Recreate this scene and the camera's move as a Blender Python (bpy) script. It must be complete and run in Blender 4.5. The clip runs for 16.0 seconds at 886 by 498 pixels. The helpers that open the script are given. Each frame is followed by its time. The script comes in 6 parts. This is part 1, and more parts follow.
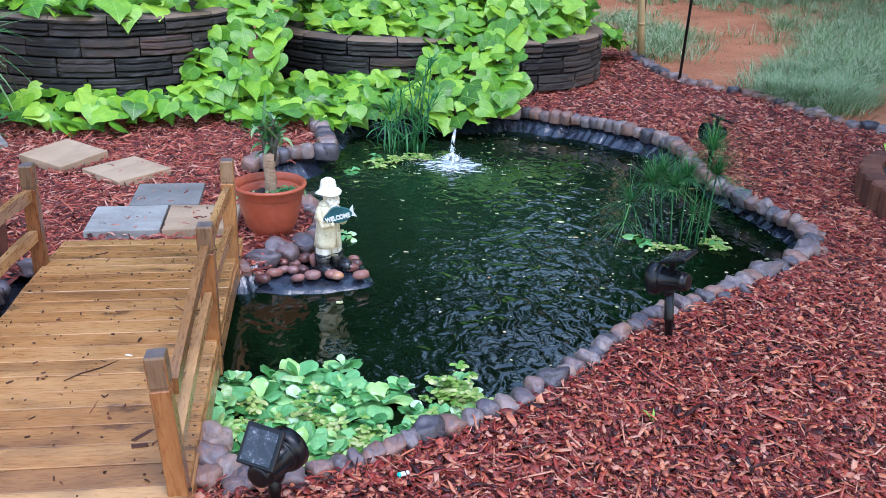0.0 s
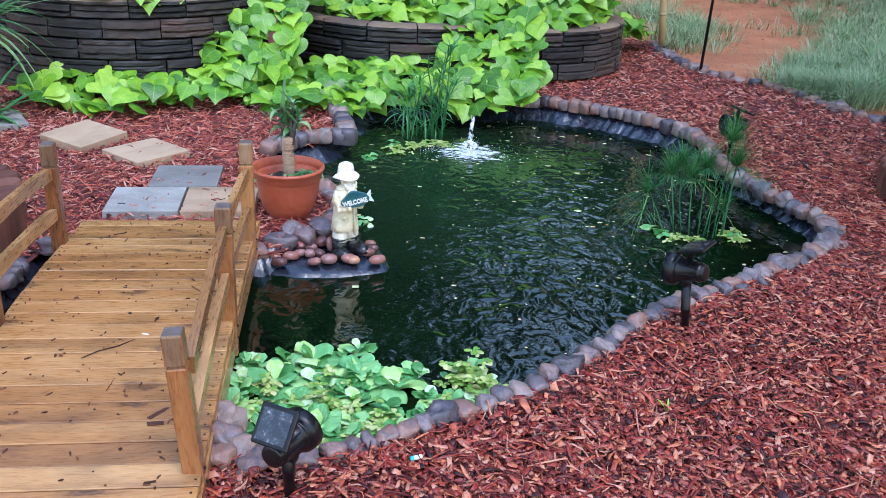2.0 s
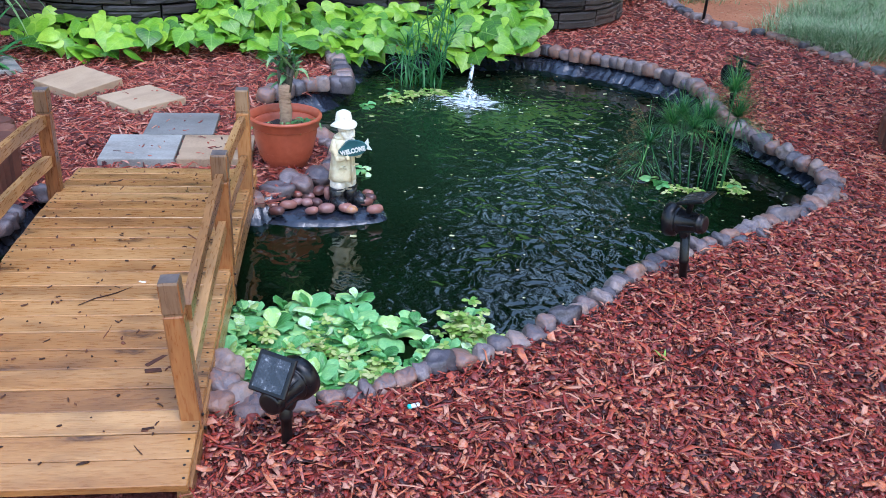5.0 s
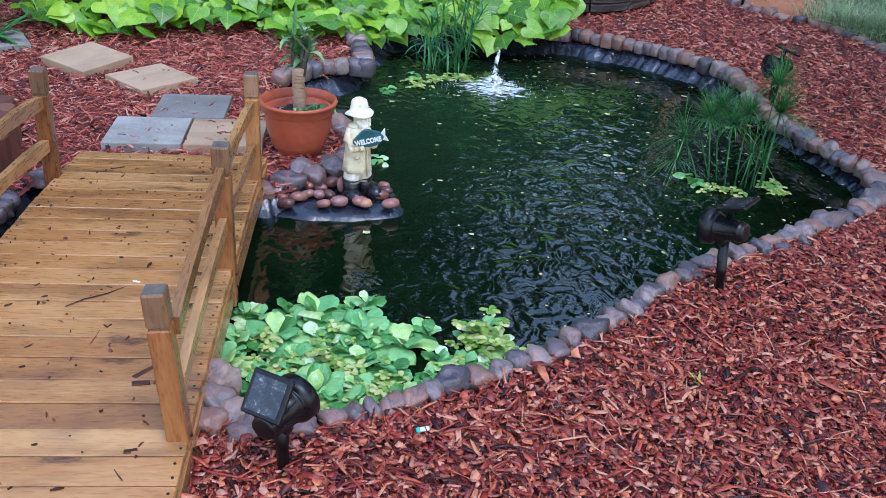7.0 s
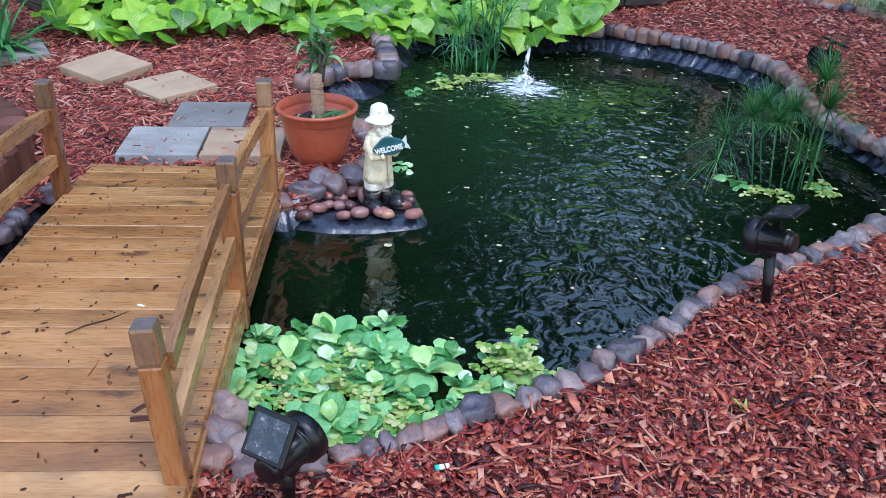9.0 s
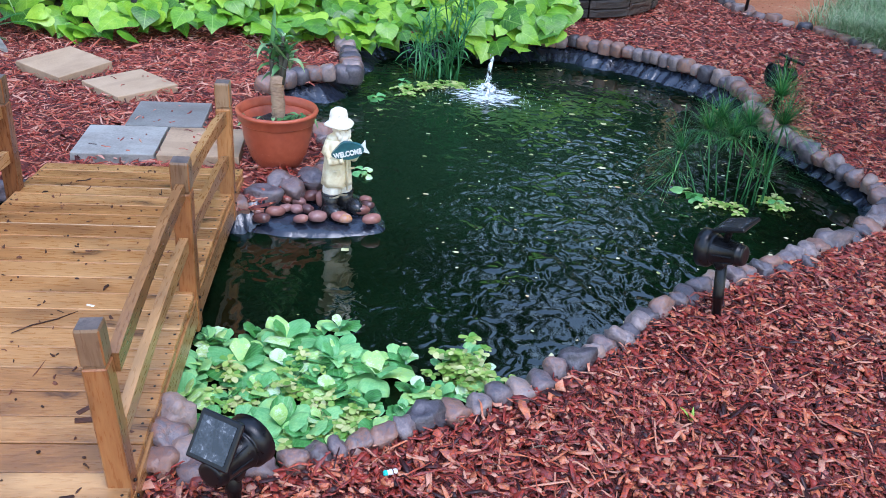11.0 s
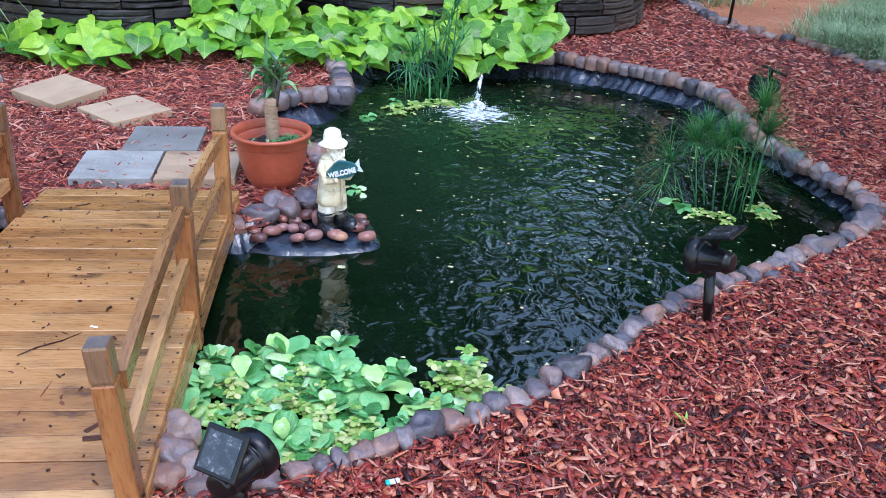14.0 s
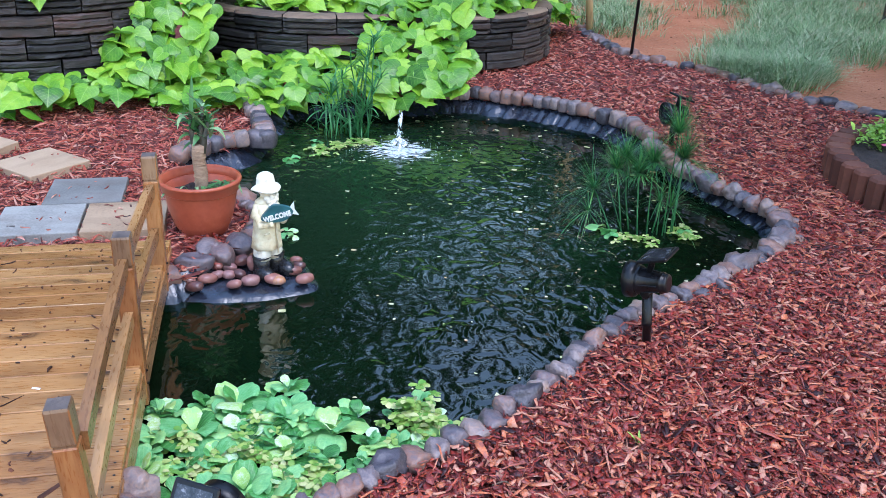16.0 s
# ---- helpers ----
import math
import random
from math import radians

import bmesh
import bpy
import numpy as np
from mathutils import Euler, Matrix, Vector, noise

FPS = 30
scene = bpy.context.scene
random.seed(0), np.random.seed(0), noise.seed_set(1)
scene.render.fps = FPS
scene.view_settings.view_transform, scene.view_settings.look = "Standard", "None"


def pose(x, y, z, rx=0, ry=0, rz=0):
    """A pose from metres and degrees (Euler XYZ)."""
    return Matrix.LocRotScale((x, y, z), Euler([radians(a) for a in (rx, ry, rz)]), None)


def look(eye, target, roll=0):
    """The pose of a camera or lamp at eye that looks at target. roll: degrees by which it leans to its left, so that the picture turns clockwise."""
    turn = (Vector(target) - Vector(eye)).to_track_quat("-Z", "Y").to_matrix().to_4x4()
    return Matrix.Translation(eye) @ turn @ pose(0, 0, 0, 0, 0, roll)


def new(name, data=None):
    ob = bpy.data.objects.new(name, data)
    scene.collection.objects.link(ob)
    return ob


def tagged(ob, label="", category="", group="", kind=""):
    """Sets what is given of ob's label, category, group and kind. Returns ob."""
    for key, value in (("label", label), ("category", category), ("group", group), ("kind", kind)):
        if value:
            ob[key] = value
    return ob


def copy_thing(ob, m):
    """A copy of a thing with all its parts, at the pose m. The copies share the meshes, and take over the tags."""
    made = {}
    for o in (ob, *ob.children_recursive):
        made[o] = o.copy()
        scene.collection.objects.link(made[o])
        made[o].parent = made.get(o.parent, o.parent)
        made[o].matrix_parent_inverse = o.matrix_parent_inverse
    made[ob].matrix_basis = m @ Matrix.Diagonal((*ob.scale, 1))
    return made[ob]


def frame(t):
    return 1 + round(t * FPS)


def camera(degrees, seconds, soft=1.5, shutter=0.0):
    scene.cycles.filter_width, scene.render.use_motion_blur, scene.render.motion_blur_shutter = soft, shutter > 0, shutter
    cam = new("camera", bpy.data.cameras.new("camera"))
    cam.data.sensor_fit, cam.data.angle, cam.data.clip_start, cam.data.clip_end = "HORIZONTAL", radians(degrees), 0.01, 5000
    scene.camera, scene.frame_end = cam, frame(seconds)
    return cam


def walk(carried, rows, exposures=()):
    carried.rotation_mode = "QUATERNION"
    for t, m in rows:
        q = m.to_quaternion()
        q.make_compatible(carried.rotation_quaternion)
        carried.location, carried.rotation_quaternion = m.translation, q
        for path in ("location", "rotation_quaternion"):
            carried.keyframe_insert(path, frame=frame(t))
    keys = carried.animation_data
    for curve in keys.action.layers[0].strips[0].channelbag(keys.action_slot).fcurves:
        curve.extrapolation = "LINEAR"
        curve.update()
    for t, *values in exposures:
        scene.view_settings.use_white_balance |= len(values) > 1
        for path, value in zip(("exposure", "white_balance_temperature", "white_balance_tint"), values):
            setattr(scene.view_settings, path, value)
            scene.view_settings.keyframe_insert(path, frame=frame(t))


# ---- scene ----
cam = camera(52.0, 16.0, soft=0.45)
PATH = [
    (0, (0.306, 0.154, 1.434), (0.178, 1.998, 0.671), 1.9),
    (0.5, (0.304, 0.153, 1.423), (0.153, 1.994, 0.655), 2.0),
    (1, (0.302, 0.155, 1.423), (0.135, 1.987, 0.638), 2.2),
    (1.5, (0.306, 0.151, 1.425), (0.13, 1.982, 0.641), 2.3),
    (2, (0.302, 0.152, 1.422), (0.142, 1.984, 0.636), 2.6),
    (2.5, (0.3, 0.152, 1.418), (0.149, 1.981, 0.624), 3.0),
    (3, (0.302, 0.144, 1.42), (0.153, 1.971, 0.62), 3.0),
    (3.5, (0.306, 0.145, 1.415), (0.16, 1.968, 0.607), 3.2),
    (4, (0.311, 0.146, 1.414), (0.165, 1.96, 0.586), 3.5),
    (4.5, (0.308, 0.155, 1.412), (0.16, 1.956, 0.556), 3.1),
    (6.8, (0.273, 0.316, 1.4), (0.122, 2.08, 0.469), 3.7),
    (7, (0.291, 0.383, 1.383), (0.101, 2.145, 0.456), 3.9),
    (7.5, (0.309, 0.481, 1.374), (0.033, 2.22, 0.427), 3.9),
    (8, (0.304, 0.546, 1.362), (0.005, 2.284, 0.418), 2.4),
    (10.5, (0.337, 0.57, 1.352), (0.111, 2.329, 0.426), 3.0),
    (11, (0.34, 0.564, 1.356), (0.14, 2.328, 0.435), 4.1),
    (11.5, (0.343, 0.55, 1.359), (0.157, 2.32, 0.447), 4.2),
    (12, (0.343, 0.537, 1.36), (0.159, 2.314, 0.462), 4.0),
    (12.5, (0.346, 0.537, 1.361), (0.16, 2.313, 0.462), 3.6),
    (13, (0.353, 0.532, 1.367), (0.171, 2.313, 0.475), 2.9),
    (13.5, (0.35, 0.523, 1.369), (0.163, 2.308, 0.486), 2.5),
    (14, (0.341, 0.509, 1.372), (0.152, 2.293, 0.487), 2.9),
    (14.5, (0.311, 0.5, 1.363), (0.15, 2.287, 0.48), 4.1),
    (15, (0.275, 0.473, 1.351), (0.128, 2.255, 0.455), 3.3),
    (15.5, (0.242, 0.465, 1.399), (0.197, 2.238, 0.476), 2.9),
    (16, (0.246, 0.477, 1.384), (0.248, 2.307, 0.577), 2.2),
]
walk(cam, [(t, look(eye, target, roll)) for t, eye, target, roll in PATH], [(0.0, 1.25, 5350, 21), (4.5, 1.24, 5350, 21), (7.0, 1.03, 5350, 21), (8.2, 1.05, 5350, 21), (11.0, 1.25, 5350, 21), (16.0, 1.31, 5350, 21)])

# ---- world and light ----
world = bpy.data.worlds.new("sky")
world.use_nodes = True
scene.world = world
wn = world.node_tree.nodes
sky = wn.new("ShaderNodeTexSky")
sky.sky_type, sky.sun_disc = "NISHITA", False
sky.sun_elevation, sky.sun_rotation = radians(64), radians(139)
sky.air_density, sky.dust_density, sky.ozone_density = 2.5, 1.0, 1.0
world.node_tree.links.new(sky.outputs[0], wn["Background"].inputs[0])
wn["Background"].inputs[1].default_value = 0.15
sun = new("sun", bpy.data.lights.new("sun", "SUN"))
sun.data.energy, sun.data.angle, sun.data.color = 0.8, radians(30), (1.0, 0.96, 0.9)
sun.matrix_world = look((1.9, 0.8, 6.0), (0, 3, 0))


# ---- materials ----
def surface(name, ramp, scale=6.0, rough=0.6, bump=0.2, bscale=40.0, vary="", amount=0.3, stretch=(1, 1, 1), spec=0.5, coat=0.0, knots=0.0, thin=0.0, rvar=0.15, bdist=0.01, stain=0.0):
    """Two scales of noise through a colour ramp, with relief; vary: each object or each loose piece gets its own shade."""
    m = bpy.data.materials.new(name)
    m.use_nodes = True
    nt = m.node_tree
    n, link = nt.nodes, nt.links.new
    bsdf = n["Principled BSDF"]
    tc, mp = n.new("ShaderNodeTexCoord"), n.new("ShaderNodeMapping")
    mp.inputs["Scale"].default_value = stretch
    rnd = None
    if vary == "object":
        rnd = n.new("ShaderNodeObjectInfo").outputs["Random"]
    elif vary == "island":
        rnd = n.new("ShaderNodeNewGeometry").outputs["Random Per Island"]
    if rnd is not None:
        sc = n.new("ShaderNodeMath"); sc.operation = "MULTIPLY"; sc.inputs[1].default_value = 37.0
        ad = n.new("ShaderNodeVectorMath"); ad.operation = "ADD"
        link(rnd, sc.inputs[0]); link(tc.outputs["Object"], ad.inputs[0]); link(sc.outputs[0], ad.inputs[1]); link(ad.outputs[0], mp.inputs["Vector"])
    else:
        link(tc.outputs["Object"], mp.inputs["Vector"])
    a, b = n.new("ShaderNodeTexNoise"), n.new("ShaderNodeTexNoise")
    a.inputs["Scale"].default_value, a.inputs["Detail"].default_value = scale, 5
    b.inputs["Scale"].default_value, b.inputs["Detail"].default_value = bscale, 6
    link(mp.outputs[0], a.inputs["Vector"]); link(mp.outputs[0], b.inputs["Vector"])
    mx = n.new("ShaderNodeMix"); mx.inputs[0].default_value = 0.4
    link(a.outputs[0], mx.inputs[2]); link(b.outputs[0], mx.inputs[3])
    fac = mx.outputs[0]
    if rnd is not None:
        k = n.new("ShaderNodeMath"); k.operation = "MULTIPLY_ADD"; k.inputs[1].default_value = amount * 2; k.inputs[2].default_value = -amount
        s2 = n.new("ShaderNodeMath"); s2.operation = "ADD"
        link(rnd, k.inputs[0]); link(k.outputs[0], s2.inputs[0]); link(fac, s2.inputs[1])
        fac = s2.outputs[0]
    cr = n.new("ShaderNodeValToRGB")
    e = cr.color_ramp.elements
    while len(e) < len(ramp):
        e.new(0.5)
    for el, (p, c) in zip(e, ramp):
        el.position, el.color = p, (*c, 1)
    link(fac, cr.inputs[0])
    col = cr.outputs[0]
    if knots:
        vo, kr, mk = n.new("ShaderNodeTexVoronoi"), n.new("ShaderNodeValToRGB"), n.new("ShaderNodeMix")
        vm = n.new("ShaderNodeMapping"); vm.inputs["Scale"].default_value = (3.0, 9.0, 9.0)
        wob, wad = n.new("ShaderNodeTexNoise"), n.new("ShaderNodeMix")
        wob.inputs["Scale"].default_value = 16.0
        wad.data_type, wad.blend_type = "RGBA", "ADD"
        wad.inputs[0].default_value = 0.06
        src = mp.inputs["Vector"].links[0].from_socket
        link(src, wob.inputs["Vector"]); link(src, wad.inputs[6]); link(wob.outputs["Color"], wad.inputs[7])
        link(wad.outputs[2], vm.inputs["Vector"]); link(vm.outputs[0], vo.inputs["Vector"])
        vo.voronoi_dimensions = "2D"
        vo.inputs["Scale"].default_value = 1.0
        ke = kr.color_ramp.elements
        for p in (0.5, 0.6, 0.7):
            ke.new(p)
        for el, (p, c) in zip(ke, ((0.03, 1.0), (0.07, 0.55), (0.10, 0.85), (0.14, 0.30), (0.26, 0.0))):
            el.position, el.color = p, (c, c, c, 1)
        link(vo.outputs["Distance"], kr.inputs[0])
        sepc, pick = n.new("ShaderNodeSeparateColor"), n.new("ShaderNodeMath")
        pick.operation, pick.inputs[1].default_value = "GREATER_THAN", 0.68
        link(vo.outputs["Color"], sepc.inputs[0]); link(sepc.outputs[0], pick.inputs[0])
        ks, kp = n.new("ShaderNodeMath"), n.new("ShaderNodeMath")
        ks.operation = kp.operation = "MULTIPLY"
        ks.inputs[1].default_value = knots
        link(kr.outputs[0], ks.inputs[0]); link(ks.outputs[0], kp.inputs[0]); link(pick.outputs[0], kp.inputs[1])
        mk.data_type = "RGBA"
        mk.inputs[7].default_value = (0.075, 0.034, 0.016, 1)
        link(kp.outputs[0], mk.inputs[0]); link(col, mk.inputs[6])
        col = mk.outputs[2]
    if stain:
        sn, sr, sm = n.new("ShaderNodeTexNoise"), n.new("ShaderNodeValToRGB"), n.new("ShaderNodeMix")
        sn.inputs["Scale"].default_value, sn.inputs["Detail"].default_value = 5.5, 9
        sv = n.new("ShaderNodeMapping"); sv.inputs["Scale"].default_value = (0.8, 2.2, 2.2) if stretch[0] < 5 else (2.2, 2.2, 0.8)
        link(mp.inputs["Vector"].links[0].from_socket, sv.inputs["Vector"]); link(sv.outputs[0], sn.inputs["Vector"])
        sr.color_ramp.elements[0].position, sr.color_ramp.elements[0].color = 0.47, (0, 0, 0, 1)
        sr.color_ramp.elements[1].position, sr.color_ramp.elements[1].color = 0.72, (stain, stain, stain, 1)
        sm.data_type = "RGBA"
        sm.inputs[7].default_value = (0.09, 0.042, 0.02, 1)
        link(sn.outputs[0], sr.inputs[0]); link(sr.outputs[0], sm.inputs[0]); link(col, sm.inputs[6])
        col = sm.outputs[2]
    link(col, bsdf.inputs["Base Color"])
    rr = n.new("ShaderNodeMapRange")
    rr.inputs[3].default_value, rr.inputs[4].default_value = max(0.03, rough - rvar), min(1, rough + rvar)
    link(b.outputs[0], rr.inputs[0]); link(rr.outputs[0], bsdf.inputs["Roughness"])
    bsdf.inputs["Specular IOR Level"].default_value = spec
    bsdf.inputs["Coat Weight"].default_value = coat
    bsdf.inputs["Coat Roughness"].default_value = 0.2
    if bump:
        bp = n.new("ShaderNodeBump"); bp.inputs["Strength"].default_value, bp.inputs["Distance"].default_value = bump, bdist
        link(mx.outputs[0], bp.inputs["Height"]); link(bp.outputs[0], bsdf.inputs["Normal"])
    if thin:
        tr, ms = n.new("ShaderNodeBsdfTranslucent"), n.new("ShaderNodeMixShader")
        ms.inputs[0].default_value = thin
        link(col, tr.inputs[0]); link(bsdf.outputs[0], ms.inputs[1]); link(tr.outputs[0], ms.inputs[2])
        link(ms.outputs[0], n["Material Output"].inputs[0])
    return m


def wood(name, dark, mid, light, knots=0.8, grain=(1.6, 11, 11)):
    return surface(name, [(0.2, dark), (0.48, mid), (0.75, light)], scale=1.7, bscale=15.0, stretch=grain, rough=0.30, bump=0.4, vary="object", amount=0.16, knots=knots, bdist=0.004, stain=0.55)


M_CHIP = surface("bark_chips", [(0.0, (0.030, 0.008, 0.008)), (0.14, (0.12, 0.019, 0.016)), (0.32, (0.31, 0.036, 0.021)), (0.48, (0.17, 0.046, 0.042)), (0.60, (0.46, 0.076, 0.027)), (0.73, (0.26, 0.088, 0.080)), (0.87, (0.54, 0.150, 0.055)), (1.0, (0.55, 0.26, 0.17))], scale=55, bscale=240, spec=0.32, rough=0.38, vary="island", amount=0.58, stretch=(1, 1, 1), bump=0.7, bdist=0.004)
M_STRAW = surface("shredded_bark", [(0.0, (0.05, 0.012, 0.010)), (0.28, (0.20, 0.032, 0.022)), (0.58, (0.39, 0.075, 0.043)), (0.85, (0.50, 0.16, 0.095)), (1.0, (0.54, 0.28, 0.20))], scale=30, bscale=160, rough=0.42, vary="island", amount=0.55, spec=0.4, bump=0.4, bdist=0.004)
M_MULCH = surface("mulch_bed", [(0.25, (0.028, 0.009, 0.008)), (0.5, (0.15, 0.031, 0.023)), (0.7, (0.27, 0.066, 0.045))], scale=18, bscale=90, rough=0.7, bump=1.0, bdist=0.03)
M_CLAY = surface("red_clay", [(0.28, (0.25, 0.085, 0.035)), (0.5, (0.42, 0.155, 0.066)), (0.72, (0.52, 0.24, 0.12))], scale=2.4, bscale=34, rough=0.9, bump=1.0, bdist=0.05)
M_STONE = surface("river_stone", [(0.05, (0.045, 0.040, 0.048)), (0.25, (0.105, 0.090, 0.10)), (0.42, (0.175, 0.12, 0.115)), (0.56, (0.26, 0.135, 0.092)), (0.68, (0.145, 0.118, 0.125)), (0.84, (0.25, 0.19, 0.175)), (0.98, (0.35, 0.225, 0.17))], scale=14, bscale=110, rough=0.40, bump=0.8, vary="object", amount=0.42, bdist=0.008, rvar=0.22)
M_PEBBLE = surface("polished_pebble", [(0.05, (0.09, 0.040, 0.036)), (0.3, (0.20, 0.078, 0.060)), (0.5, (0.31, 0.135, 0.105)), (0.7, (0.24, 0.12, 0.11)), (0.88, (0.40, 0.225, 0.185)), (1.0, (0.44, 0.19, 0.05))], scale=7, bscale=60, rough=0.2, bump=0.08, vary="object", amount=0.5)
M_LINER = surface("black_liner", [(0.3, (0.008, 0.010, 0.016)), (0.7, (0.024, 0.031, 0.050))], scale=5, bscale=26, rough=0.2, bump=0.7, spec=0.7, stretch=(1, 1, 0.4), bdist=0.02, rvar=0.08)
M_DECK = wood("deck_wood", (0.20, 0.080, 0.026), (0.37, 0.168, 0.050), (0.52, 0.285, 0.11), 0.95)
M_WORN = surface("worn_board_edge", [(0.3, (0.22, 0.11, 0.04)), (0.7, (0.60, 0.42, 0.24))], scale=9, bscale=40, rough=0.5, bump=0.2, vary="object", amount=0.2)
M_POST = wood("post_wood", (0.12, 0.05, 0.016), (0.33, 0.155, 0.05), (0.50, 0.27, 0.105), 0.5)
M_UPRIGHT = wood("upright_wood", (0.10, 0.033, 0.011), (0.28, 0.104, 0.030), (0.43, 0.205, 0.072), 0.0, (11, 11, 1.6))
M_WEATHERED = wood("weathered_wood", (0.06, 0.038, 0.024), (0.185, 0.105, 0.055), (0.30, 0.19, 0.105), 0.0, (11, 11, 1.6))
M_ENDGRAIN = surface("weathered_end_grain", [(0.3, (0.05, 0.04, 0.035)), (0.7, (0.17, 0.13, 0.11))], scale=20, bscale=80, rough=0.7)
M_BLOCK = surface("slate_block", [(0.12, (0.007, 0.0065, 0.007)), (0.42, (0.024, 0.022, 0.022)), (0.68, (0.046, 0.037, 0.034)), (0.95, (0.10, 0.050, 0.038))], scale=5, bscale=26, rough=0.55, bump=0.8, vary="object", amount=0.28, stretch=(0.7, 1, 4), bdist=0.015)
M_CAP = surface("buff_cap", [(0.25, (0.09, 0.062, 0.042)), (0.5, (0.17, 0.115, 0.072)), (0.75, (0.25, 0.175, 0.11))], scale=8, bscale=40, rough=0.8, bump=0.3, vary="object", amount=0.2)
M_PAVE_BUFF = surface("buff_paver", [(0.2, (0.20, 0.13, 0.08)), (0.45, (0.40, 0.275, 0.165)), (0.8, (0.50, 0.36, 0.23))], scale=5, bscale=120, rough=0.8, bump=0.45, vary="object", amount=0.1, bdist=0.004, stain=0.3)
M_PAVE_GREY = surface("grey_paver", [(0.25, (0.17, 0.16, 0.14)), (0.5, (0.32, 0.305, 0.27)), (0.8, (0.43, 0.41, 0.37))], scale=5, bscale=120, rough=0.8, bump=0.5, vary="object", amount=0.1, bdist=0.004, stain=0.3)
M_PAVE_DARK = surface("dark_grey_paver", [(0.25, (0.09, 0.085, 0.075)), (0.5, (0.185, 0.178, 0.16)), (0.8, (0.29, 0.275, 0.25))], scale=5, bscale=120, rough=0.8, bump=0.5, bdist=0.004, stain=0.3)
M_TERRA = surface("terracotta", [(0.3, (0.33, 0.066, 0.030)), (0.6, (0.45, 0.105, 0.05)), (0.8, (0.53, 0.17, 0.10))], scale=5, bscale=40, rough=0.36, bump=0.08)
M_SOIL = surface("dark_soil", [(0.3, (0.012, 0.009, 0.008)), (0.7, (0.06, 0.04, 0.03))], scale=25, bscale=110, rough=0.9, bump=1.0, bdist=0.02)
M_EDGER = surface("red_concrete", [(0.3, (0.075, 0.024, 0.014)), (0.6, (0.135, 0.046, 0.026)), (0.85, (0.20, 0.085, 0.052))], scale=8, bscale=60, rough=0.8, bump=0.4, vary="object", amount=0.2)
M_VINE = surface("lime_leaf", [(0.02, (0.026, 0.11, 0.005)), (0.35, (0.105, 0.285, 0.009)), (0.65, (0.205, 0.42, 0.014)), (1.0, (0.40, 0.60, 0.05))], scale=3, bscale=14, rough=0.36, bump=0.2, vary="object", amount=0.38, thin=0.2)
# paler veins that leave the middle rib slantwise
_n, _l = M_VINE.node_tree.nodes, M_VINE.node_tree.links.new
_b, _tr = _n["Principled BSDF"], _n["Translucent BSDF"]
_tc, _xyz, _ab, _sl, _si, _rg, _md, _mx2, _mx = _n.new("ShaderNodeTexCoord"), _n.new("ShaderNodeSeparateXYZ"), _n.new("ShaderNodeMath"), _n.new("ShaderNodeMath"), _n.new("ShaderNodeMath"), _n.new("ShaderNodeMapRange"), _n.new("ShaderNodeMapRange"), _n.new("ShaderNodeMath"), _n.new("ShaderNodeMix")
_ab.operation, _sl.operation, _si.operation, _mx2.operation = "ABSOLUTE", "MULTIPLY_ADD", "COSINE", "MAXIMUM"
_l(_tc.outputs["Object"], _xyz.inputs[0]); _l(_xyz.outputs[0], _ab.inputs[0])
_ys = _n.new("ShaderNodeMath"); _ys.operation, _ys.inputs[1].default_value = "MULTIPLY", 36.0
_l(_xyz.outputs[1], _ys.inputs[0])
_sl.inputs[1].default_value = -30.0
_l(_ab.outputs[0], _sl.inputs[0]); _l(_ys.outputs[0], _sl.inputs[2]); _l(_sl.outputs[0], _si.inputs[0])
_rg.inputs[1].default_value, _rg.inputs[2].default_value, _rg.inputs[4].default_value = 0.86, 1.0, 0.22
_md.inputs[1].default_value, _md.inputs[2].default_value, _md.inputs[3].default_value, _md.inputs[4].default_value = 0.008, 0.022, 0.4, 0.0
_l(_si.outputs[0], _rg.inputs[0]); _l(_ab.outputs[0], _md.inputs[0]); _l(_rg.outputs[0], _mx2.inputs[0]); _l(_md.outputs[0], _mx2.inputs[1])
_mx.data_type = "RGBA"
_mx.inputs[7].default_value = (0.46, 0.66, 0.16, 1)
_l(_b.inputs["Base Color"].links[0].from_socket, _mx.inputs[6]); _l(_mx2.outputs[0], _mx.inputs[0]); _l(_mx.outputs[2], _b.inputs["Base Color"])
M_STEM = surface("green_stem", [(0.3, (0.08, 0.17, 0.03)), (0.7, (0.16, 0.27, 0.06))], scale=20, rough=0.5, vary="object")
M_LETTUCE = surface("water_lettuce_leaf", [(0.0, (0.03, 0.15, 0.024)), (0.2, (0.08, 0.30, 0.055)), (0.42, (0.15, 0.43, 0.145)), (0.65, (0.28, 0.56, 0.19)), (0.85, (0.43, 0.65, 0.165)), (1.0, (0.64, 0.80, 0.55))], scale=3, bscale=16, rough=0.40, bump=0.3, vary="object", amount=0.46, thin=0.12)
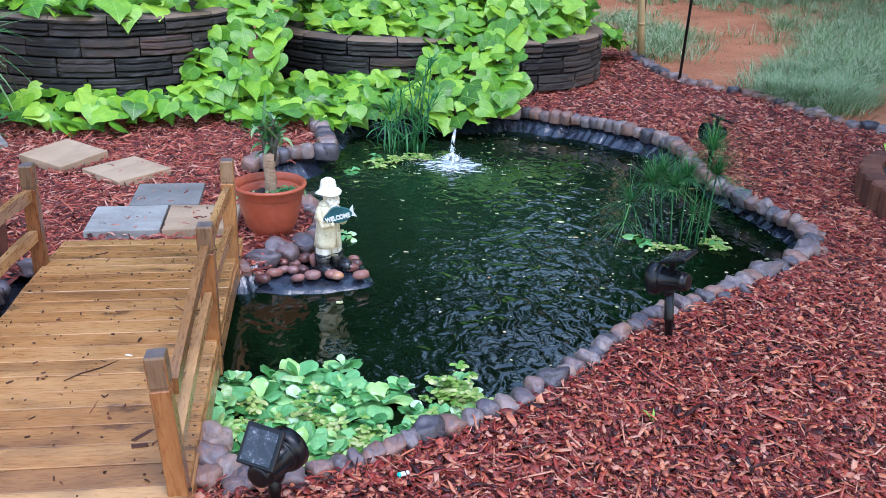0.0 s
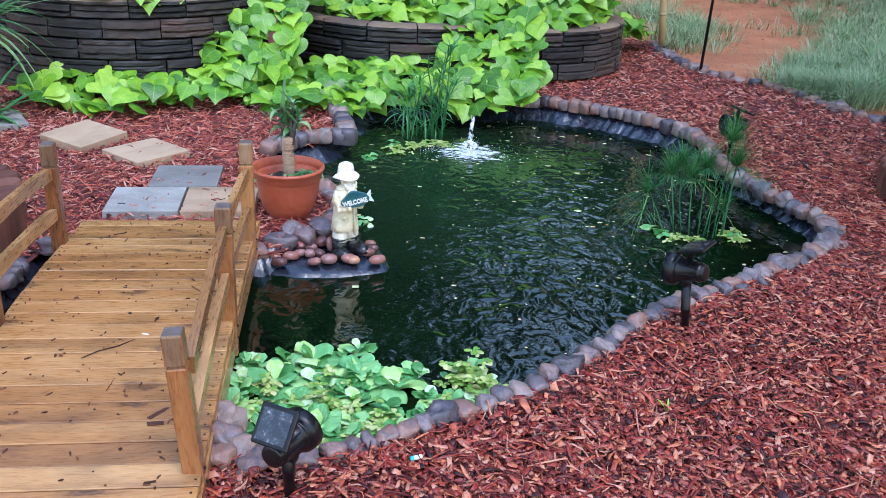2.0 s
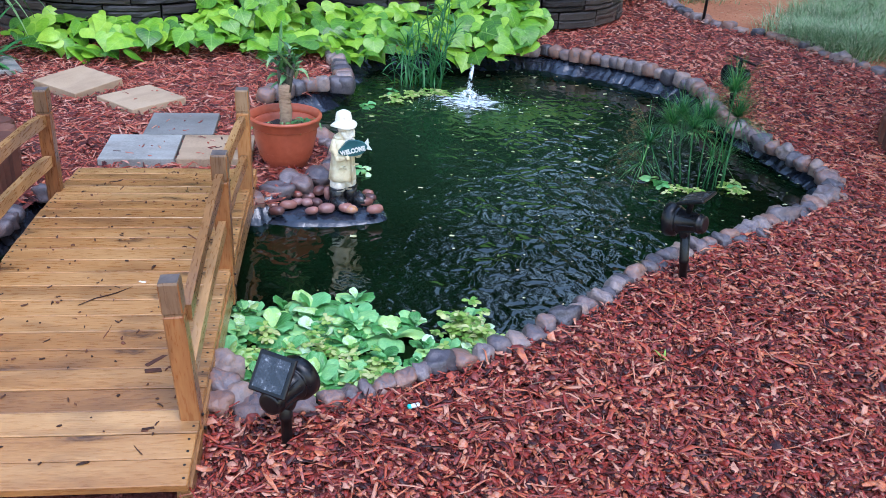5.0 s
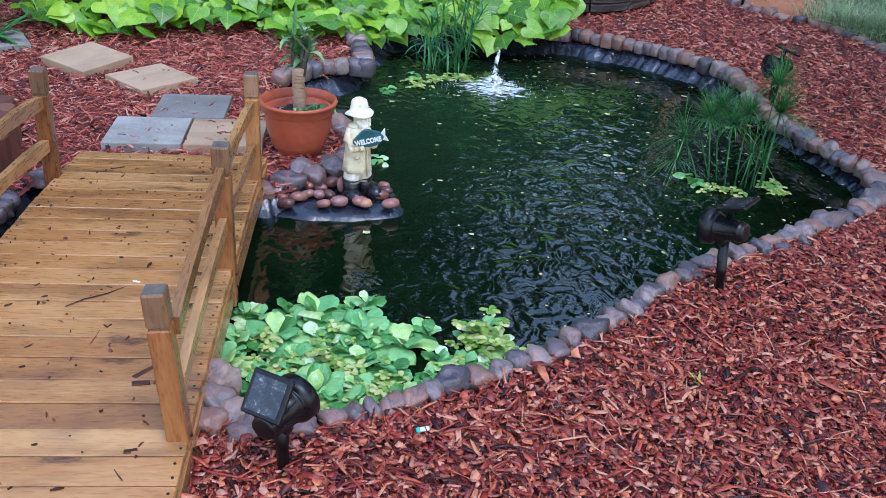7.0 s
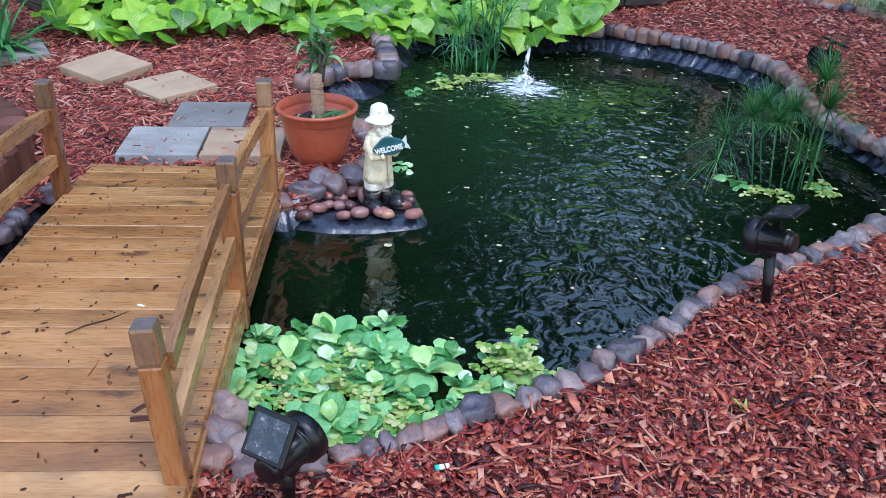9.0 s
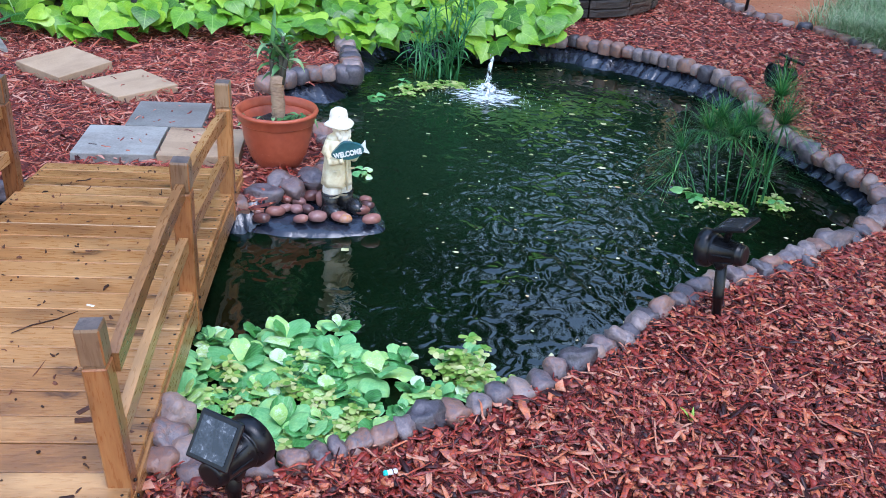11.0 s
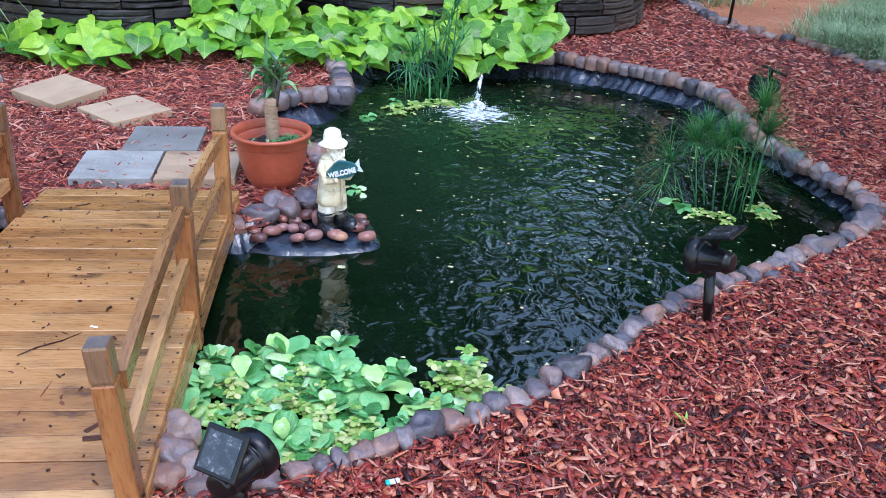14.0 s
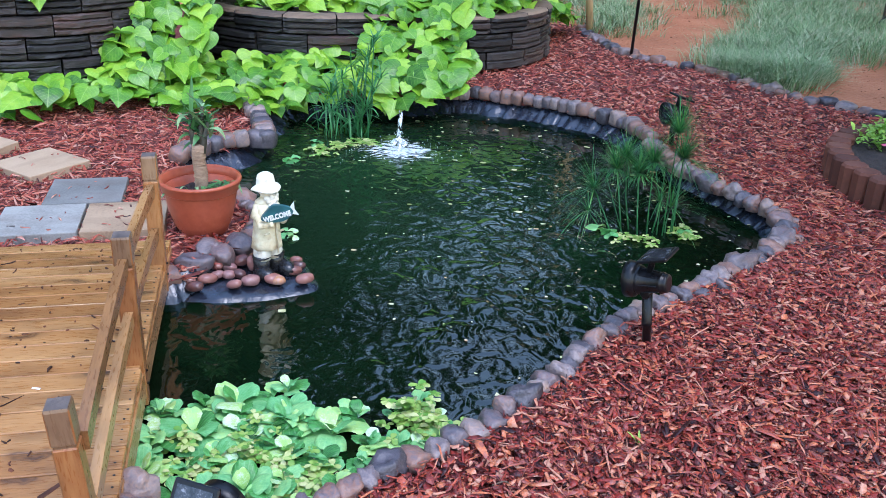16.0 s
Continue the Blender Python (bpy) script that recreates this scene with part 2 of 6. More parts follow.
# pale ribs that fan out along each lettuce leaf
_n, _l = M_LETTUCE.node_tree.nodes, M_LETTUCE.node_tree.links.new
_b = _n["Principled BSDF"]
_tc, _xyz = _n.new("ShaderNodeTexCoord"), _n.new("ShaderNodeSeparateXYZ")
_l(_tc.outputs["Object"], _xyz.inputs[0])
_wd, _dv, _co, _rg, _mx = _n.new("ShaderNodeMath"), _n.new("ShaderNodeMath"), _n.new("ShaderNodeMath"), _n.new("ShaderNodeMapRange"), _n.new("ShaderNodeMix")
_wd.operation, _wd.inputs[1].default_value, _wd.inputs[2].default_value = "MULTIPLY_ADD", 0.4 / 22, 0.15 / 22
_dv.operation, _co.operation = "DIVIDE", "COSINE"
_l(_xyz.outputs[1], _wd.inputs[0]); _l(_xyz.outputs[0], _dv.inputs[0]); _l(_wd.outputs[0], _dv.inputs[1]); _l(_dv.outputs[0], _co.inputs[0])
_rg.inputs[1].default_value, _rg.inputs[2].default_value, _rg.inputs[3].default_value, _rg.inputs[4].default_value = 0.55, 1.0, 0.0, 0.14
_l(_co.outputs[0], _rg.inputs[0]); _l(_rg.outputs[0], _mx.inputs[0])
_mx.data_type = "RGBA"
_mx.inputs[7].default_value = (0.55, 0.76, 0.40, 1)
_l(_b.inputs["Base Color"].links[0].from_socket, _mx.inputs[6]); _l(_mx.outputs[2], _b.inputs["Base Color"])
M_FLOATER = surface("yellow_green_floater", [(0.1, (0.14, 0.32, 0.04)), (0.5, (0.34, 0.47, 0.09)), (0.9, (0.60, 0.60, 0.26))], scale=30, rough=0.45, vary="island", amount=0.45, thin=0.15)
M_REED = surface("papyrus_green", [(0.05, (0.012, 0.075, 0.020)), (0.4, (0.035, 0.17, 0.045)), (0.75, (0.085, 0.28, 0.075)), (1.0, (0.22, 0.38, 0.09))], scale=5, rough=0.45, vary="island", amount=0.45, thin=0.2)
M_DRAC = surface("striped_leaf", [(0.2, (0.03, 0.12, 0.035)), (0.55, (0.09, 0.24, 0.07)), (0.85, (0.33, 0.48, 0.22))], scale=5, bscale=30, stretch=(6, 1, 1), rough=0.35, vary="object", amount=0.25, thin=0.1)
M_TRUNK = surface("cut_cane", [(0.25, (0.13, 0.075, 0.045)), (0.5, (0.33, 0.22, 0.14)), (0.8, (0.46, 0.34, 0.23))], scale=22, bscale=70, stretch=(1, 1, 2.5), rough=0.85, bump=0.9)
M_DARKSTEM = surface("dark_stem", [(0.3, (0.035, 0.035, 0.025)), (0.7, (0.11, 0.10, 0.07))], scale=20, rough=0.8, bump=0.4)
M_GRASS = surface("lawn_grass", [(0.0, (0.10, 0.19, 0.065)), (0.4, (0.21, 0.34, 0.14)), (0.7, (0.34, 0.45, 0.23)), (1.0, (0.56, 0.54, 0.38))], scale=3, rough=0.55, vary="island", amount=0.5, thin=0.15)
M_BLACK = surface("black_plastic", [(0.3, (0.004, 0.004, 0.005)), (0.7, (0.009, 0.009, 0.011))], scale=20, bscale=90, spec=0.35, rough=0.32, bump=0.03)
M_PANEL = surface("dusty_solar_cell", [(0.44, (0.014, 0.016, 0.022)), (0.58, (0.04, 0.044, 0.055)), (0.70, (0.34, 0.34, 0.36))], scale=45, bscale=150, rough=0.14, bump=0.0, rvar=0.08, spec=0.7)
M_CREAM = surface("painted_cream_resin", [(0.30, (0.36, 0.24, 0.10)), (0.42, (0.70, 0.58, 0.35)), (0.58, (0.82, 0.74, 0.52)), (0.75, (0.88, 0.83, 0.68))], scale=22, bscale=70, rough=0.55, bump=0.9, bdist=0.008)
M_IVORY = surface("ivory_paint", [(0.30, (0.46, 0.38, 0.26)), (0.42, (0.78, 0.72, 0.58)), (0.7, (0.88, 0.85, 0.76))], scale=24, bscale=80, rough=0.55, bump=0.9, bdist=0.008)
M_WHITE = surface("white_paint", [(0.3, (0.7, 0.69, 0.64)), (0.7, (0.82, 0.81, 0.77))], scale=20, rough=0.5, bump=0.1)
M_BOOT = surface("black_paint", [(0.3, (0.008, 0.008, 0.009)), (0.7, (0.02, 0.02, 0.022))], scale=20, rough=0.25, bump=0.1)
M_TEAL = surface("teal_paint", [(0.3, (0.012, 0.06, 0.075)), (0.7, (0.035, 0.14, 0.15))], scale=25, rough=0.4, bump=0.1)
M_TEAL_LIGHT = surface("turquoise_plastic", [(0.3, (0.02, 0.42, 0.36)), (0.7, (0.05, 0.55, 0.48))], scale=25, rough=0.4, bump=0.1)
M_FOAM = surface("white_water", [(0.3, (0.55, 0.6, 0.6)), (0.7, (0.8, 0.83, 0.83))], scale=40, bscale=120, rough=0.25, bump=0.6, thin=0.3)
M_PETAL = surface("fallen_petal", [(0.0, (0.12, 0.16, 0.03)), (0.35, (0.42, 0.42, 0.16)), (0.7, (0.62, 0.58, 0.36)), (1.0, (0.50, 0.26, 0.10))], scale=20, rough=0.6, vary="island", amount=0.5)
M_BAMBOO = surface("bamboo", [(0.3, (0.34, 0.22, 0.10)), (0.7, (0.55, 0.40, 0.20))], scale=8, stretch=(1, 1, 0.2), rough=0.5, bump=0.1)
M_PINK = surface("pink_petal", [(0.3, (0.5, 0.06, 0.16)), (0.7, (0.7, 0.16, 0.28))], scale=20, rough=0.5)
M_CRUMB = surface("bark_crumb", [(0.2, (0.025, 0.012, 0.009)), (0.6, (0.07, 0.03, 0.02)), (0.9, (0.16, 0.06, 0.035))], scale=20, rough=0.7, vary="island", amount=0.4, spec=0.2)
M_CLOD = surface("clay_clod", [(0.1, (0.13, 0.05, 0.026)), (0.5, (0.30, 0.115, 0.055)), (0.9, (0.46, 0.22, 0.12))], scale=20, rough=0.95, vary="island", amount=0.5, spec=0.1)
M_BARKTREE = surface("tree_bark", [(0.3, (0.05, 0.038, 0.028)), (0.7, (0.15, 0.11, 0.08))], scale=4, bscale=20, rough=0.9, bump=0.8, stretch=(1, 1, 0.3), bdist=0.05)
M_CANOPY = surface("tree_leaves", [(0.1, (0.018, 0.042, 0.010)), (0.6, (0.036, 0.078, 0.020)), (1.0, (0.07, 0.12, 0.032))], scale=2, rough=0.6, vary="island", amount=0.4)

M_WATER = bpy.data.materials.new("pond_water")
M_WATER.use_nodes = True
_n, _l = M_WATER.node_tree.nodes, M_WATER.node_tree.links.new
_b = _n["Principled BSDF"]
_b.inputs["Roughness"].default_value, _b.inputs["IOR"].default_value = 0.03, 1.5
_b.inputs["Specular IOR Level"].default_value = 0.8
_tc = _n.new("ShaderNodeTexCoord")
_murk, _mr = _n.new("ShaderNodeTexNoise"), _n.new("ShaderNodeValToRGB")
_murk.inputs["Scale"].default_value, _murk.inputs["Detail"].default_value = 1.3, 3
_mr.color_ramp.elements[0].position, _mr.color_ramp.elements[0].color = 0.35, (0.001, 0.0035, 0.0015, 1)
_mr.color_ramp.elements[1].position, _mr.color_ramp.elements[1].color = 0.7, (0.003, 0.012, 0.004, 1)
_l(_tc.outputs["Object"], _murk.inputs["Vector"]); _l(_murk.outputs[0], _mr.inputs[0]); 
# stirred, cloudier water round the fall
_sm, _sg, _sk, _sx = _n.new("ShaderNodeMapping"), _n.new("ShaderNodeTexGradient"), _n.new("ShaderNodeMapRange"), _n.new("ShaderNodeMix")
_sg.gradient_type = "SPHERICAL"
_sm.inputs["Location"].default_value, _sm.inputs["Scale"].default_value = (0.0, -4.5 / 1.5, 0), (1 / 1.3, 1 / 1.5, 1)
_l(_tc.outputs["Object"], _sm.inputs["Vector"]); _l(_sm.outputs[0], _sg.inputs["Vector"]); _l(_sg.outputs["Fac"], _sk.inputs[0])
_sk.inputs[2].default_value = 0.7
_sx.data_type = "RGBA"
_sx.inputs[7].default_value = (0.008, 0.024, 0.010, 1)
_l(_sk.outputs[0], _sx.inputs[0]); _l(_mr.outputs[0], _sx.inputs[6]); _l(_sx.outputs[2], _b.inputs["Base Color"])
_mp = _n.new("ShaderNodeMapping"); _mp.inputs["Rotation"].default_value, _mp.inputs["Scale"].default_value = (0, 0, 0.6), (1.25, 0.95, 1.0)
_w1, _w2 = _n.new("ShaderNodeTexNoise"), _n.new("ShaderNodeTexNoise")
_w1.inputs["Scale"].default_value, _w1.inputs["Detail"].default_value, _w1.inputs["Distortion"].default_value = 10.5, 1.0, 0.9
_w2.inputs["Scale"].default_value, _w2.inputs["Detail"].default_value = 26, 1
_l(_tc.outputs["Object"], _mp.inputs["Vector"]); _l(_mp.outputs[0], _w1.inputs["Vector"]); _l(_mp.outputs[0], _w2.inputs["Vector"])
_wm = _n.new("ShaderNodeMix"); _wm.inputs[0].default_value = 0.13
_l(_w1.outputs[0], _wm.inputs[2]); _l(_w2.outputs[0], _wm.inputs[3])
_bp = _n.new("ShaderNodeBump"); _bp.inputs["Strength"].default_value, _bp.inputs["Distance"].default_value = 0.5, 0.07
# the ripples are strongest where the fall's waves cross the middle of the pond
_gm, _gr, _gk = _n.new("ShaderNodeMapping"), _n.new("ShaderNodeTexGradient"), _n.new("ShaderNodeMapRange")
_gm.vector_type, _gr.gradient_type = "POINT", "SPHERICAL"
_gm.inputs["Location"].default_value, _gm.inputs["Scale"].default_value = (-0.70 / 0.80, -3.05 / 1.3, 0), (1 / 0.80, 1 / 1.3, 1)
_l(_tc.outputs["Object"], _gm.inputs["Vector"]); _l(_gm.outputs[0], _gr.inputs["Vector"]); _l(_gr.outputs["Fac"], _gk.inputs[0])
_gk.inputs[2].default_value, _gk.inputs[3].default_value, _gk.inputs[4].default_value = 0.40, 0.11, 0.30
# gusts leave calmer and rougher patches
_pn, _pr, _pm = _n.new("ShaderNodeTexNoise"), _n.new("ShaderNodeMapRange"), _n.new("ShaderNodeMath")
_pn.inputs["Scale"].default_value, _pn.inputs["Detail"].default_value = 2.6, 3
_pr.inputs[1].default_value, _pr.inputs[2].default_value, _pr.inputs[3].default_value, _pr.inputs[4].default_value = 0.40, 0.60, 0.5, 1.3
_pm.operation = "MULTIPLY"
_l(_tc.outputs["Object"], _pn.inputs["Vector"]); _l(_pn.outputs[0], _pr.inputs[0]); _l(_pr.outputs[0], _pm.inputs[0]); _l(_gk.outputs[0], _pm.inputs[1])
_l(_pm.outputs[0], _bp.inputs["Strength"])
_l(_wm.outputs[0], _bp.inputs["Height"]); _l(_bp.outputs[0], _b.inputs["Normal"])


# ---- mesh helpers ----
def mesh_of(name, bm, material, smooth=False):
    me = bpy.data.meshes.new(name)
    bm.normal_update()
    bm.to_mesh(me)
    bm.free()
    for m in material if isinstance(material, (list, tuple)) else [material]:
        me.materials.append(m)
    if smooth:
        me.polygons.foreach_set("use_smooth", [True] * len(me.polygons))
    return me


def raw(name, verts, faces, material, smooth=False):
    me = bpy.data.meshes.new(name)
    me.from_pydata(verts, [], faces)
    me.materials.append(material)
    if smooth:
        me.polygons.foreach_set("use_smooth", [True] * len(me.polygons))
    me.update()
    return me


def thing(name, m, label, category, group="", kind=""):
    ob = new(name)
    ob.empty_display_size = 0.1
    ob.matrix_world = m
    return tagged(ob, label, category, group, kind)


def put(name, mesh, parent=None, m=None, label=""):
    """A mesh object at pose m, in its parent's space."""
    ob = new(name, mesh)
    if parent is not None:
        ob.parent = parent
    if m is not None:
        ob.matrix_local = m
    return tagged(ob, label)


def part(name, bm, material, parent, label="", smooth=False, m=None):
    return put(name, mesh_of(name, bm, material, smooth), parent, m, label)


def box_bm(sx, sy, sz, bevel=0.0, at=(0, 0, 0), seg=1):
    bm = bmesh.new()
    bmesh.ops.create_cube(bm, size=1)
    bmesh.ops.scale(bm, vec=(sx, sy, sz), verts=bm.verts)
    if bevel:
        bmesh.ops.bevel(bm, geom=bm.edges[:], offset=bevel, segments=seg, affect="EDGES", profile=0.6)
    bmesh.ops.translate(bm, vec=at, verts=bm.verts)
    return bm


def lathe(profile, n=24, bm=None):
    bm = bm or bmesh.new()
    rings = [[bm.verts.new((r * math.cos(2 * math.pi * i / n), r * math.sin(2 * math.pi * i / n), z)) for i in range(n)] for r, z in profile]
    for a, b in zip(rings, rings[1:]):
        for i in range(n):
            bm.faces.new((a[i], a[(i + 1) % n], b[(i + 1) % n], b[i]))
    for ring, flip in ((rings[0], True), (rings[-1], False)):
        bm.faces.new(ring[::-1] if flip else ring)
    return bm


def tube(points, radii, n=8, bm=None):
    bm = bm or bmesh.new()
    pts = [Vector(p) for p in points]
    rings = []
    for i, p in enumerate(pts):
        d = (pts[min(i + 1, len(pts) - 1)] - pts[max(i - 1, 0)]).normalized()
        x = d.orthogonal().normalized() if abs(d.z) < 0.95 else (Vector((1, 0, 0)) - d * d.x).normalized()
        y = d.cross(x)
        rings.append([bm.verts.new(p + radii[i] * (x * math.cos(2 * math.pi * k / n) + y * math.sin(2 * math.pi * k / n))) for k in range(n)])
    for a, b in zip(rings, rings[1:]):
        for k in range(n):
            bm.faces.new((a[k], a[(k + 1) % n], b[(k + 1) % n], b[k]))
    bm.faces.new(rings[0][::-1]); bm.faces.new(rings[-1])
    return bm


def blob(rng, sx, sy, sz, rough=0.18, sub=2, flat=0.0, square=0.82):
    """An uneven stone: square below 1 gives it blunter sides than an egg has."""
    bm = bmesh.new()
    bmesh.ops.create_icosphere(bm, subdivisions=sub, radius=1)
    off = Vector((rng.uniform(-50, 50), rng.uniform(-50, 50), rng.uniform(-50, 50)))
    for v in bm.verts:
        k = 1 + rough * noise.noise(v.co * 1.1 + off) + rough * 0.5 * noise.noise(v.co * 2.6 + off)
        c = v.co * k
        c = Vector([math.copysign(abs(q) ** square, q) for q in c])
        v.co = (c.x * sx, c.y * sy, max(c.z, -0.75 + flat) * sz)
    return bm


def inside(poly, x, y):
    r = False
    for (x1, y1), (x2, y2) in zip(poly, poly[1:] + poly[:1]):
        if (y1 > y) != (y2 > y) and x < (x2 - x1) * (y - y1) / (y2 - y1) + x1:
            r = not r
    return r


def inside_np(poly, x, y):
    r = np.zeros(len(x), bool)
    for (x1, y1), (x2, y2) in zip(poly, poly[1:] + poly[:1]):
        if y1 != y2:
            r ^= ((y1 > y) != (y2 > y)) & (x < (x2 - x1) * (y - y1) / (y2 - y1) + x1)
    return r


def along(line, step, closed=False):
    """Points every step along a line, with the direction."""
    pts = [Vector((*p, 0)) for p in line]
    if closed:
        pts.append(pts[0])
    out, carry = [], 0.0
    for a, b in zip(pts, pts[1:]):
        l = (b - a).length
        d = (b - a) / l
        s = carry
        while s < l:
            out.append((a + d * s, d))
            s += step
        carry = s - l
    return out


def rounded(line, times=2):
    """The closed line with its corners cut."""
    for _ in range(times):
        out = []
        for (x1, y1), (x2, y2) in zip(line, line[1:] + line[:1]):
            out += [(0.75 * x1 + 0.25 * x2, 0.75 * y1 + 0.25 * y2), (0.25 * x1 + 0.75 * x2, 0.25 * y1 + 0.75 * y2)]
        line = out
    return line


def chips(name, xy, z, yaw, tilt, size, material, rng, curl=0.18):
    """Many loose bark flakes in one mesh: ragged slivers of two bent lengths each. rng: a numpy generator."""
    n = len(xy)
    l, w, t = size[:, 0] / 2, size[:, 1] / 2, size[:, 2]
    skew, bend = rng.uniform(-0.5, 0.5, n), rng.normal(0, curl, n) * l
    crook = rng.normal(0, 0.35, n) * w
    q = np.zeros((n, 12, 3))
    for k, (sx, sy) in enumerate(((-1, -1), (0, -1), (1, -1), (1, 1), (0, 1), (-1, 1))):
        ww = w * (rng.uniform(0.75, 1.15, n) if sx == 0 else rng.uniform(0.15, 1.0, n))
        x = sx * l * rng.uniform(0.78, 1.1, n) + (sy * skew * w if sx else rng.uniform(-0.4, 0.4, n) * l)
        y = sy * ww + (crook if sx == 0 else 0)
        zb = bend if sx == 0 else 0
        q[:, k, 0], q[:, k, 1], q[:, k, 2] = x, y, zb
        q[:, k + 6, 0], q[:, k + 6, 1], q[:, k + 6, 2] = x * 0.95, y * 0.86, zb + t * rng.uniform(0.6, 1.3, n)
    cx, sx_ = np.cos(tilt[:, 0:1]), np.sin(tilt[:, 0:1])
    y, zz = q[:, :, 1] * cx - q[:, :, 2] * sx_, q[:, :, 1] * sx_ + q[:, :, 2] * cx
    cy, sy_ = np.cos(tilt[:, 1:2]), np.sin(tilt[:, 1:2])
    x, zz = q[:, :, 0] * cy + zz * sy_, -q[:, :, 0] * sy_ + zz * cy
    ca, sa = np.cos(yaw)[:, None], np.sin(yaw)[:, None]
    v = np.stack([x * ca - y * sa + xy[:, 0:1], x * sa + y * ca + xy[:, 1:2], zz + z[:, None]], -1).reshape(-1, 3)
    f = np.array([(6, 7, 10, 11), (7, 8, 9, 10), (0, 1, 7, 6), (1, 2, 8, 7), (2, 3, 9, 8), (3, 4, 10, 9), (4, 5, 11, 10), (5, 0, 6, 11)])
    faces = (f[None] + 12 * np.arange(n)[:, None, None]).reshape(-1, 4)
    me = bpy.data.meshes.new(name)
    me.vertices.add(len(v)); me.vertices.foreach_set("co", v.ravel())
    me.loops.add(faces.size); me.loops.foreach_set("vertex_index", faces.ravel().astype(np.int32))
    me.polygons.add(len(faces)); me.polygons.foreach_set("loop_start", np.arange(0, faces.size, 4, dtype=np.int32))
    me.materials.append(material)
    me.update(calc_edges=True)
    return new(name, me)


# ---- plan ----
WATER = -0.07
POND = rounded([(-0.42, 2.02), (-0.31, 1.99), (-0.2, 2.0), (-0.04, 2.09), (0.15, 2.25), (0.33, 2.39), (0.46, 2.54), (0.64, 2.77), (0.74, 2.93), (0.85, 3.06), (1.01, 3.19), (1.28, 3.45), (1.48, 3.62), (1.64, 3.85), (1.67, 4.08), (1.56, 4.31), (1.43, 4.57), (1.33, 4.87), (1.24, 5.39), (1.05, 5.57), (0.84, 5.72), (0.59, 5.81), (0.34, 5.92), (0.0, 5.75), (-0.5, 5.72), (-0.84, 5.45), (-0.69, 4.80), (-1.0, 4.57), (-0.95, 4.3), (-0.62, 4.05), (-0.5, 3.8), (-0.48, 3.58), (-0.63, 3.23), (-0.9, 3.26), (-1.25, 3.36), (-1.48, 3.25), (-1.47, 2.85), (-1.40, 2.3), (-1.3, 1.98), (-0.9, 1.95)], 1)
BED = [(2.83, 5.79), (2.48, 6.15), (2.31, 6.42), (2.12, 6.82), (1.91, 6.99), (1.63, 7.23), (1.51, 7.46), (1.44, 7.85), (1.35, 8.6), (-5, 9.0), (-5, -2.5), (5, -2.5), (5, 5.3), (3.4, 5.5)]


# ---- ground, water, liner ----
def build_ground():
    bm = bmesh.new()
    pond = [bm.verts.new((x, y, 0)) for x, y in POND]
    bed = [bm.verts.new((x, y, 0)) for x, y in BED]
    far = [bm.verts.new(p) for p in ((-400, -400, 0), (400, -400, 0), (400, 400, 0), (-400, 400, 0))]
    ring = lambda l: [bm.edges.get((l[i], l[(i + 1) % len(l)])) or bm.edges.new((l[i], l[(i + 1) % len(l)])) for i in range(len(l))]
    bmesh.ops.triangle_fill(bm, use_beauty=True, edges=ring(pond) + ring(bed))
    n = len(bm.faces)
    bmesh.ops.triangle_fill(bm, use_beauty=True, edges=ring(bed) + ring(far))
    bm.faces.ensure_lookup_table()
    for i, f in enumerate(bm.faces):
        f.material_index = 0 if i < n else 1
        if f.normal.z < 0:
            f.normal_flip()
    tagged(new("ground", mesh_of("ground", bm, [M_MULCH, M_CLAY])), "red-dyed bark mulch bed beside bare red clay", "ground", kind="structure")

    bm = bmesh.new()
    vs = [bm.verts.new((x, y, WATER)) for x, y in POND]
    f = bm.faces.new(vs)
    bmesh.ops.inset_region(bm, faces=[f], thickness=0.001, use_outset=True)
    bmesh.ops.triangulate(bm, faces=bm.faces[:])
    for f in bm.faces:
        if f.normal.z < 0:
            f.normal_flip()
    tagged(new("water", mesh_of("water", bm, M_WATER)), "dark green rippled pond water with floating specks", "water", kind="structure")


def build_liner():
    """A wrinkled black sheet from under the stones down into the water."""
    pts = along(POND, 0.012, True)
    n, rows = len(pts), 9
    vs, fs = [], []
    for i, (p, d) in enumerate(pts):
        inn = Vector((-d.y, d.x, 0))
        wide = 0.055 + 0.10 * max(0.0, min(1.0, (p.y - 4.9) / 0.4))
        wide += 0.14 * math.exp(-((p.x + 0.80) ** 2 + (p.y - 4.68) ** 2) / 0.05) + 0.15 * math.exp(-((p.x + 0.7) ** 2 + (p.y - 5.35) ** 2) / 0.09)
        wide += 0.05 * math.exp(-((p.x - 1.6) ** 2 + (p.y - 4.1) ** 2) / 0.25)
        for r in range(rows):
            s = r / (rows - 1)
            z = 0.010 - 0.135 * s ** 0.8
            fold = noise.noise(Vector((i * 0.06, s * 1.2, 3))) * 0.022 + noise.noise(Vector((i * 0.27, s * 1.6, 9))) * 0.016 + noise.noise(Vector((i * 0.7, s * 3.0, 5))) * 0.010
            fold *= math.sin(math.pi * min(1, s * 1.25 + 0.05))
            q = p + inn * (-0.03 + (wide + 0.05) * s + fold)
            vs.append((q.x, q.y, z + fold * 0.5))
    for i in range(n):
        j = (i + 1) % n
        for r in range(rows - 1):
            fs.append((i * rows + r, j * rows + r, j * rows + r + 1, i * rows + r + 1))
    tagged(new("pond_liner", raw("pond_liner", vs, fs, M_LINER, True)), "wrinkled black plastic liner round the pond edge", "pond liner", kind="structure")


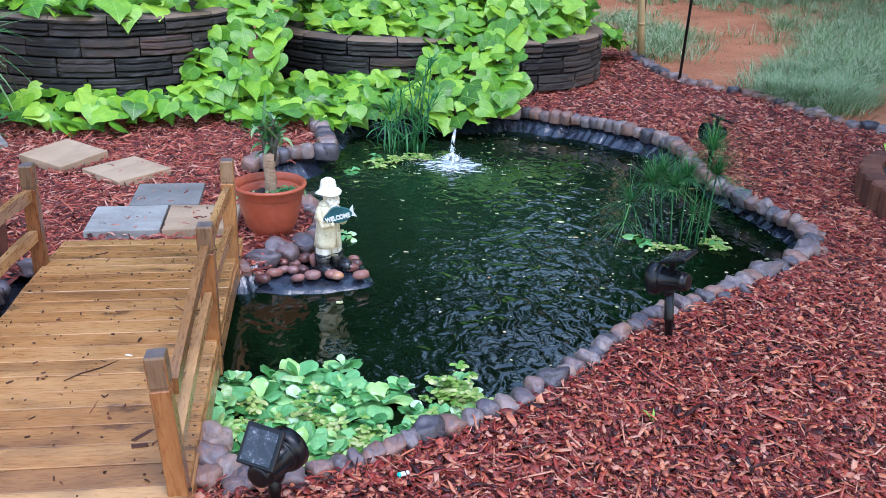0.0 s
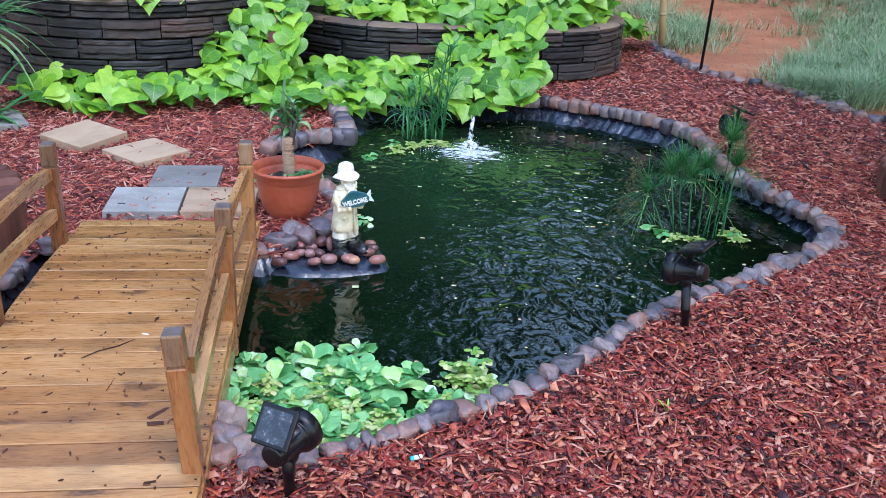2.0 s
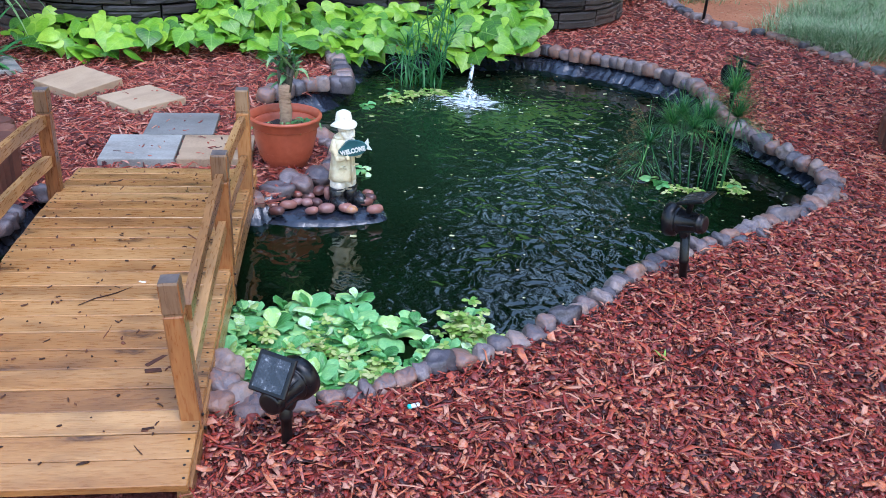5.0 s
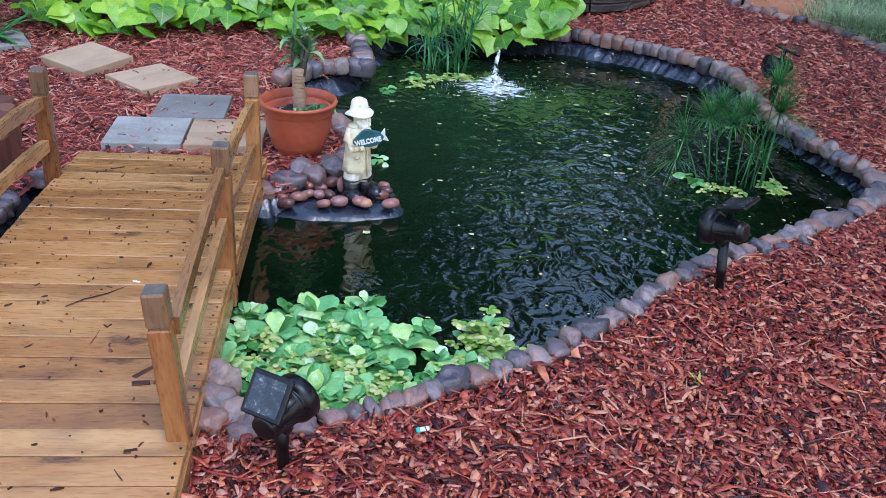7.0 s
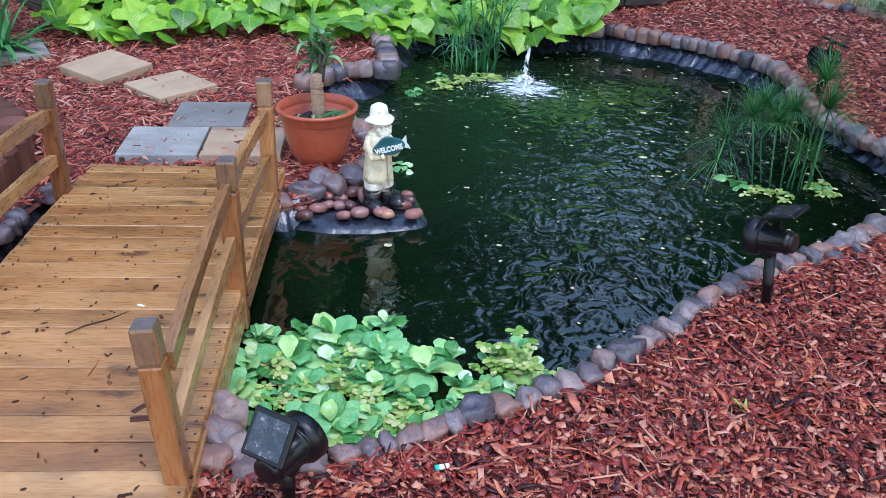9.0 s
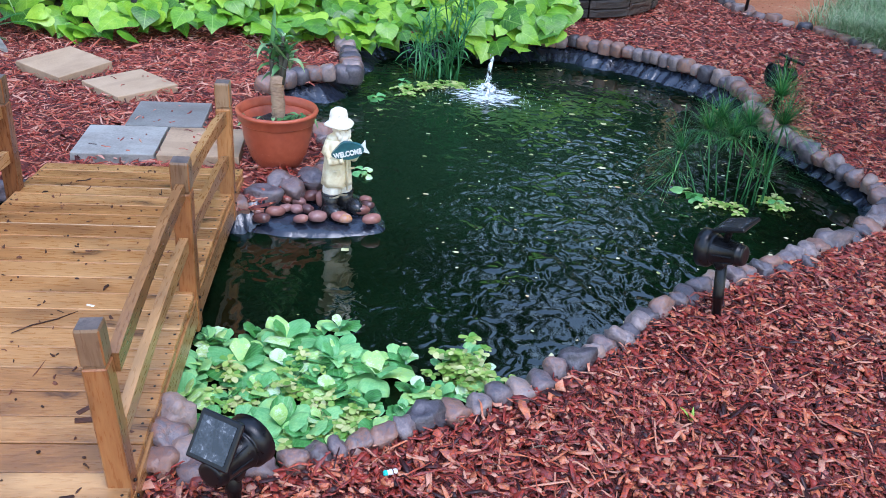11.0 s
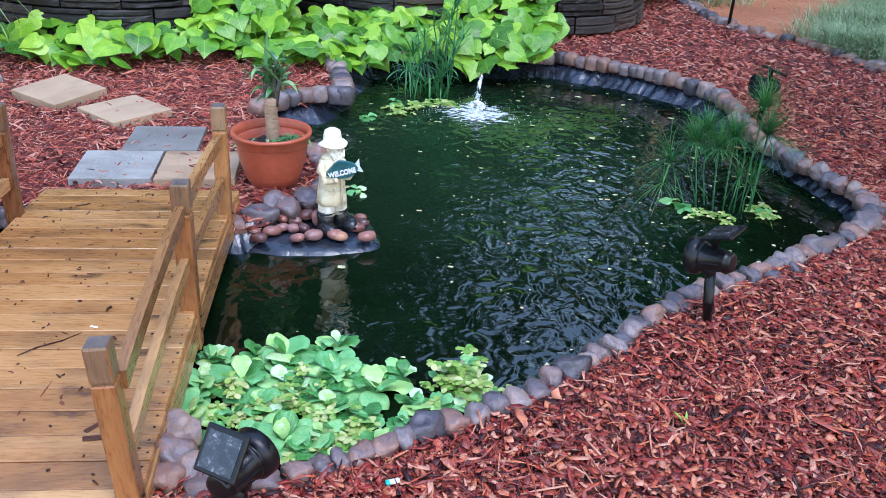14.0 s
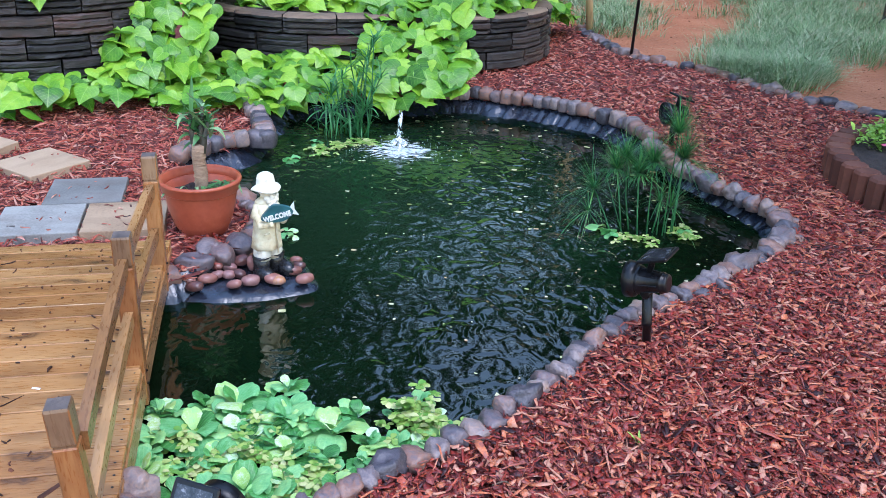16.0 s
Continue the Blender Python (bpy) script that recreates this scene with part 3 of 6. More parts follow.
def build_shelf():
    """The liner pulled over a low shelf by the bridge, where the pebbles lie."""
    rim = rounded([(-0.76, 3.33), (-0.65, 3.225), (-0.47, 3.235), (-0.31, 3.28), (-0.185, 3.345), (-0.18, 3.42), (-0.24, 3.56), (-0.40, 3.72), (-0.62, 3.5)], 2)
    cx, cy = -0.44, 3.42
    vs, fs, rings = [(cx, cy, WATER + 0.028)], [], 12
    n = len(rim)
    for r in range(1, rings + 1):
        s = r / rings
        for k, (x, y) in enumerate(rim):
            w = noise.noise(Vector((x * 9, y * 9, 2 + 0.1 * r))) * 0.014 + noise.noise(Vector((k * 0.9, r * 0.2, 6))) * 0.010
            q = 1 + (0.12 if r == rings else 0)
            vs.append((cx + (x - cx) * s * q, cy + (y - cy) * s * q, WATER + 0.028 - 0.034 * s ** 5 + w * s * (1.2 - 0.6 * s) - (0.03 if r == rings else 0)))
    for k in range(n):
        fs.append((0, 1 + k, 1 + (k + 1) % n))
        for r in range(rings - 1):
            a, b = 1 + r * n, 1 + (r + 1) * n
            fs.append((a + k, b + k, b + (k + 1) % n, a + (k + 1) % n))
    tagged(new("liner_shelf", raw("liner_shelf", vs, fs, M_LINER, True)), "black liner stretched over a low shelf at the water", "pond liner", kind="structure")


build_ground()
build_liner()
build_shelf()


# ---- stones round the pond and along the bed ----
def stone_meshes(seed, n, sx, sy, sz, material, rough=0.2, sub=3, square=0.7):
    rng = random.Random(seed)
    return [mesh_of("stone", blob(rng, sx * rng.uniform(0.9, 1.12), sy * rng.uniform(0.85, 1.15), sz * rng.uniform(0.85, 1.15), rough, sub, 0.0, square), material, True) for _ in range(n)]


def edging_stones():
    rng = random.Random(11)
    lumps = stone_meshes(21, 12, 0.042, 0.043, 0.040, M_STONE, 0.55, 3, 0.82)
    wide = stone_meshes(22, 8, 0.064, 0.042, 0.040, M_STONE, 0.60, 3, 0.80)
    cobbles = stone_meshes(23, 12, 0.040, 0.046, 0.044, M_STONE, 0.34, 3, 0.66)
    label = {0: "smooth rounded grey-brown stone set along the pond edge", 1: "long smooth purple-grey stone set along the pond edge", 2: "squarish cobble standing on edge above the pond liner"}

    def lay(kind, me, p, d, half, z, lean=0.2, wide_by=1.0, group="pond edging stones", text=""):
        s = half / (0.041, 0.063, 0.038)[kind]
        yaw = math.atan2(d.y, d.x) + rng.uniform(-lean, lean)
        ob = put("edging_stone", me, None, Matrix.LocRotScale(Vector((p.x, p.y, z)), Euler((rng.uniform(-0.15, 0.15), rng.uniform(-0.12, 0.12), yaw)), (s, wide_by * (0.3 + 0.7 * s), 0.3 + 0.7 * s)))
        tagged(ob, text or label[kind], "stone", group)

    pts = along(POND, 0.004, True)
    i = 0
    while i < len(pts):
        p, d = pts[i]
        hidden = (p.y > 5.62 and p.x < 0.28) or (p.x < -0.85 and 1.0 < p.y < 3.3 and p.x > -1.36) or (p.x < -0.46 and p.y < 2.3) or (-0.72 < p.x < -0.45 and 3.2 < p.y < 3.66) or (p.x < -0.55 and p.y > 4.2) or (p.x < -1.3 and rng.random() < 0.5)
        far, right = p.y > 5.0, p.x > 0.8 and p.y > 3.2
        kind = 2 if far else 1 if rng.random() < (0.34 if right else 0.12 if p.y > 2.45 else 0.0) else 0
        half = (0.030, 0.050, 0.033)[kind] * rng.uniform(0.78, 1.22) * (1.15 if right and not far else 1.0)
        if abs(p.x - 0.11) < 0.014 and p.y < 2.4:
            kind, half = 1, 0.043
        i += round(half / 0.004)
        if i >= len(pts):
            break
        p, d = pts[i]
        i += round(half / 0.004)
        if hidden:
            continue
        me = rng.choice((lumps, wide, cobbles)[kind])
        inn = Vector((-d.y, d.x, 0)) * ((-0.02 if far else 0.012) + rng.uniform(-0.01, 0.01))
        lay(kind, me, p + inn, d, half * 1.06, (0.030 if far else 0.012) + rng.uniform(-0.008, 0.008), 0.08 if far else 0.22)
        if right and not far and rng.random() < 0.3:
            lay(0, rng.choice(lumps), p - Vector((-d.y, d.x, 0)) * 0.034, d, 0.024, 0.012)
    # a pile of three beside the bridge, and the blocks behind the pebble shelf
    for x, y, z, half, kind, yaw in ((-0.425, 2.12, 0.04, 0.040, 0, 1.5), (-0.415, 2.055, 0.03, 0.042, 0, 1.5), (-0.395, 1.985, 0.012, 0.042, 0, 0.2), (-0.315, 1.985, 0.008, 0.046, 1, 0.2), (-0.685, 3.30, -0.01, 0.030, 2, 0.6), (-0.63, 3.38, 0.0, 0.058, 1, 0.45), (-0.55, 3.455, 0.005, 0.042, 0, 0.7), (-0.60, 3.50, 0.012, 0.046, 0, 0.5), (-0.495, 3.55, 0.01, 0.044, 0, 0.9), (-0.47, 3.64, 0.008, 0.040, 0, 1.2)):
        lay(kind, rng.choice((lumps, wide, cobbles)[kind]), Vector((x, y, 0)), Vector((math.cos(yaw), math.sin(yaw), 0)), half, z, 0.1, 1.15, text="large smooth purple-grey stone beside the wooden bridge")
    # two straight rows that meet in a corner behind the pot
    for line in ([(-0.99, 4.50), (-0.95, 4.60), (-0.87, 4.71), (-0.80, 4.755), (-0.64, 4.80)], [(-0.64, 4.80), (-0.83, 5.41), (-0.86, 5.50)]):
        for p, d in along(line, 0.074):
            lay(2, rng.choice(cobbles), p, d, 0.039 * rng.uniform(0.95, 1.1), 0.036 + rng.uniform(-0.005, 0.005), 0.06, 1.1, text="squarish brown cobble in a straight row by the liner")
    border = [(1.36, 8.3), (1.44, 7.85), (1.51, 7.46), (1.63, 7.23), (1.91, 6.99), (2.12, 6.82), (2.31, 6.42), (2.48, 6.15), (2.83, 5.79), (3.3, 5.5), (4.2, 5.3)]
    for p, d in along(border, 0.108):
        s = rng.uniform(1.05, 1.35)
        ob = put("border_stone", rng.choice(cobbles if rng.random() < 0.5 else lumps), None, Matrix.LocRotScale((p.x + rng.uniform(-0.02, 0.02), p.y + rng.uniform(-0.02, 0.02), 0.012 + rng.uniform(-0.012, 0.008)), Euler((rng.uniform(-0.2, 0.2), 0, math.atan2(d.y, d.x) + rng.uniform(-0.3, 0.3))), (s * 1.15, s, s * 0.85)))
        tagged(ob, "rounded grey stone bordering the mulch bed", "stone", "bed border stones")


def pebbles():
    rng = random.Random(31)
    ms = [mesh_of("pebble", blob(rng, 0.034 * rng.uniform(0.9, 1.25), 0.025, 0.019, 0.10, 3, 0.0, 0.92), M_PEBBLE, True) for _ in range(7)]
    spots = [(-0.60, 3.27), (-0.57, 3.335), (-0.635, 3.315), (-0.47, 3.30), (-0.52, 3.44), (-0.56, 3.42), (-0.47, 3.385), (-0.505, 3.375), (-0.545, 3.37), (-0.54, 3.49), (-0.48, 3.475), (-0.435, 3.44), (-0.42, 3.335), (-0.325, 3.345), (-0.29, 3.43), (-0.235, 3.365), (-0.275, 3.475), (-0.29, 3.52), (-0.345, 3.355), (-0.46, 3.53)]
    for k, (x, y) in enumerate(spots):
        s = rng.uniform(0.72, 1.05)
        up = k == 11
        ob = put("pebble", rng.choice(ms), None, Matrix.LocRotScale((x, y, WATER + (0.062 if up else 0.046 + (0.012 if k in (5, 9, 10) else 0))), Euler((rng.uniform(-0.25, 0.25), 1.2 if up else rng.uniform(-0.25, 0.25), rng.uniform(-0.6, 0.8))), (s, s, s)))
        tagged(ob, "polished red-brown pebble on the black liner", "pebble", "pebbles round the statue")


edging_stones()
pebbles()


# ---- wooden bridge ----
def build_bridge():
    """Local x runs along the bridge, y across it to its far side; the origin lies at the deck's pond-side edge by the first post."""
    turn = math.atan2(0.978, -0.2075)
    base = Matrix.Translation((-0.385, 1.82, 0)) @ Matrix.Rotation(turn, 4, "Z")
    bridge = thing("garden_bridge", base, "low wooden garden bridge, honey-stained, wet and strewn with bark", "bridge")
    rng = random.Random(3)
    length, width, x0 = 1.88, 0.685, -0.18
    arch = lambda x: 0.055 + 0.05 * (1 - ((x - 0.755) / 0.94) ** 2)
    # boards across the deck
    n = 23
    step = length / n
    screw = mesh_of("screw", lathe([(0.0034, 0.0), (0.0034, 0.0008), (0.0022, 0.0012)], 8), M_BLACK, True)
    for k in range(n):
        x = x0 + (k + 0.5) * step
        bm = box_bm(width + rng.uniform(-0.005, 0.005), step - 0.0022, 0.022, 0.0022)
        bmesh.ops.translate(bm, vec=(0, 0, rng.uniform(-0.0008, 0.0012)), verts=bm.verts)
        for f in bm.faces:
            if 0.3 < f.normal.z < 0.95 and abs(f.normal.x) < 0.3 and rng.random() < 0.3:
                f.material_index = 1
        slope = math.atan2(arch(x + 0.01) - arch(x - 0.01), 0.02)
        board = part("deck_board", bm, [M_DECK, M_WORN], bridge, "", False, Matrix.Translation((x, width / 2, arch(x) - 0.011)) @ Matrix.Rotation(-slope, 4, "Y") @ Matrix.Rotation(radians(90), 4, "Z"))
        for sx in (-width / 2 + 0.014, width / 2 - 0.014):
            for sy in (-step * 0.24, step * 0.24):
                put("screw", screw, board, Matrix.Translation((sx + rng.uniform(-0.003, 0.003), sy, 0.0112)))
    for side in (0, 1):
        y = 0.012 if side == 0 else width - 0.012
        # side beam under the boards
        bm = bmesh.new()
        prev = None
        for i in range(17):
            x = x0 + 0.02 + (length - 0.04) * i / 16
            zt = arch(x) - 0.024
            sec = [bm.verts.new((x, y + dy, z)) for dy, z in ((-0.017, zt - 0.075), (0.017, zt - 0.075), (0.017, zt), (-0.017, zt))]
            if prev:
                for a in range(4):
                    bm.faces.new((prev[a], prev[(a + 1) % 4], sec[(a + 1) % 4], sec[a]))
            else:
                bm.faces.new(sec[::-1])
            prev = sec
        bm.faces.new(prev)
        part("side_beam", bm, M_POST, bridge)
        # posts
        xs = (0.045, 0.76, 1.45) if side == 0 else (0.045, 0.73, 1.41)
        yp = 0.016 if side == 0 else width + 0.008
        for x in xs:
            w, top, low = 0.047, (0.472 if 0.3 < x < 1.2 else 0.444 if x < 0.3 else 0.458), -0.02
            bm = bmesh.new()
            prof = [(low, 1), (top - 0.089, 1), (top - 0.086, 0.84), (top - 0.080, 0.84), (top - 0.077, 1), (top - 0.006, 1), (top, 0.9)]
            rings = [[bm.verts.new((sx * w / 2 * k, sy * w / 2 * k, z)) for sx, sy in ((-1, -1), (1, -1), (1, 1), (-1, 1))] for z, k in prof]
            for a, b in zip(rings, rings[1:]):
                for i in range(4):
                    bm.faces.new((a[i], a[(i + 1) % 4], b[(i + 1) % 4], b[i]))
            bm.faces.new(rings[0][::-1])
            f = bm.faces.new(rings[-1])
            f.material_index = 1
            for f in bm.faces:
                if f.calc_center_median().z > top - 0.085 and f.material_index == 0:
                    f.material_index = 2
            bmesh.ops.bevel(bm, geom=[e for e in bm.edges if abs(e.verts[0].co.z - e.verts[1].co.z) > 0.05], offset=0.003, segments=1, affect="EDGES")
            post = put("post", mesh_of("post", bm, [M_UPRIGHT, M_ENDGRAIN, M_WEATHERED]), bridge, Matrix.Translation((x, yp, 0)) @ Matrix.Rotation(radians(-3.7 if side == 0 and x < 0.1 else 0), 4, "X"))
            # bolt heads on the outer face
            for bz in (0.035, 0.075):
                bm = lathe([(0.004, 0), (0.004, 0.003), (0.002, 0.005)], 8)
                part("bolt", bm, M_BLACK, post, "", True, Matrix.Translation((0, (-1 if side == 0 else 1) * w / 2, bz)) @ Matrix.Rotation(radians(90 if side == 0 else -90), 4, "X"))
        # two bowed rails between the posts, in two lengths each
        for drop, name in ((0.112, "upper_rail"), (0.262, "lower_rail")):
            for xa, xb in zip(xs, xs[1:]):
                bm = bmesh.new()
                prev = None
                for i in range(11):
                    x = xa + (xb - xa) * i / 10
                    x = min(max(x, xa + 0.024), xb - 0.024)
                    z = 0.472 - drop - 0.02 + 0.055 * (1 - ((x - 0.755) / 0.70) ** 2)
                    h = 0.021 + 0.002 * math.sin(i)
                    sec = [bm.verts.new((x, yp + dy, z + dz)) for dy, dz in ((-0.011, -h), (0.011, -h), (0.011, h), (-0.011, h))]
                    if prev:
                        for a in range(4):
                            bm.faces.new((prev[a], prev[(a + 1) % 4], sec[(a + 1) % 4], sec[a]))
                    else:
                        bm.faces.new(sec[::-1])
                    prev = sec
                bm.faces.new(prev)
                part(name, bm, M_POST, bridge)
    return bridge, base, arch


BRIDGE, BRIDGE_AT, DECK_Z = build_bridge()


def deck_litter():
    """Bark crumbs, twigs and needles on the boards."""
    g = np.random.default_rng(9)
    n = 210
    u, v = g.uniform(-0.12, 1.66, n), g.uniform(0.03, 0.66, n)
    xy = np.array([tuple((BRIDGE_AT @ Vector((a, b, 0)))[:2]) for a, b in zip(u, v)])
    z = np.array([DECK_Z(a) + 0.0015 for a in u])
    size = np.stack([0.004 + 0.018 * g.random(n) ** 2, g.uniform(0.003, 0.008, n), g.uniform(0.001, 0.004, n)], -1)
    size[:9, 0], size[:9, 1] = g.uniform(0.03, 0.09, 9), 0.0022
    size[9:13, 0], size[9:13, 1], size[9:13, 2] = g.uniform(0.02, 0.035, 4), g.uniform(0.006, 0.010, 4), 0.004
    tagged(chips("bark_litter", xy, z, g.uniform(0, 6.3, n), g.normal(0, 0.04, (n, 2)), size, M_CRUMB, g), "dark bark crumbs and needles scattered on the deck", "litter", kind="stuff")


deck_litter()


def slab_litter():
    g = np.random.default_rng(19)
    xy = np.concatenate([np.stack([g.uniform(-0.11, 0.11, n), g.uniform(-0.11, 0.11, n)], -1) + c for n, c in ((16, (-0.985, 3.735)), (8, (-1.29, 3.665)), (8, (-1.235, 4.0)), (5, (-1.57, 4.335)))])
    n = len(xy)
    size = np.stack([g.uniform(0.006, 0.045, n), g.uniform(0.003, 0.009, n), g.uniform(0.001, 0.004, n)], -1)
    tagged(chips("slab_litter", xy, np.full(n, 0.0395), g.uniform(0, 6.3, n), g.normal(0, 0.05, (n, 2)), size, M_STRAW, g), "dark bark crumbs and curled leaves on the paving slabs", "litter", kind="stuff")


slab_litter()


# ---- paving slabs ----
def paver(x, y, rz, material, label, z=0.0, tip=0):
    bm = box_bm(0.303, 0.303, 0.045, 0.004, (0, 0, 0.0125), 2)
    for v in bm.verts:
        v.co += Vector((noise.noise(v.co * 30 + Vector((x, y, 0))), noise.noise(v.co * 30 + Vector((y, x, 4))), 0)) * 0.003
    ob = new("stepping_stone", mesh_of("stepping_stone", bm, material))
    ob.matrix_world = Matrix.Translation((x, y, z)) @ Matrix.Rotation(radians(tip), 4, Vector((0.89, 0.45, 0))) @ Matrix.Rotation(radians(rz), 4, "Z")
    tagged(ob, label, "paving slab", "stepping stones")


paver(-1.965, 4.49, 66, M_PAVE_BUFF, "square buff concrete paving slab tipped up in the mulch", 0.018, 4.0)
paver(-1.57, 4.335, 57, M_PAVE_BUFF, "square sandy concrete paving slab lying in the mulch", 0.002)
paver(-1.235, 4.0, 13, M_PAVE_DARK, "square dark grey concrete paving slab", 0.002)
paver(-1.29, 3.665, 13.5, M_PAVE_GREY, "square pale grey paving slab at the end of the bridge", 0.004)
paver(-0.985, 3.735, 13.5, M_PAVE_BUFF, "square buff paving slab at the end of the bridge", 0.003)
paver(-2.56, 4.66, 40, M_PAVE_GREY, "square grey paving slab half under leaves", 0.002)


# ---- terracotta pot and its plant ----
def build_pot():
    pot = thing("flower_pot", pose(-0.675, 3.70, 0) @ Matrix.Diagonal((0.92, 0.92, 1.02, 1)), "large round terracotta plastic flower pot with a thick rim", "flower pot")
    body = lathe([(0.088, 0), (0.094, 0.004), (0.118, 0.05), (0.137, 0.11), (0.146, 0.165), (0.147, 0.185), (0.136, 0.185), (0.130, 0.16), (0.115, 0.145)], 48)
    part("body", body, M_TERRA, pot, "", True)
    rim = bmesh.new()
    prof = [(0.147, 0.174), (0.156, 0.175), (0.158, 0.178), (0.160, 0.203), (0.166, 0.206), (0.1675, 0.211), (0.165, 0.217), (0.158, 0.219), (0.150, 0.216), (0.144, 0.18)]
    n = 48
    rings = [[rim.verts.new((r * math.cos(2 * math.pi * i / n), r * math.sin(2 * math.pi * i / n), z)) for i in range(n)] for r, z in prof]
    for a, b in zip(rings, rings[1:] + rings[:1]):
        for i in range(n):
            rim.faces.new((a[i], a[(i + 1) % n], b[(i + 1) % n], b[i]))
    part("rim", rim, M_TERRA, pot, "", True)
    soil = bmesh.new()
    bmesh.ops.create_grid(soil, x_segments=20, y_segments=20, size=0.13)
    for v in list(soil.verts):
        if v.co.xy.length > 0.131:
            soil.verts.remove(v)
    for v in soil.verts:
        v.co.z = 0.158 + 0.012 * noise.noise(v.co * 25)
    part("soil", soil, M_SOIL, pot, "dark crumbly potting soil")
    # raised dots round the foot
    bm = bmesh.new(); bmesh.ops.create_icosphere(bm, subdivisions=1, radius=0.0032)
    bmesh.ops.scale(bm, vec=(0.5, 1.7, 0.8), verts=bm.verts)
    dot = mesh_of("raised_dot", bm, M_TERRA, True)
    for k in range(30):
        a = 2 * math.pi * k / 30
        put("raised_dot", dot, pot, Matrix.Translation((0.1165 * math.cos(a), 0.1165 * math.sin(a), 0.047)) @ Matrix.Rotation(a, 4, "Z"))
        put("raised_dot", dot, pot, Matrix.Translation((0.127 * math.cos(a + 0.12), 0.127 * math.sin(a + 0.12), 0.075)) @ Matrix.Rotation(a + 0.12, 4, "Z") @ Matrix.Scale(0.7, 4))


def strap_leaf(l, w, bend, fold=0.25, n=7):
    """A long pointed leaf from the origin along +y that bends down towards its tip."""
    vs, fs = [], []
    for i in range(n + 1):
        s = i / n
        y, z = l * s * (1 - 0.25 * bend * s), l * (0.55 * s - bend * s * s)
        h = w * (math.sin(math.pi * min(0.98, 0.12 + 0.88 * s)) ** 0.8) / 2
        vs += [(-h, y, z + fold * h), (0, y, z), (h, y, z + fold * h)]
    for i in range(n):
        a = 3 * i
        fs += [(a, a + 1, a + 4, a + 3), (a + 1, a + 2, a + 5, a + 4)]
    return vs, fs


def build_pot_plant():
    rng = random.Random(41)
    plant = thing("dracaena_plant", pose(-0.672, 3.70, 0.156), "cane plant with a cut tan trunk and strap leaves", "potted plant")
    bm = tube([(0, 0, 0), (0.002, 0, 0.04), (0.003, 0, 0.08), (-0.002, 0.0, 0.12), (-0.001, 0, 0.16), (0.0, 0.0, 0.19)], [0.027, 0.0245, 0.0255, 0.024, 0.0255, 0.024], 16)
    part("trunk", bm, M_TRUNK, plant, "stubby tan cut cane", True)
    for k in range(7):
        part("leaf_scar", tube([(0, 0, 0.02 + 0.024 * k), (0, 0, 0.024 + 0.024 * k)], [0.0257, 0.0250], 16), M_TRUNK, plant, "", True)
    tips = [((0.012, 0.01, 0.17), (0.016, 0.03, 0.33)), ((-0.016, 0.004, 0.15), (-0.03, 0.03, 0.30)), ((0.018, -0.004, 0.16), (0.040, 0.02, 0.29)), ((0.0, 0.012, 0.15), (-0.005, 0.05, 0.26))]
    ms = [raw("leaf", *strap_leaf(l, w, b), M_DRAC, True) for l, w, b in ((0.10, 0.022, 0.25), (0.085, 0.026, 0.6), (0.13, 0.018, 0.05), (0.09, 0.028, 0.9))]
    for p, q in tips:
        part("shoot", tube([p, ((p[0] + q[0]) / 2 - 0.004, (p[1] + q[1]) / 2 + 0.004, (p[2] + q[2]) / 2), q], [0.010, 0.009, 0.006], 8), M_DARKSTEM, plant, "", True)
        for k in range(15):
            z = q[2] - 0.085 * (k / 14)
            put("leaf", rng.choice(ms), plant, Matrix.LocRotScale((q[0], q[1], z), Euler((rng.uniform(-0.25, 0.75), rng.uniform(-0.3, 0.3), k * 2.4 + rng.uniform(-0.4, 0.4))), Vector((1, 1, 1)) * rng.uniform(0.5, 1.0)))
    # one long leaf lolls out to the side, and a dry upright blade
    put("leaf", ms[3], plant, Matrix.LocRotScale((-0.03, 0.03, 0.26), Euler((0.1, 0, 1.4)), (1.2, 1.3, 1.2)))
    put("leaf", ms[2], plant, Matrix.LocRotScale((-0.03, 0.03, 0.28), Euler((0.9, 0.2, 0.7)), (1.0, 1.1, 1.1)))
    # low trailing weeds in the soil
    weed = thing("trailing_weed", pose(-0.672, 3.70, 0.176), "small green trailing weed spilling over the pot rim", "weed")
    wm = [raw("leaf", *strap_leaf(0.055, 0.018, 0.7), M_DRAC, True), raw("leaf", *strap_leaf(0.085, 0.013, 0.9), M_DRAC, True)]
    for cx, cy in ((-0.085, -0.07), (0.05, -0.06), (0.08, -0.03), (0.095, 0.02), (0.03, -0.08)):
        for k in range(8):
            put("leaf", rng.choice(wm), weed, Matrix.LocRotScale((cx + rng.uniform(-0.025, 0.025), cy + rng.uniform(-0.02, 0.02), rng.uniform(0, 0.02)), Euler((rng.uniform(-0.2, 0.5), 0, rng.uniform(0, 6.3))), Vector((1, 1, 1)) * rng.uniform(0.7, 1.2)))


build_pot()
build_pot_plant()


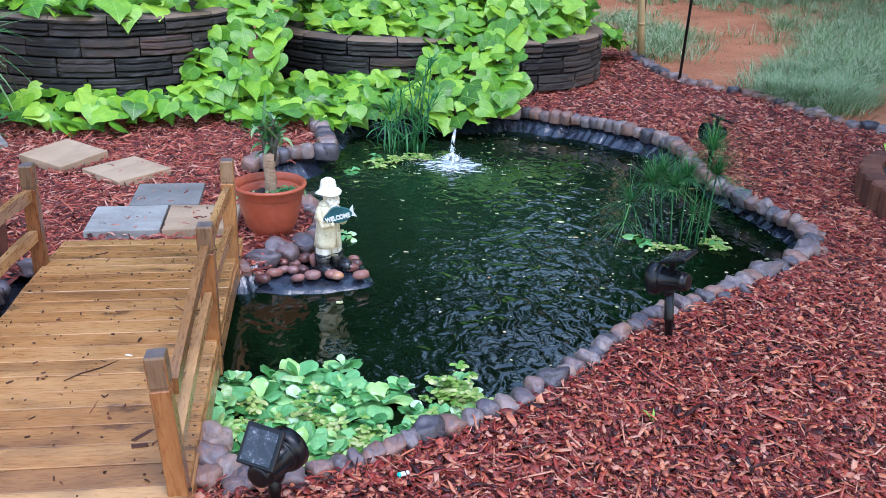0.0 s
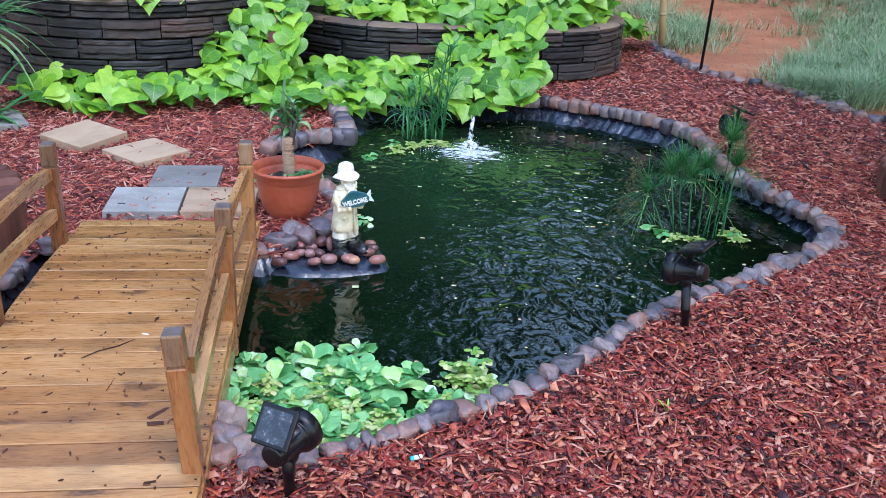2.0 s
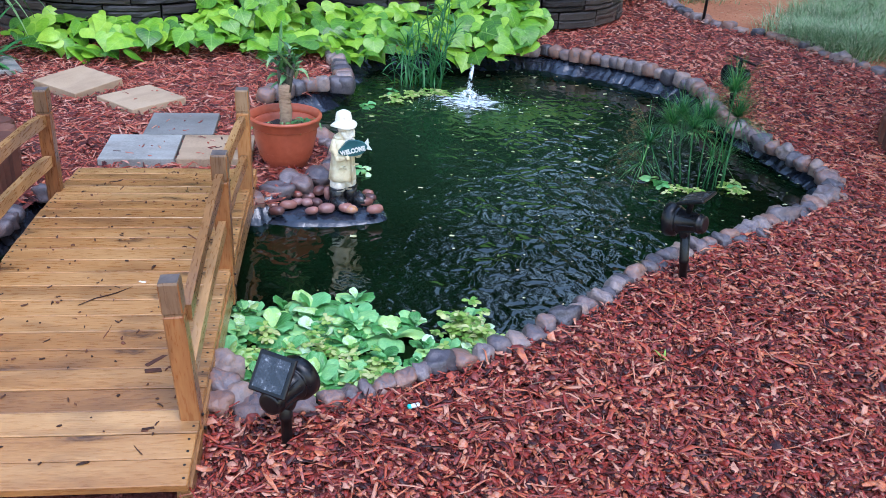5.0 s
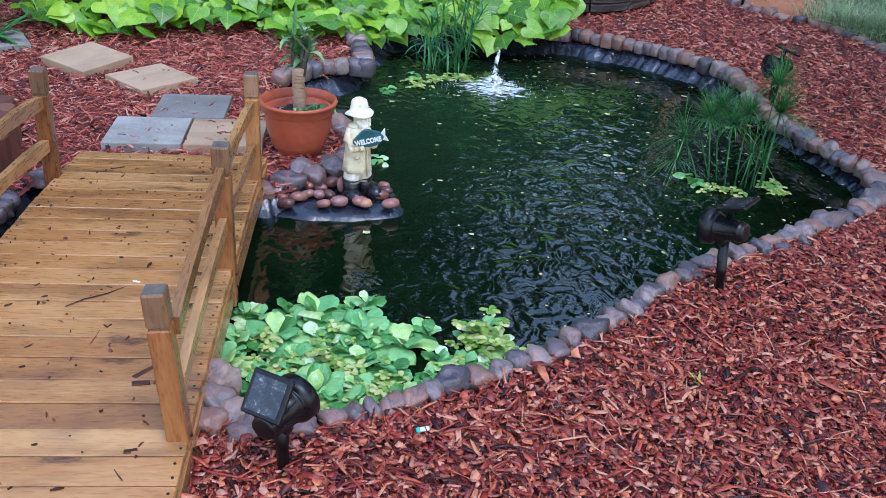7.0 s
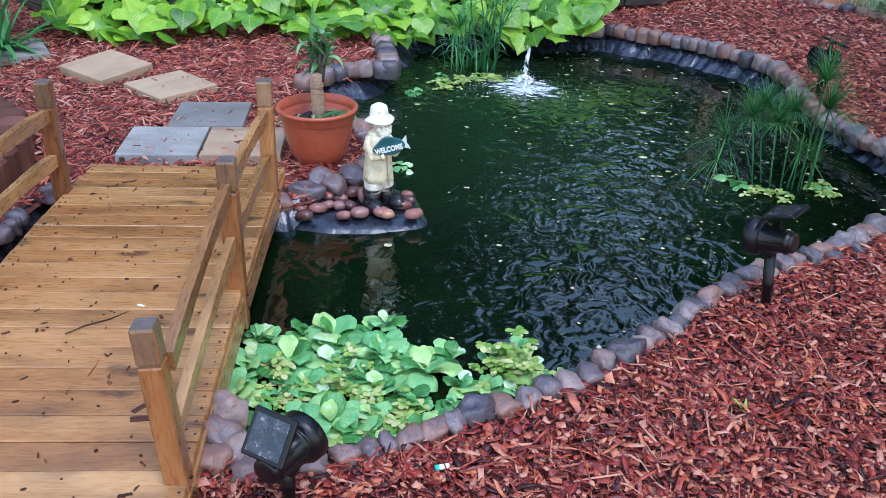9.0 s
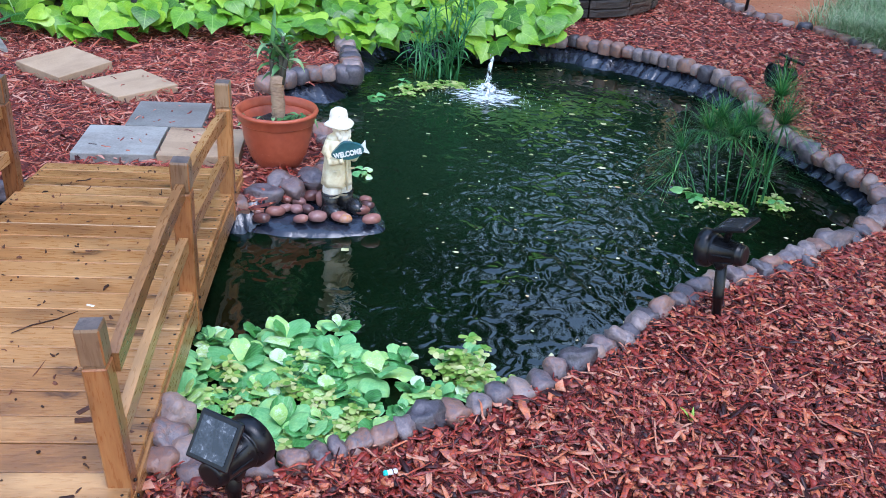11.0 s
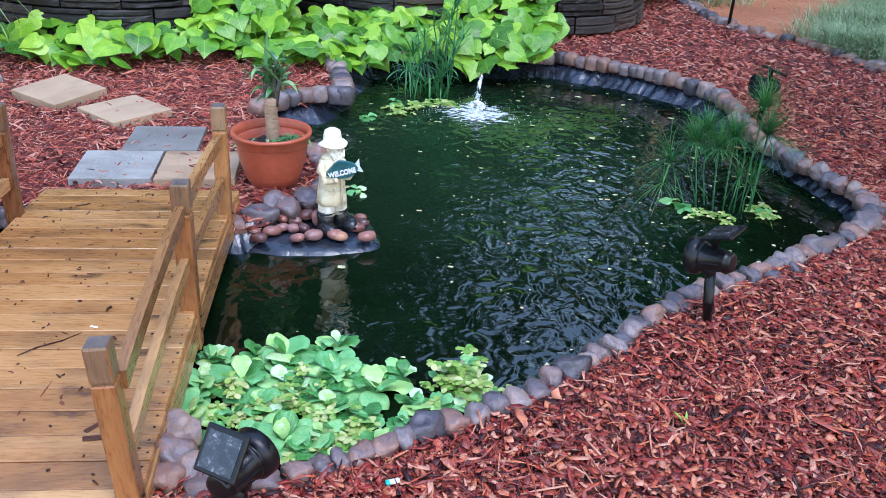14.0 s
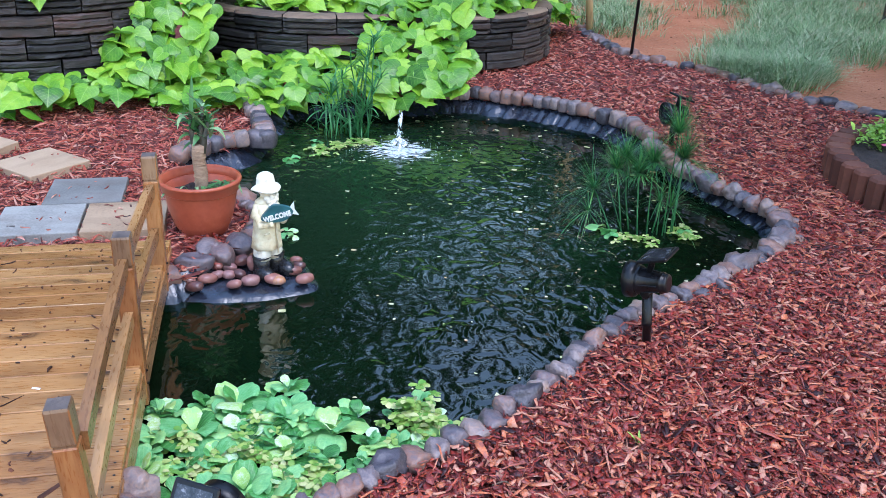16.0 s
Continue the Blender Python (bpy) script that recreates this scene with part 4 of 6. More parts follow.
# ---- statue ----
def build_statue():
    """A garden figure in a coat and brimmed hat holding a fish-shaped board, as one plain shape."""
    bm = bmesh.new()
    marks = []

    def done(material):
        marks.append((len(bm.faces), material))
    n = 28
    # coat, wider towards the hem, with folds
    prof = [(0.047, 0.099), (0.056, 0.102), (0.054, 0.12), (0.050, 0.16), (0.047, 0.20), (0.047, 0.235), (0.042, 0.262), (0.026, 0.280), (0.018, 0.288)]
    rings = []
    for r, z in prof:
        f = 0.07 * max(0, (0.2 - z) / 0.11)
        rings.append([bm.verts.new((1.0 * r * (1 + f * math.cos(7 * a)) * math.cos(a), 0.82 * r * (1 + f * math.cos(7 * a)) * math.sin(a), z)) for a in (2 * math.pi * i / n for i in range(n))])
    for a, b in zip(rings, rings[1:]):
        for i in range(n):
            bm.faces.new((a[i], a[(i + 1) % n], b[(i + 1) % n], b[i]))
    bm.faces.new(rings[0][::-1]); bm.faces.new(rings[-1])

    def ball(c, r, sub=2):
        q = bmesh.ops.create_icosphere(bm, subdivisions=sub, radius=1)["verts"]
        for v in q:
            v.co = Vector((v.co.x * r[0] + c[0], v.co.y * r[1] + c[1], v.co.z * r[2] + c[2]))
    done(4)
    ball((0.004, -0.006, 0.305), (0.026, 0.027, 0.030))
    ball((0.008, -0.022, 0.286), (0.022, 0.016, 0.024))
    for bx, bz, br in ((-0.008, 0.282, 0.012), (0.010, 0.272, 0.013), (0.024, 0.283, 0.011), (0.008, 0.262, 0.011), (-0.016, 0.292, 0.010), (0.026, 0.296, 0.009)):
        ball((bx, -0.030, bz), (br, br, br * 1.3), 1)
    ball((0.010, -0.036, 0.303), (0.006, 0.008, 0.006), 1)
    for bx, bz in ((-0.006, 0.262), (0.006, 0.254), (0.018, 0.262), (0.0, 0.272), (0.014, 0.272)):
        ball((bx, -0.034, bz), (0.007, 0.008, 0.014), 1)
    done(0)
    # collar flap and coat front seam
    ball((0, 0, 0.272), (0.040, 0.032, 0.012))
    tube([(0.012, -0.043, 0.24), (0.012, -0.045, 0.17), (0.012, -0.049, 0.09)], [0.004, 0.004, 0.004], 6, bm)
    # arms round the board
    tube([(-0.030, 0.004, 0.262), (-0.046, -0.004, 0.225), (-0.044, -0.036, 0.202), (-0.018, -0.066, 0.212)], [0.014, 0.017, 0.016, 0.012], 10, bm)
    tube([(0.030, 0.004, 0.262), (0.048, -0.004, 0.228), (0.048, -0.036, 0.208), (0.022, -0.064, 0.216)], [0.014, 0.017, 0.016, 0.012], 10, bm)
    # cuffs, pocket flaps and buttons
    tube([(-0.026, -0.062, 0.209), (-0.016, -0.070, 0.213)], [0.0145, 0.0135], 10, bm)
    tube([(0.030, -0.060, 0.213), (0.020, -0.068, 0.217)], [0.0145, 0.0135], 10, bm)
    for px in (-0.026, 0.034):
        ball((px, -0.040, 0.165), (0.014, 0.006, 0.005), 1)
    for bz in (0.125, 0.15, 0.175):
        ball((0.019, -0.043, bz), (0.0035, 0.003, 0.0035), 1)
    done(4)
    # trouser legs under the hem
    tube([(-0.022, 0, 0.112), (-0.022, 0, 0.080), (-0.024, 0, 0.058)], [0.030, 0.032, 0.030], 14, bm)
    tube([(0.024, 0, 0.112), (0.026, 0, 0.080), (0.029, 0, 0.058)], [0.028, 0.030, 0.028], 14, bm)
    # hat: crown and drooping brim
    hat = [(0.050, 0.312), (0.052, 0.316), (0.042, 0.325), (0.033, 0.330), (0.031, 0.350), (0.027, 0.366), (0.014, 0.374), (0.002, 0.375)]
    hr = [[bm.verts.new((r * math.cos(a) + 0.002, r * math.sin(a) - 0.002, z + (0.006 * math.cos(2 * a) - 0.006 * math.sin(a) if r > 0.04 else 0))) for a in (2 * math.pi * i / n for i in range(n))] for r, z in hat]
    for a, b in zip(hr, hr[1:]):
        for i in range(n):
            bm.faces.new((a[i], a[(i + 1) % n], b[(i + 1) % n], b[i]))
    bm.faces.new(hr[0][::-1]); bm.faces.new(hr[-1])
    done(0)
    # boots
    for x, a in ((-0.026, -0.35), (0.032, 0.55)):
        tube([(x, 0.002, 0.074), (x, 0.002, 0.03), (x, 0.002, 0.0)], [0.031, 0.029, 0.032], 14, bm)
        ball((x + 0.034 * math.sin(a), -0.034 * math.cos(a), 0.014), (0.032, 0.052, 0.030))
        ball((x, 0.0, 0.068), (0.034, 0.034, 0.009))
    done(1)
    # fish board, pale edge and tail, teal face, white letters
    tilt = Matrix.Translation((-0.004, -0.074, 0.245)) @ Matrix.Rotation(radians(-28), 4, "Z") @ Matrix.Rotation(radians(-13), 4, "Y")

    def plate(scale, y0, y1, tail):
        out = []
        for i in range(26):
            a = 2 * math.pi * i / 26
            x, z = 0.054 * math.cos(a), 0.026 * math.copysign(abs(math.sin(a)) ** 1.25, math.sin(a)) * (1 + 0.22 * math.cos(a)) + (0.010 * math.exp(-((a - 1.7) / 0.45) ** 2))
            out.append((x * scale, z * scale))
        fr = [bm.verts.new(tilt @ Vector((x, y0, z))) for x, z in out]
        bk = [bm.verts.new(tilt @ Vector((x, y1, z))) for x, z in out]
        bm.faces.new(fr); bm.faces.new(bk[::-1])
        for i in range(26):
            bm.faces.new((fr[i], bk[i], bk[(i + 1) % 26], fr[(i + 1) % 26]))
        if tail:
            t = [(0.046, 0.008), (0.066, 0.026), (0.062, 0.0), (0.070, -0.022), (0.046, -0.010)]
            fr = [bm.verts.new(tilt @ Vector((x, y0, z))) for x, z in t]
            bk = [bm.verts.new(tilt @ Vector((x, y1, z))) for x, z in t]
            bm.faces.new(fr); bm.faces.new(bk[::-1])
            for i in range(5):
                bm.faces.new((fr[i], bk[i], bk[(i + 1) % 5], fr[(i + 1) % 5]))
    plate(1.0, -0.004, 0.008, True)
    done(2)
    plate(1.03, -0.0085, 0.007, False)
    done(3)
    cu = bpy.data.curves.new("letters", "FONT")
    cu.body, cu.size, cu.align_x, cu.align_y, cu.extrude, cu.offset = "WELCOME", 0.0225, "CENTER", "CENTER", 0.0014, 0.0011
    tmp = bpy.data.objects.new("letters", cu)
    scene.collection.objects.link(tmp)
    me = tmp.to_mesh()
    m = tilt @ Matrix.Translation((-0.001, -0.0098, -0.005)) @ Matrix.Rotation(radians(90), 4, "X") @ Matrix.Diagonal((0.86, 1.1, 1, 1))
    vs = [bm.verts.new(m @ v.co) for v in me.vertices]
    for p in me.polygons:
        try:
            bm.faces.new([vs[i] for i in p.vertices])
        except ValueError:
            pass
    tmp.to_mesh_clear()
    bpy.data.objects.remove(tmp)
    bpy.data.curves.remove(cu)
    done(2)
    bm.faces.ensure_lookup_table()
    k = 0
    for end, material in marks:
        while k < end:
            bm.faces[k].material_index = material
            bm.faces[k].smooth = material in (0, 1, 4)
            k += 1
    ob = new("garden_statue", mesh_of("garden_statue", bm, [M_IVORY, M_BOOT, M_WHITE, M_TEAL, M_CREAM]))
    ob.matrix_world = Matrix.Translation((-0.375, 3.43, WATER + 0.036)) @ Matrix.Rotation(radians(44), 4, "Z") @ Matrix.Scale(1.01, 4)
    tagged(ob, "cream-painted fisherman garden statue holding a welcome fish board", "statue")


build_statue()


# ---- solar spotlights ----
def spotlight(x, y, yaw, lift, panel_tilt, head=0.17, label="", lean=0, panel_yaw=None, aside=0.0, up=0.084, back=0.012):
    """yaw: where the lamp points, in degrees from +x; panel_tilt: how far the panel tips back over the rear of the lamp."""
    sp = thing("solar_spotlight", pose(x, y, 0, 0, lean, 0), label or "black plastic solar spotlight on a stake in the mulch", "garden light", "solar spotlights")
    part("stake", lathe([(0.003, -0.12), (0.013, -0.04), (0.014, 0.075), (0.0165, 0.077), (0.0165, 0.09), (0.0155, 0.092), (0.0165, head - 0.025)], 14), M_BLACK, sp, "", True)
    hd = pose(0, 0, head, 0, 0, yaw) @ Matrix.Rotation(radians(-lift), 4, "Y") @ Matrix.Rotation(radians(90), 4, "Y")
    housing = lathe([(0.020, -0.066), (0.027, -0.065), (0.029, -0.061), (0.029, -0.052), (0.033, -0.050), (0.033, -0.045), (0.031, -0.042), (0.034, -0.01), (0.040, 0.018), (0.044, 0.020), (0.044, 0.025), (0.042, 0.027), (0.046, 0.029), (0.054, 0.037), (0.057, 0.062), (0.055, 0.063), (0.050, 0.050)], 28)
    body = part("lamp_housing", housing, M_BLACK, sp, "", True, hd)
    for k in range(8):
        a = 2 * math.pi * k / 8
        part("rib", box_bm(0.005, 0.003, 0.055, 0.001), M_BLACK, body, "", False, Matrix.Rotation(a, 4, "Z") @ Matrix.Translation((0.0352, 0, -0.012)) @ Matrix.Rotation(radians(7.5), 4, "Y"))
    part("lens", lathe([(0.053, 0.050), (0.050, 0.054), (0.01, 0.056)], 28), M_PANEL, body, "", True)
    part("pivot_knob", lathe([(0.013, -0.022), (0.016, -0.020), (0.016, 0.020), (0.013, 0.022)], 20), M_BLACK, sp, "", True, pose(0, 0, head - 0.036, 90, 0, 0) @ Matrix.Rotation(radians(yaw), 4, "Y"))
    arm = pose(0, 0, head, 0, 0, yaw if panel_yaw is None else panel_yaw)
    part("panel_arm", tube([(-0.005, 0, 0.03), (-back, aside * 0.6, up - 0.022), (-back - 0.002, aside, up - 0.006)], [0.011, 0.010, 0.012], 10), M_BLACK, sp, "", True, arm)
    pm = arm @ Matrix.Translation((-back, aside, up)) @ Matrix.Rotation(radians(-panel_tilt), 4, "Y")
    panel = part("solar_panel", box_bm(0.096, 0.100, 0.011, 0.003, (-0.018, 0, 0)), M_BLACK, sp, "", False, pm)
    part("solar_cell", box_bm(0.076, 0.080, 0.002, 0, (-0.018, 0, 0.0058)), M_PANEL, panel, "dusty dark solar cell")


spotlight(-0.192, 1.882, 70, 3, 54, 0.160, aside=0.008, up=0.074, back=0.024)
spotlight(0.887, 2.93, 146, -4, -16, 0.225, lean=-6)
spotlight(1.41, 5.02, 200, 0, 20, 0.19)
spotlight(-1.80, 2.95, 180, 0, -20, 0.15)


# ---- retaining wall of slate-look blocks ----
def block_mesh(seed, r, top=False, w=0.331, h=0.114, d=0.13):
    """A split-faced block bowed to the wall's radius r: two or three thin uneven layers on the outer face (-y), some broken across."""
    rng = random.Random(seed)
    cuts = sorted([-h / 2, h / 2] + ([rng.uniform(-0.010, 0.010)] if rng.random() < 0.4 else [rng.uniform(-0.026, -0.014), rng.uniform(0.010, 0.024)]))
    bm = bmesh.new()
    for z0, z1 in zip(cuts, cuts[1:]):
        cols = 10
        broken = rng.choice((-2.0, -2.0, rng.uniform(-0.3, 0.3)))
        push, jut = rng.uniform(-0.009, 0.010), rng.uniform(-0.008, 0.008)
        fr = []
        for c in range(cols + 1):
            x = -w / 2 + w * c / cols
            step = push + (jut if x / w > broken else 0)
            wob = 0.005 * noise.noise(Vector((x * 20, z0 * 40, seed)))
            wv = 0.0055 * noise.noise(Vector((x * 11, seed, 5)))
            e = 0.009
            side = 0.009 if c in (0, cols) else 0
            lead = 0.006 if top and z1 > h / 2 - 0.001 else 0
            ring = []
            for y, z in ((d / 2, z0), (-d / 2 + 0.020, z0 + (wv if z0 > -h / 2 + 0.001 else 0)), (-d / 2 - step - wob + side, z0 + e + wv), (-d / 2 - step + wob + side, z1 - e + wv - lead), (-d / 2 + 0.016 + 1.0 * lead, z1 + (wv if z1 < h / 2 - 0.001 else 0)), (d / 2, z1)):
                a = x / r
                q = r - (y + d / 2)
                ring.append(bm.verts.new((q * math.sin(a), r - q * math.cos(a) - d / 2, z)))
            fr.append(ring)
        for a, b in zip(fr, fr[1:]):
            for k in range(6):
                f = bm.faces.new((a[k], b[k], b[(k + 1) % 6], a[(k + 1) % 6]))
                if top and z1 > h / 2 - 0.001 and k in (3, 4):
                    f.material_index = 1
        bm.faces.new(fr[0]); bm.faces.new(fr[-1][::-1])
    bmesh.ops.recalc_face_normals(bm, faces=bm.faces[:])
    return mesh_of("block", bm, [M_BLOCK, M_CAP])


def wall_lobe(name, cx, cy, r, courses, a0, a1, z0=0.0, squash=1.0):
    """A bowed length of wall round (cx, cy), with joints staggered course by course; angles in degrees from +x."""
    wall = thing(name, pose(cx, cy, 0), "dry-stacked curved garden wall of dark slate-look blocks", "wall", kind="structure")
    rng = random.Random(int(cx * 100))
    plain = [block_mesh(100 + i, r) for i in range(8)]
    capped = [block_mesh(140 + i, r, True) for i in range(4)]
    step = math.degrees(0.342 / r)
    for c in range(courses):
        a = a0 + (step / 2 if c % 2 else 0) + rng.uniform(-2, 2)
        while a < a1:
            t = radians(a)
            rr = r - 0.065 - 0.004 * c
            m = Matrix.Translation((rr * math.cos(t), rr * math.sin(t) * squash, z0 + 0.06 + 0.12 * c)) @ Matrix.Rotation(t + radians(90) + rng.uniform(-0.01, 0.01), 4, "Z") @ Matrix.Rotation(rng.uniform(-0.006, 0.006), 4, "Y")
            put("block", rng.choice(capped if c == courses - 1 else plain), wall, m)
            a += step
    # packed soil behind the blocks
    n = 28
    h = z0 + 0.12 * courses - 0.012
    bm = bmesh.new()
    top = [bm.verts.new(((r - 0.10) * math.cos(2 * math.pi * k / n), (r - 0.10) * math.sin(2 * math.pi * k / n) * squash, h)) for k in range(n)]
    low = [bm.verts.new((v.co.x, v.co.y, 0)) for v in top]
    bm.faces.new(top)
    for k in range(n):
        bm.faces.new((low[k], low[(k + 1) % n], top[(k + 1) % n], top[k]))
    part("soil", bm, M_SOIL, wall, "dark planting soil")


wall_lobe("retaining_wall_1", -2.42, 6.28, 0.97, 5, 180, 350, 0.0)
wall_lobe("retaining_wall_2", -0.66, 7.08, 0.97, 3, 190, 350, 0.06)
wall_lobe("retaining_wall_3", 0.16, 7.32, 0.83, 3, 212, 390, 0.02)


# ---- sweet potato vine ----
def heart_leaf(seed):
    """A broad heart-shaped leaf, stalk joint at the origin, tip towards +y, its lobes drooping and its edge slightly wavy."""
    rng = random.Random(seed)
    out = [(0.0, 0.0), (0.12, -0.12), (0.27, -0.17), (0.42, -0.12), (0.51, 0.02), (0.53, 0.18), (0.48, 0.35), (0.38, 0.51), (0.25, 0.67), (0.11, 0.84), (0.0, 1.0)]
    n = len(out) - 1
    vs, fs = [], []
    ph, amp, droop = rng.uniform(0, 6), rng.uniform(0.012, 0.045), rng.uniform(0.10, 0.45)
    fold, sag, skew = rng.uniform(0.02, 0.28), rng.uniform(0.15, 0.55), rng.uniform(-0.1, 0.1)
    zz = lambda x, y: fold * abs(x) - sag * x * x - droop * max(0, y) ** 2 + amp * math.sin(8 * y + ph + 3 * x) * min(1, 3 * abs(x)) + skew * x
    for k in range(n + 1):
        vs.append((0, k / n, zz(0, k / n) - 0.012))
    for sgn in (-1, 1):
        base = len(vs)
        for f in (0.5, 1.0):
            for k, (x, y) in enumerate(out):
                yy = (1 - f) * (k / n) + f * y
                vs.append((sgn * x * f, yy, zz(sgn * x * f, yy)))
        for k in range(n):
            for a, b in ((0, base), (base, base + n + 1)):
                q = (a + k, b + k, b + k + 1, a + k + 1)
                fs.append(q if sgn < 0 else q[::-1])
    return raw("leaf", vs, fs, M_VINE, True)


HEARTS = [heart_leaf(200 + i) for i in range(10)]
EYEWARD = Vector((0.35, -0.94, 0)).normalized()


def vine(label, poly, height, n, size, seed, up=0.95, spread=0.05):
    """A mass of leaves over the ground plan poly, height(x, y) above the ground; the leaves lie like shingles, tips outwards and down."""
    rng = random.Random(seed)
    cx, cy = sum(p[0] for p in poly) / len(poly), min(p[1] for p in poly)
    plant = thing("sweet_potato_vine", pose(cx, cy, 0), label, "vine", "sweet potato vines")
    x0, x1, y0, y1 = min(p[0] for p in poly), max(p[0] for p in poly), min(p[1] for p in poly), max(p[1] for p in poly)
    done, tries, placed = 0, 0, []
    while done < n and tries < n * 60:
        tries += 1
        x, y = rng.uniform(x0, x1), rng.uniform(y0, y1)
        if not inside(poly, x, y):
            continue
        z = height(x, y) + rng.uniform(-spread, spread)
        if any((x - a) ** 2 + (y - b) ** 2 + (z - c) ** 2 < (0.40 * size) ** 2 for a, b, c in placed):
            if tries % 3:
                continue
        placed.append((x, y, z))
        e = 0.03
        g = Vector(((height(x + e, y) - height(x - e, y)) / (2 * e), (height(x, y + e) - height(x, y - e)) / (2 * e), 0))
        nrm = (Vector((0, 0, 1)) * up - g * 0.42 + EYEWARD * 0.22 + Vector((rng.gauss(0, 0.34), rng.gauss(0, 0.34), 0))).normalized()
        tip = (EYEWARD * 0.9 - Vector((0, 0, 0.35)) - g * 0.5 + Vector((rng.gauss(0, 1.0), rng.gauss(0, 0.6), rng.gauss(0, 0.2))))
        tip = (tip - nrm * tip.dot(nrm)).normalized()
        side = tip.cross(nrm)
        s = size * (0.5 + 0.75 * rng.random() ** 0.7)
        m = Matrix((side, tip, nrm)).transposed().to_4x4()
        m = Matrix.Translation(Vector((x - cx, y - cy, z)) - tip * 0.3 * s) @ m @ Matrix.Diagonal((s * rng.uniform(1.0, 1.28), s, s, 1))
        put("leaf", rng.choice(HEARTS), plant, m)
        done += 1
    # a few trailing stems under the leaves
    for k in range(min(10, n // 14)):
        a = rng.choice(placed)
        pts, q = [], Vector(a)
        for i in range(6):
            pts.append(q.copy() - Vector((cx, cy, 0.03)))
            go = Vector((rng.uniform(-0.05, 0.05), rng.uniform(-0.05, 0.05), 0))
            if inside(poly, q.x + 1.8 * go.x, q.y + 1.8 * go.y - 0.06):
                q += go
            q.z = max(0.02, height(q.x, q.y) - 0.03)
        part("stem", tube(pts, [0.004] * 6, 5), M_STEM, plant, "", True)


LIME = "lime-green sweet potato vine "
bump = lambda x, y, k=1.0: 0.05 * k * noise.noise(Vector((x * 3.1, y * 3.1, 0.5)))
vine(LIME + "spreading over the mulch", [(-2.70, 5.08), (-2.45, 4.93), (-2.15, 4.90), (-1.8, 4.98), (-1.45, 5.27), (-1.3, 5.55), (-1.9, 5.45), (-2.7, 5.32)], lambda x, y: 0.085 + 0.12 * max(0, y - 4.95) + bump(x, y), 105, 0.12, 1)
ramp_ab = lambda x, y: min(0.74, max(0.06, 0.12 + 0.62 * (y - 5.35) / 0.85)) + bump(x, y)
vine(LIME + "hanging down between two wall curves", [(-1.70, 5.42), (-1.18, 5.45), (-1.12, 6.0), (-1.12, 6.9), (-1.68, 6.9), (-1.72, 6.0)], ramp_ab, 265, 0.118, 2)
vine(LIME + "lying in front of the wall", [(-1.5, 5.30), (-1.15, 5.27), (-0.78, 5.26), (-0.58, 5.30), (-0.25, 5.60), (-0.15, 6.1), (-0.5, 6.25), (-1.4, 5.9)], lambda x, y: 0.09 + 0.10 * max(0, y - 5.3) + bump(x, y), 225, 0.118, 3)
ramp_bc = lambda x, y: min(0.62, max(0.04, 0.05 + 0.52 * (y - 5.45) / 1.15)) + bump(x, y)
vine(LIME + "pouring over the wall to the water", [(-0.25, 5.62), (-0.02, 5.44), (0.12, 5.46), (0.40, 5.78), (0.34, 6.5), (0.26, 7.1), (-0.22, 7.1), (-0.28, 6.2)], ramp_bc, 290, 0.118, 4)
vine(LIME + "filling the top of the raised bed", [(-1.1, 6.38), (-0.6, 6.32), (0.0, 6.55), (0.55, 6.62), (0.85, 7.05), (1.0, 7.7), (0.8, 8.4), (-0.5, 8.0), (-1.3, 7.2)], lambda x, y: 0.46 + 0.26 * max(0, y - 6.5) + bump(x, y), 298, 0.135, 5)
vine(LIME + "creeping over the wall top", [(-2.95, 5.52), (-2.45, 5.33), (-2.0, 5.38), (-1.65, 5.70), (-1.65, 6.6), (-2.9, 6.8)], lambda x, y: 0.655 + 0.3 * max(0, y - 5.6) + bump(x, y), 150, 0.14, 6)
vine(LIME + "at the end of the wall", [(0.90, 7.35), (1.12, 7.75), (1.30, 8.2), (1.05, 8.3)], lambda x, y: 0.16 + 0.35 * max(0, 1.25 - x) + bump(x, y), 40, 0.13, 7)


vine(LIME + "hanging over the end of the wall", [(-0.05, 6.58), (0.25, 6.56), (0.55, 6.66), (0.82, 6.98), (0.92, 7.4), (0.5, 7.7), (0.0, 7.2)], lambda x, y: 0.41 + 0.12 * max(0, y - 6.6) + bump(x, y), 150, 0.12, 8)
vine(LIME + "crowding the middle of the wall top", [(-1.4, 6.66), (-1.0, 6.36), (-0.66, 6.30), (-0.2, 6.40), (-0.1, 7.4), (-1.4, 7.5)], lambda x, y: 0.44 + 0.22 * max(0, y - 6.5) + bump(x, y), 150, 0.125, 9)


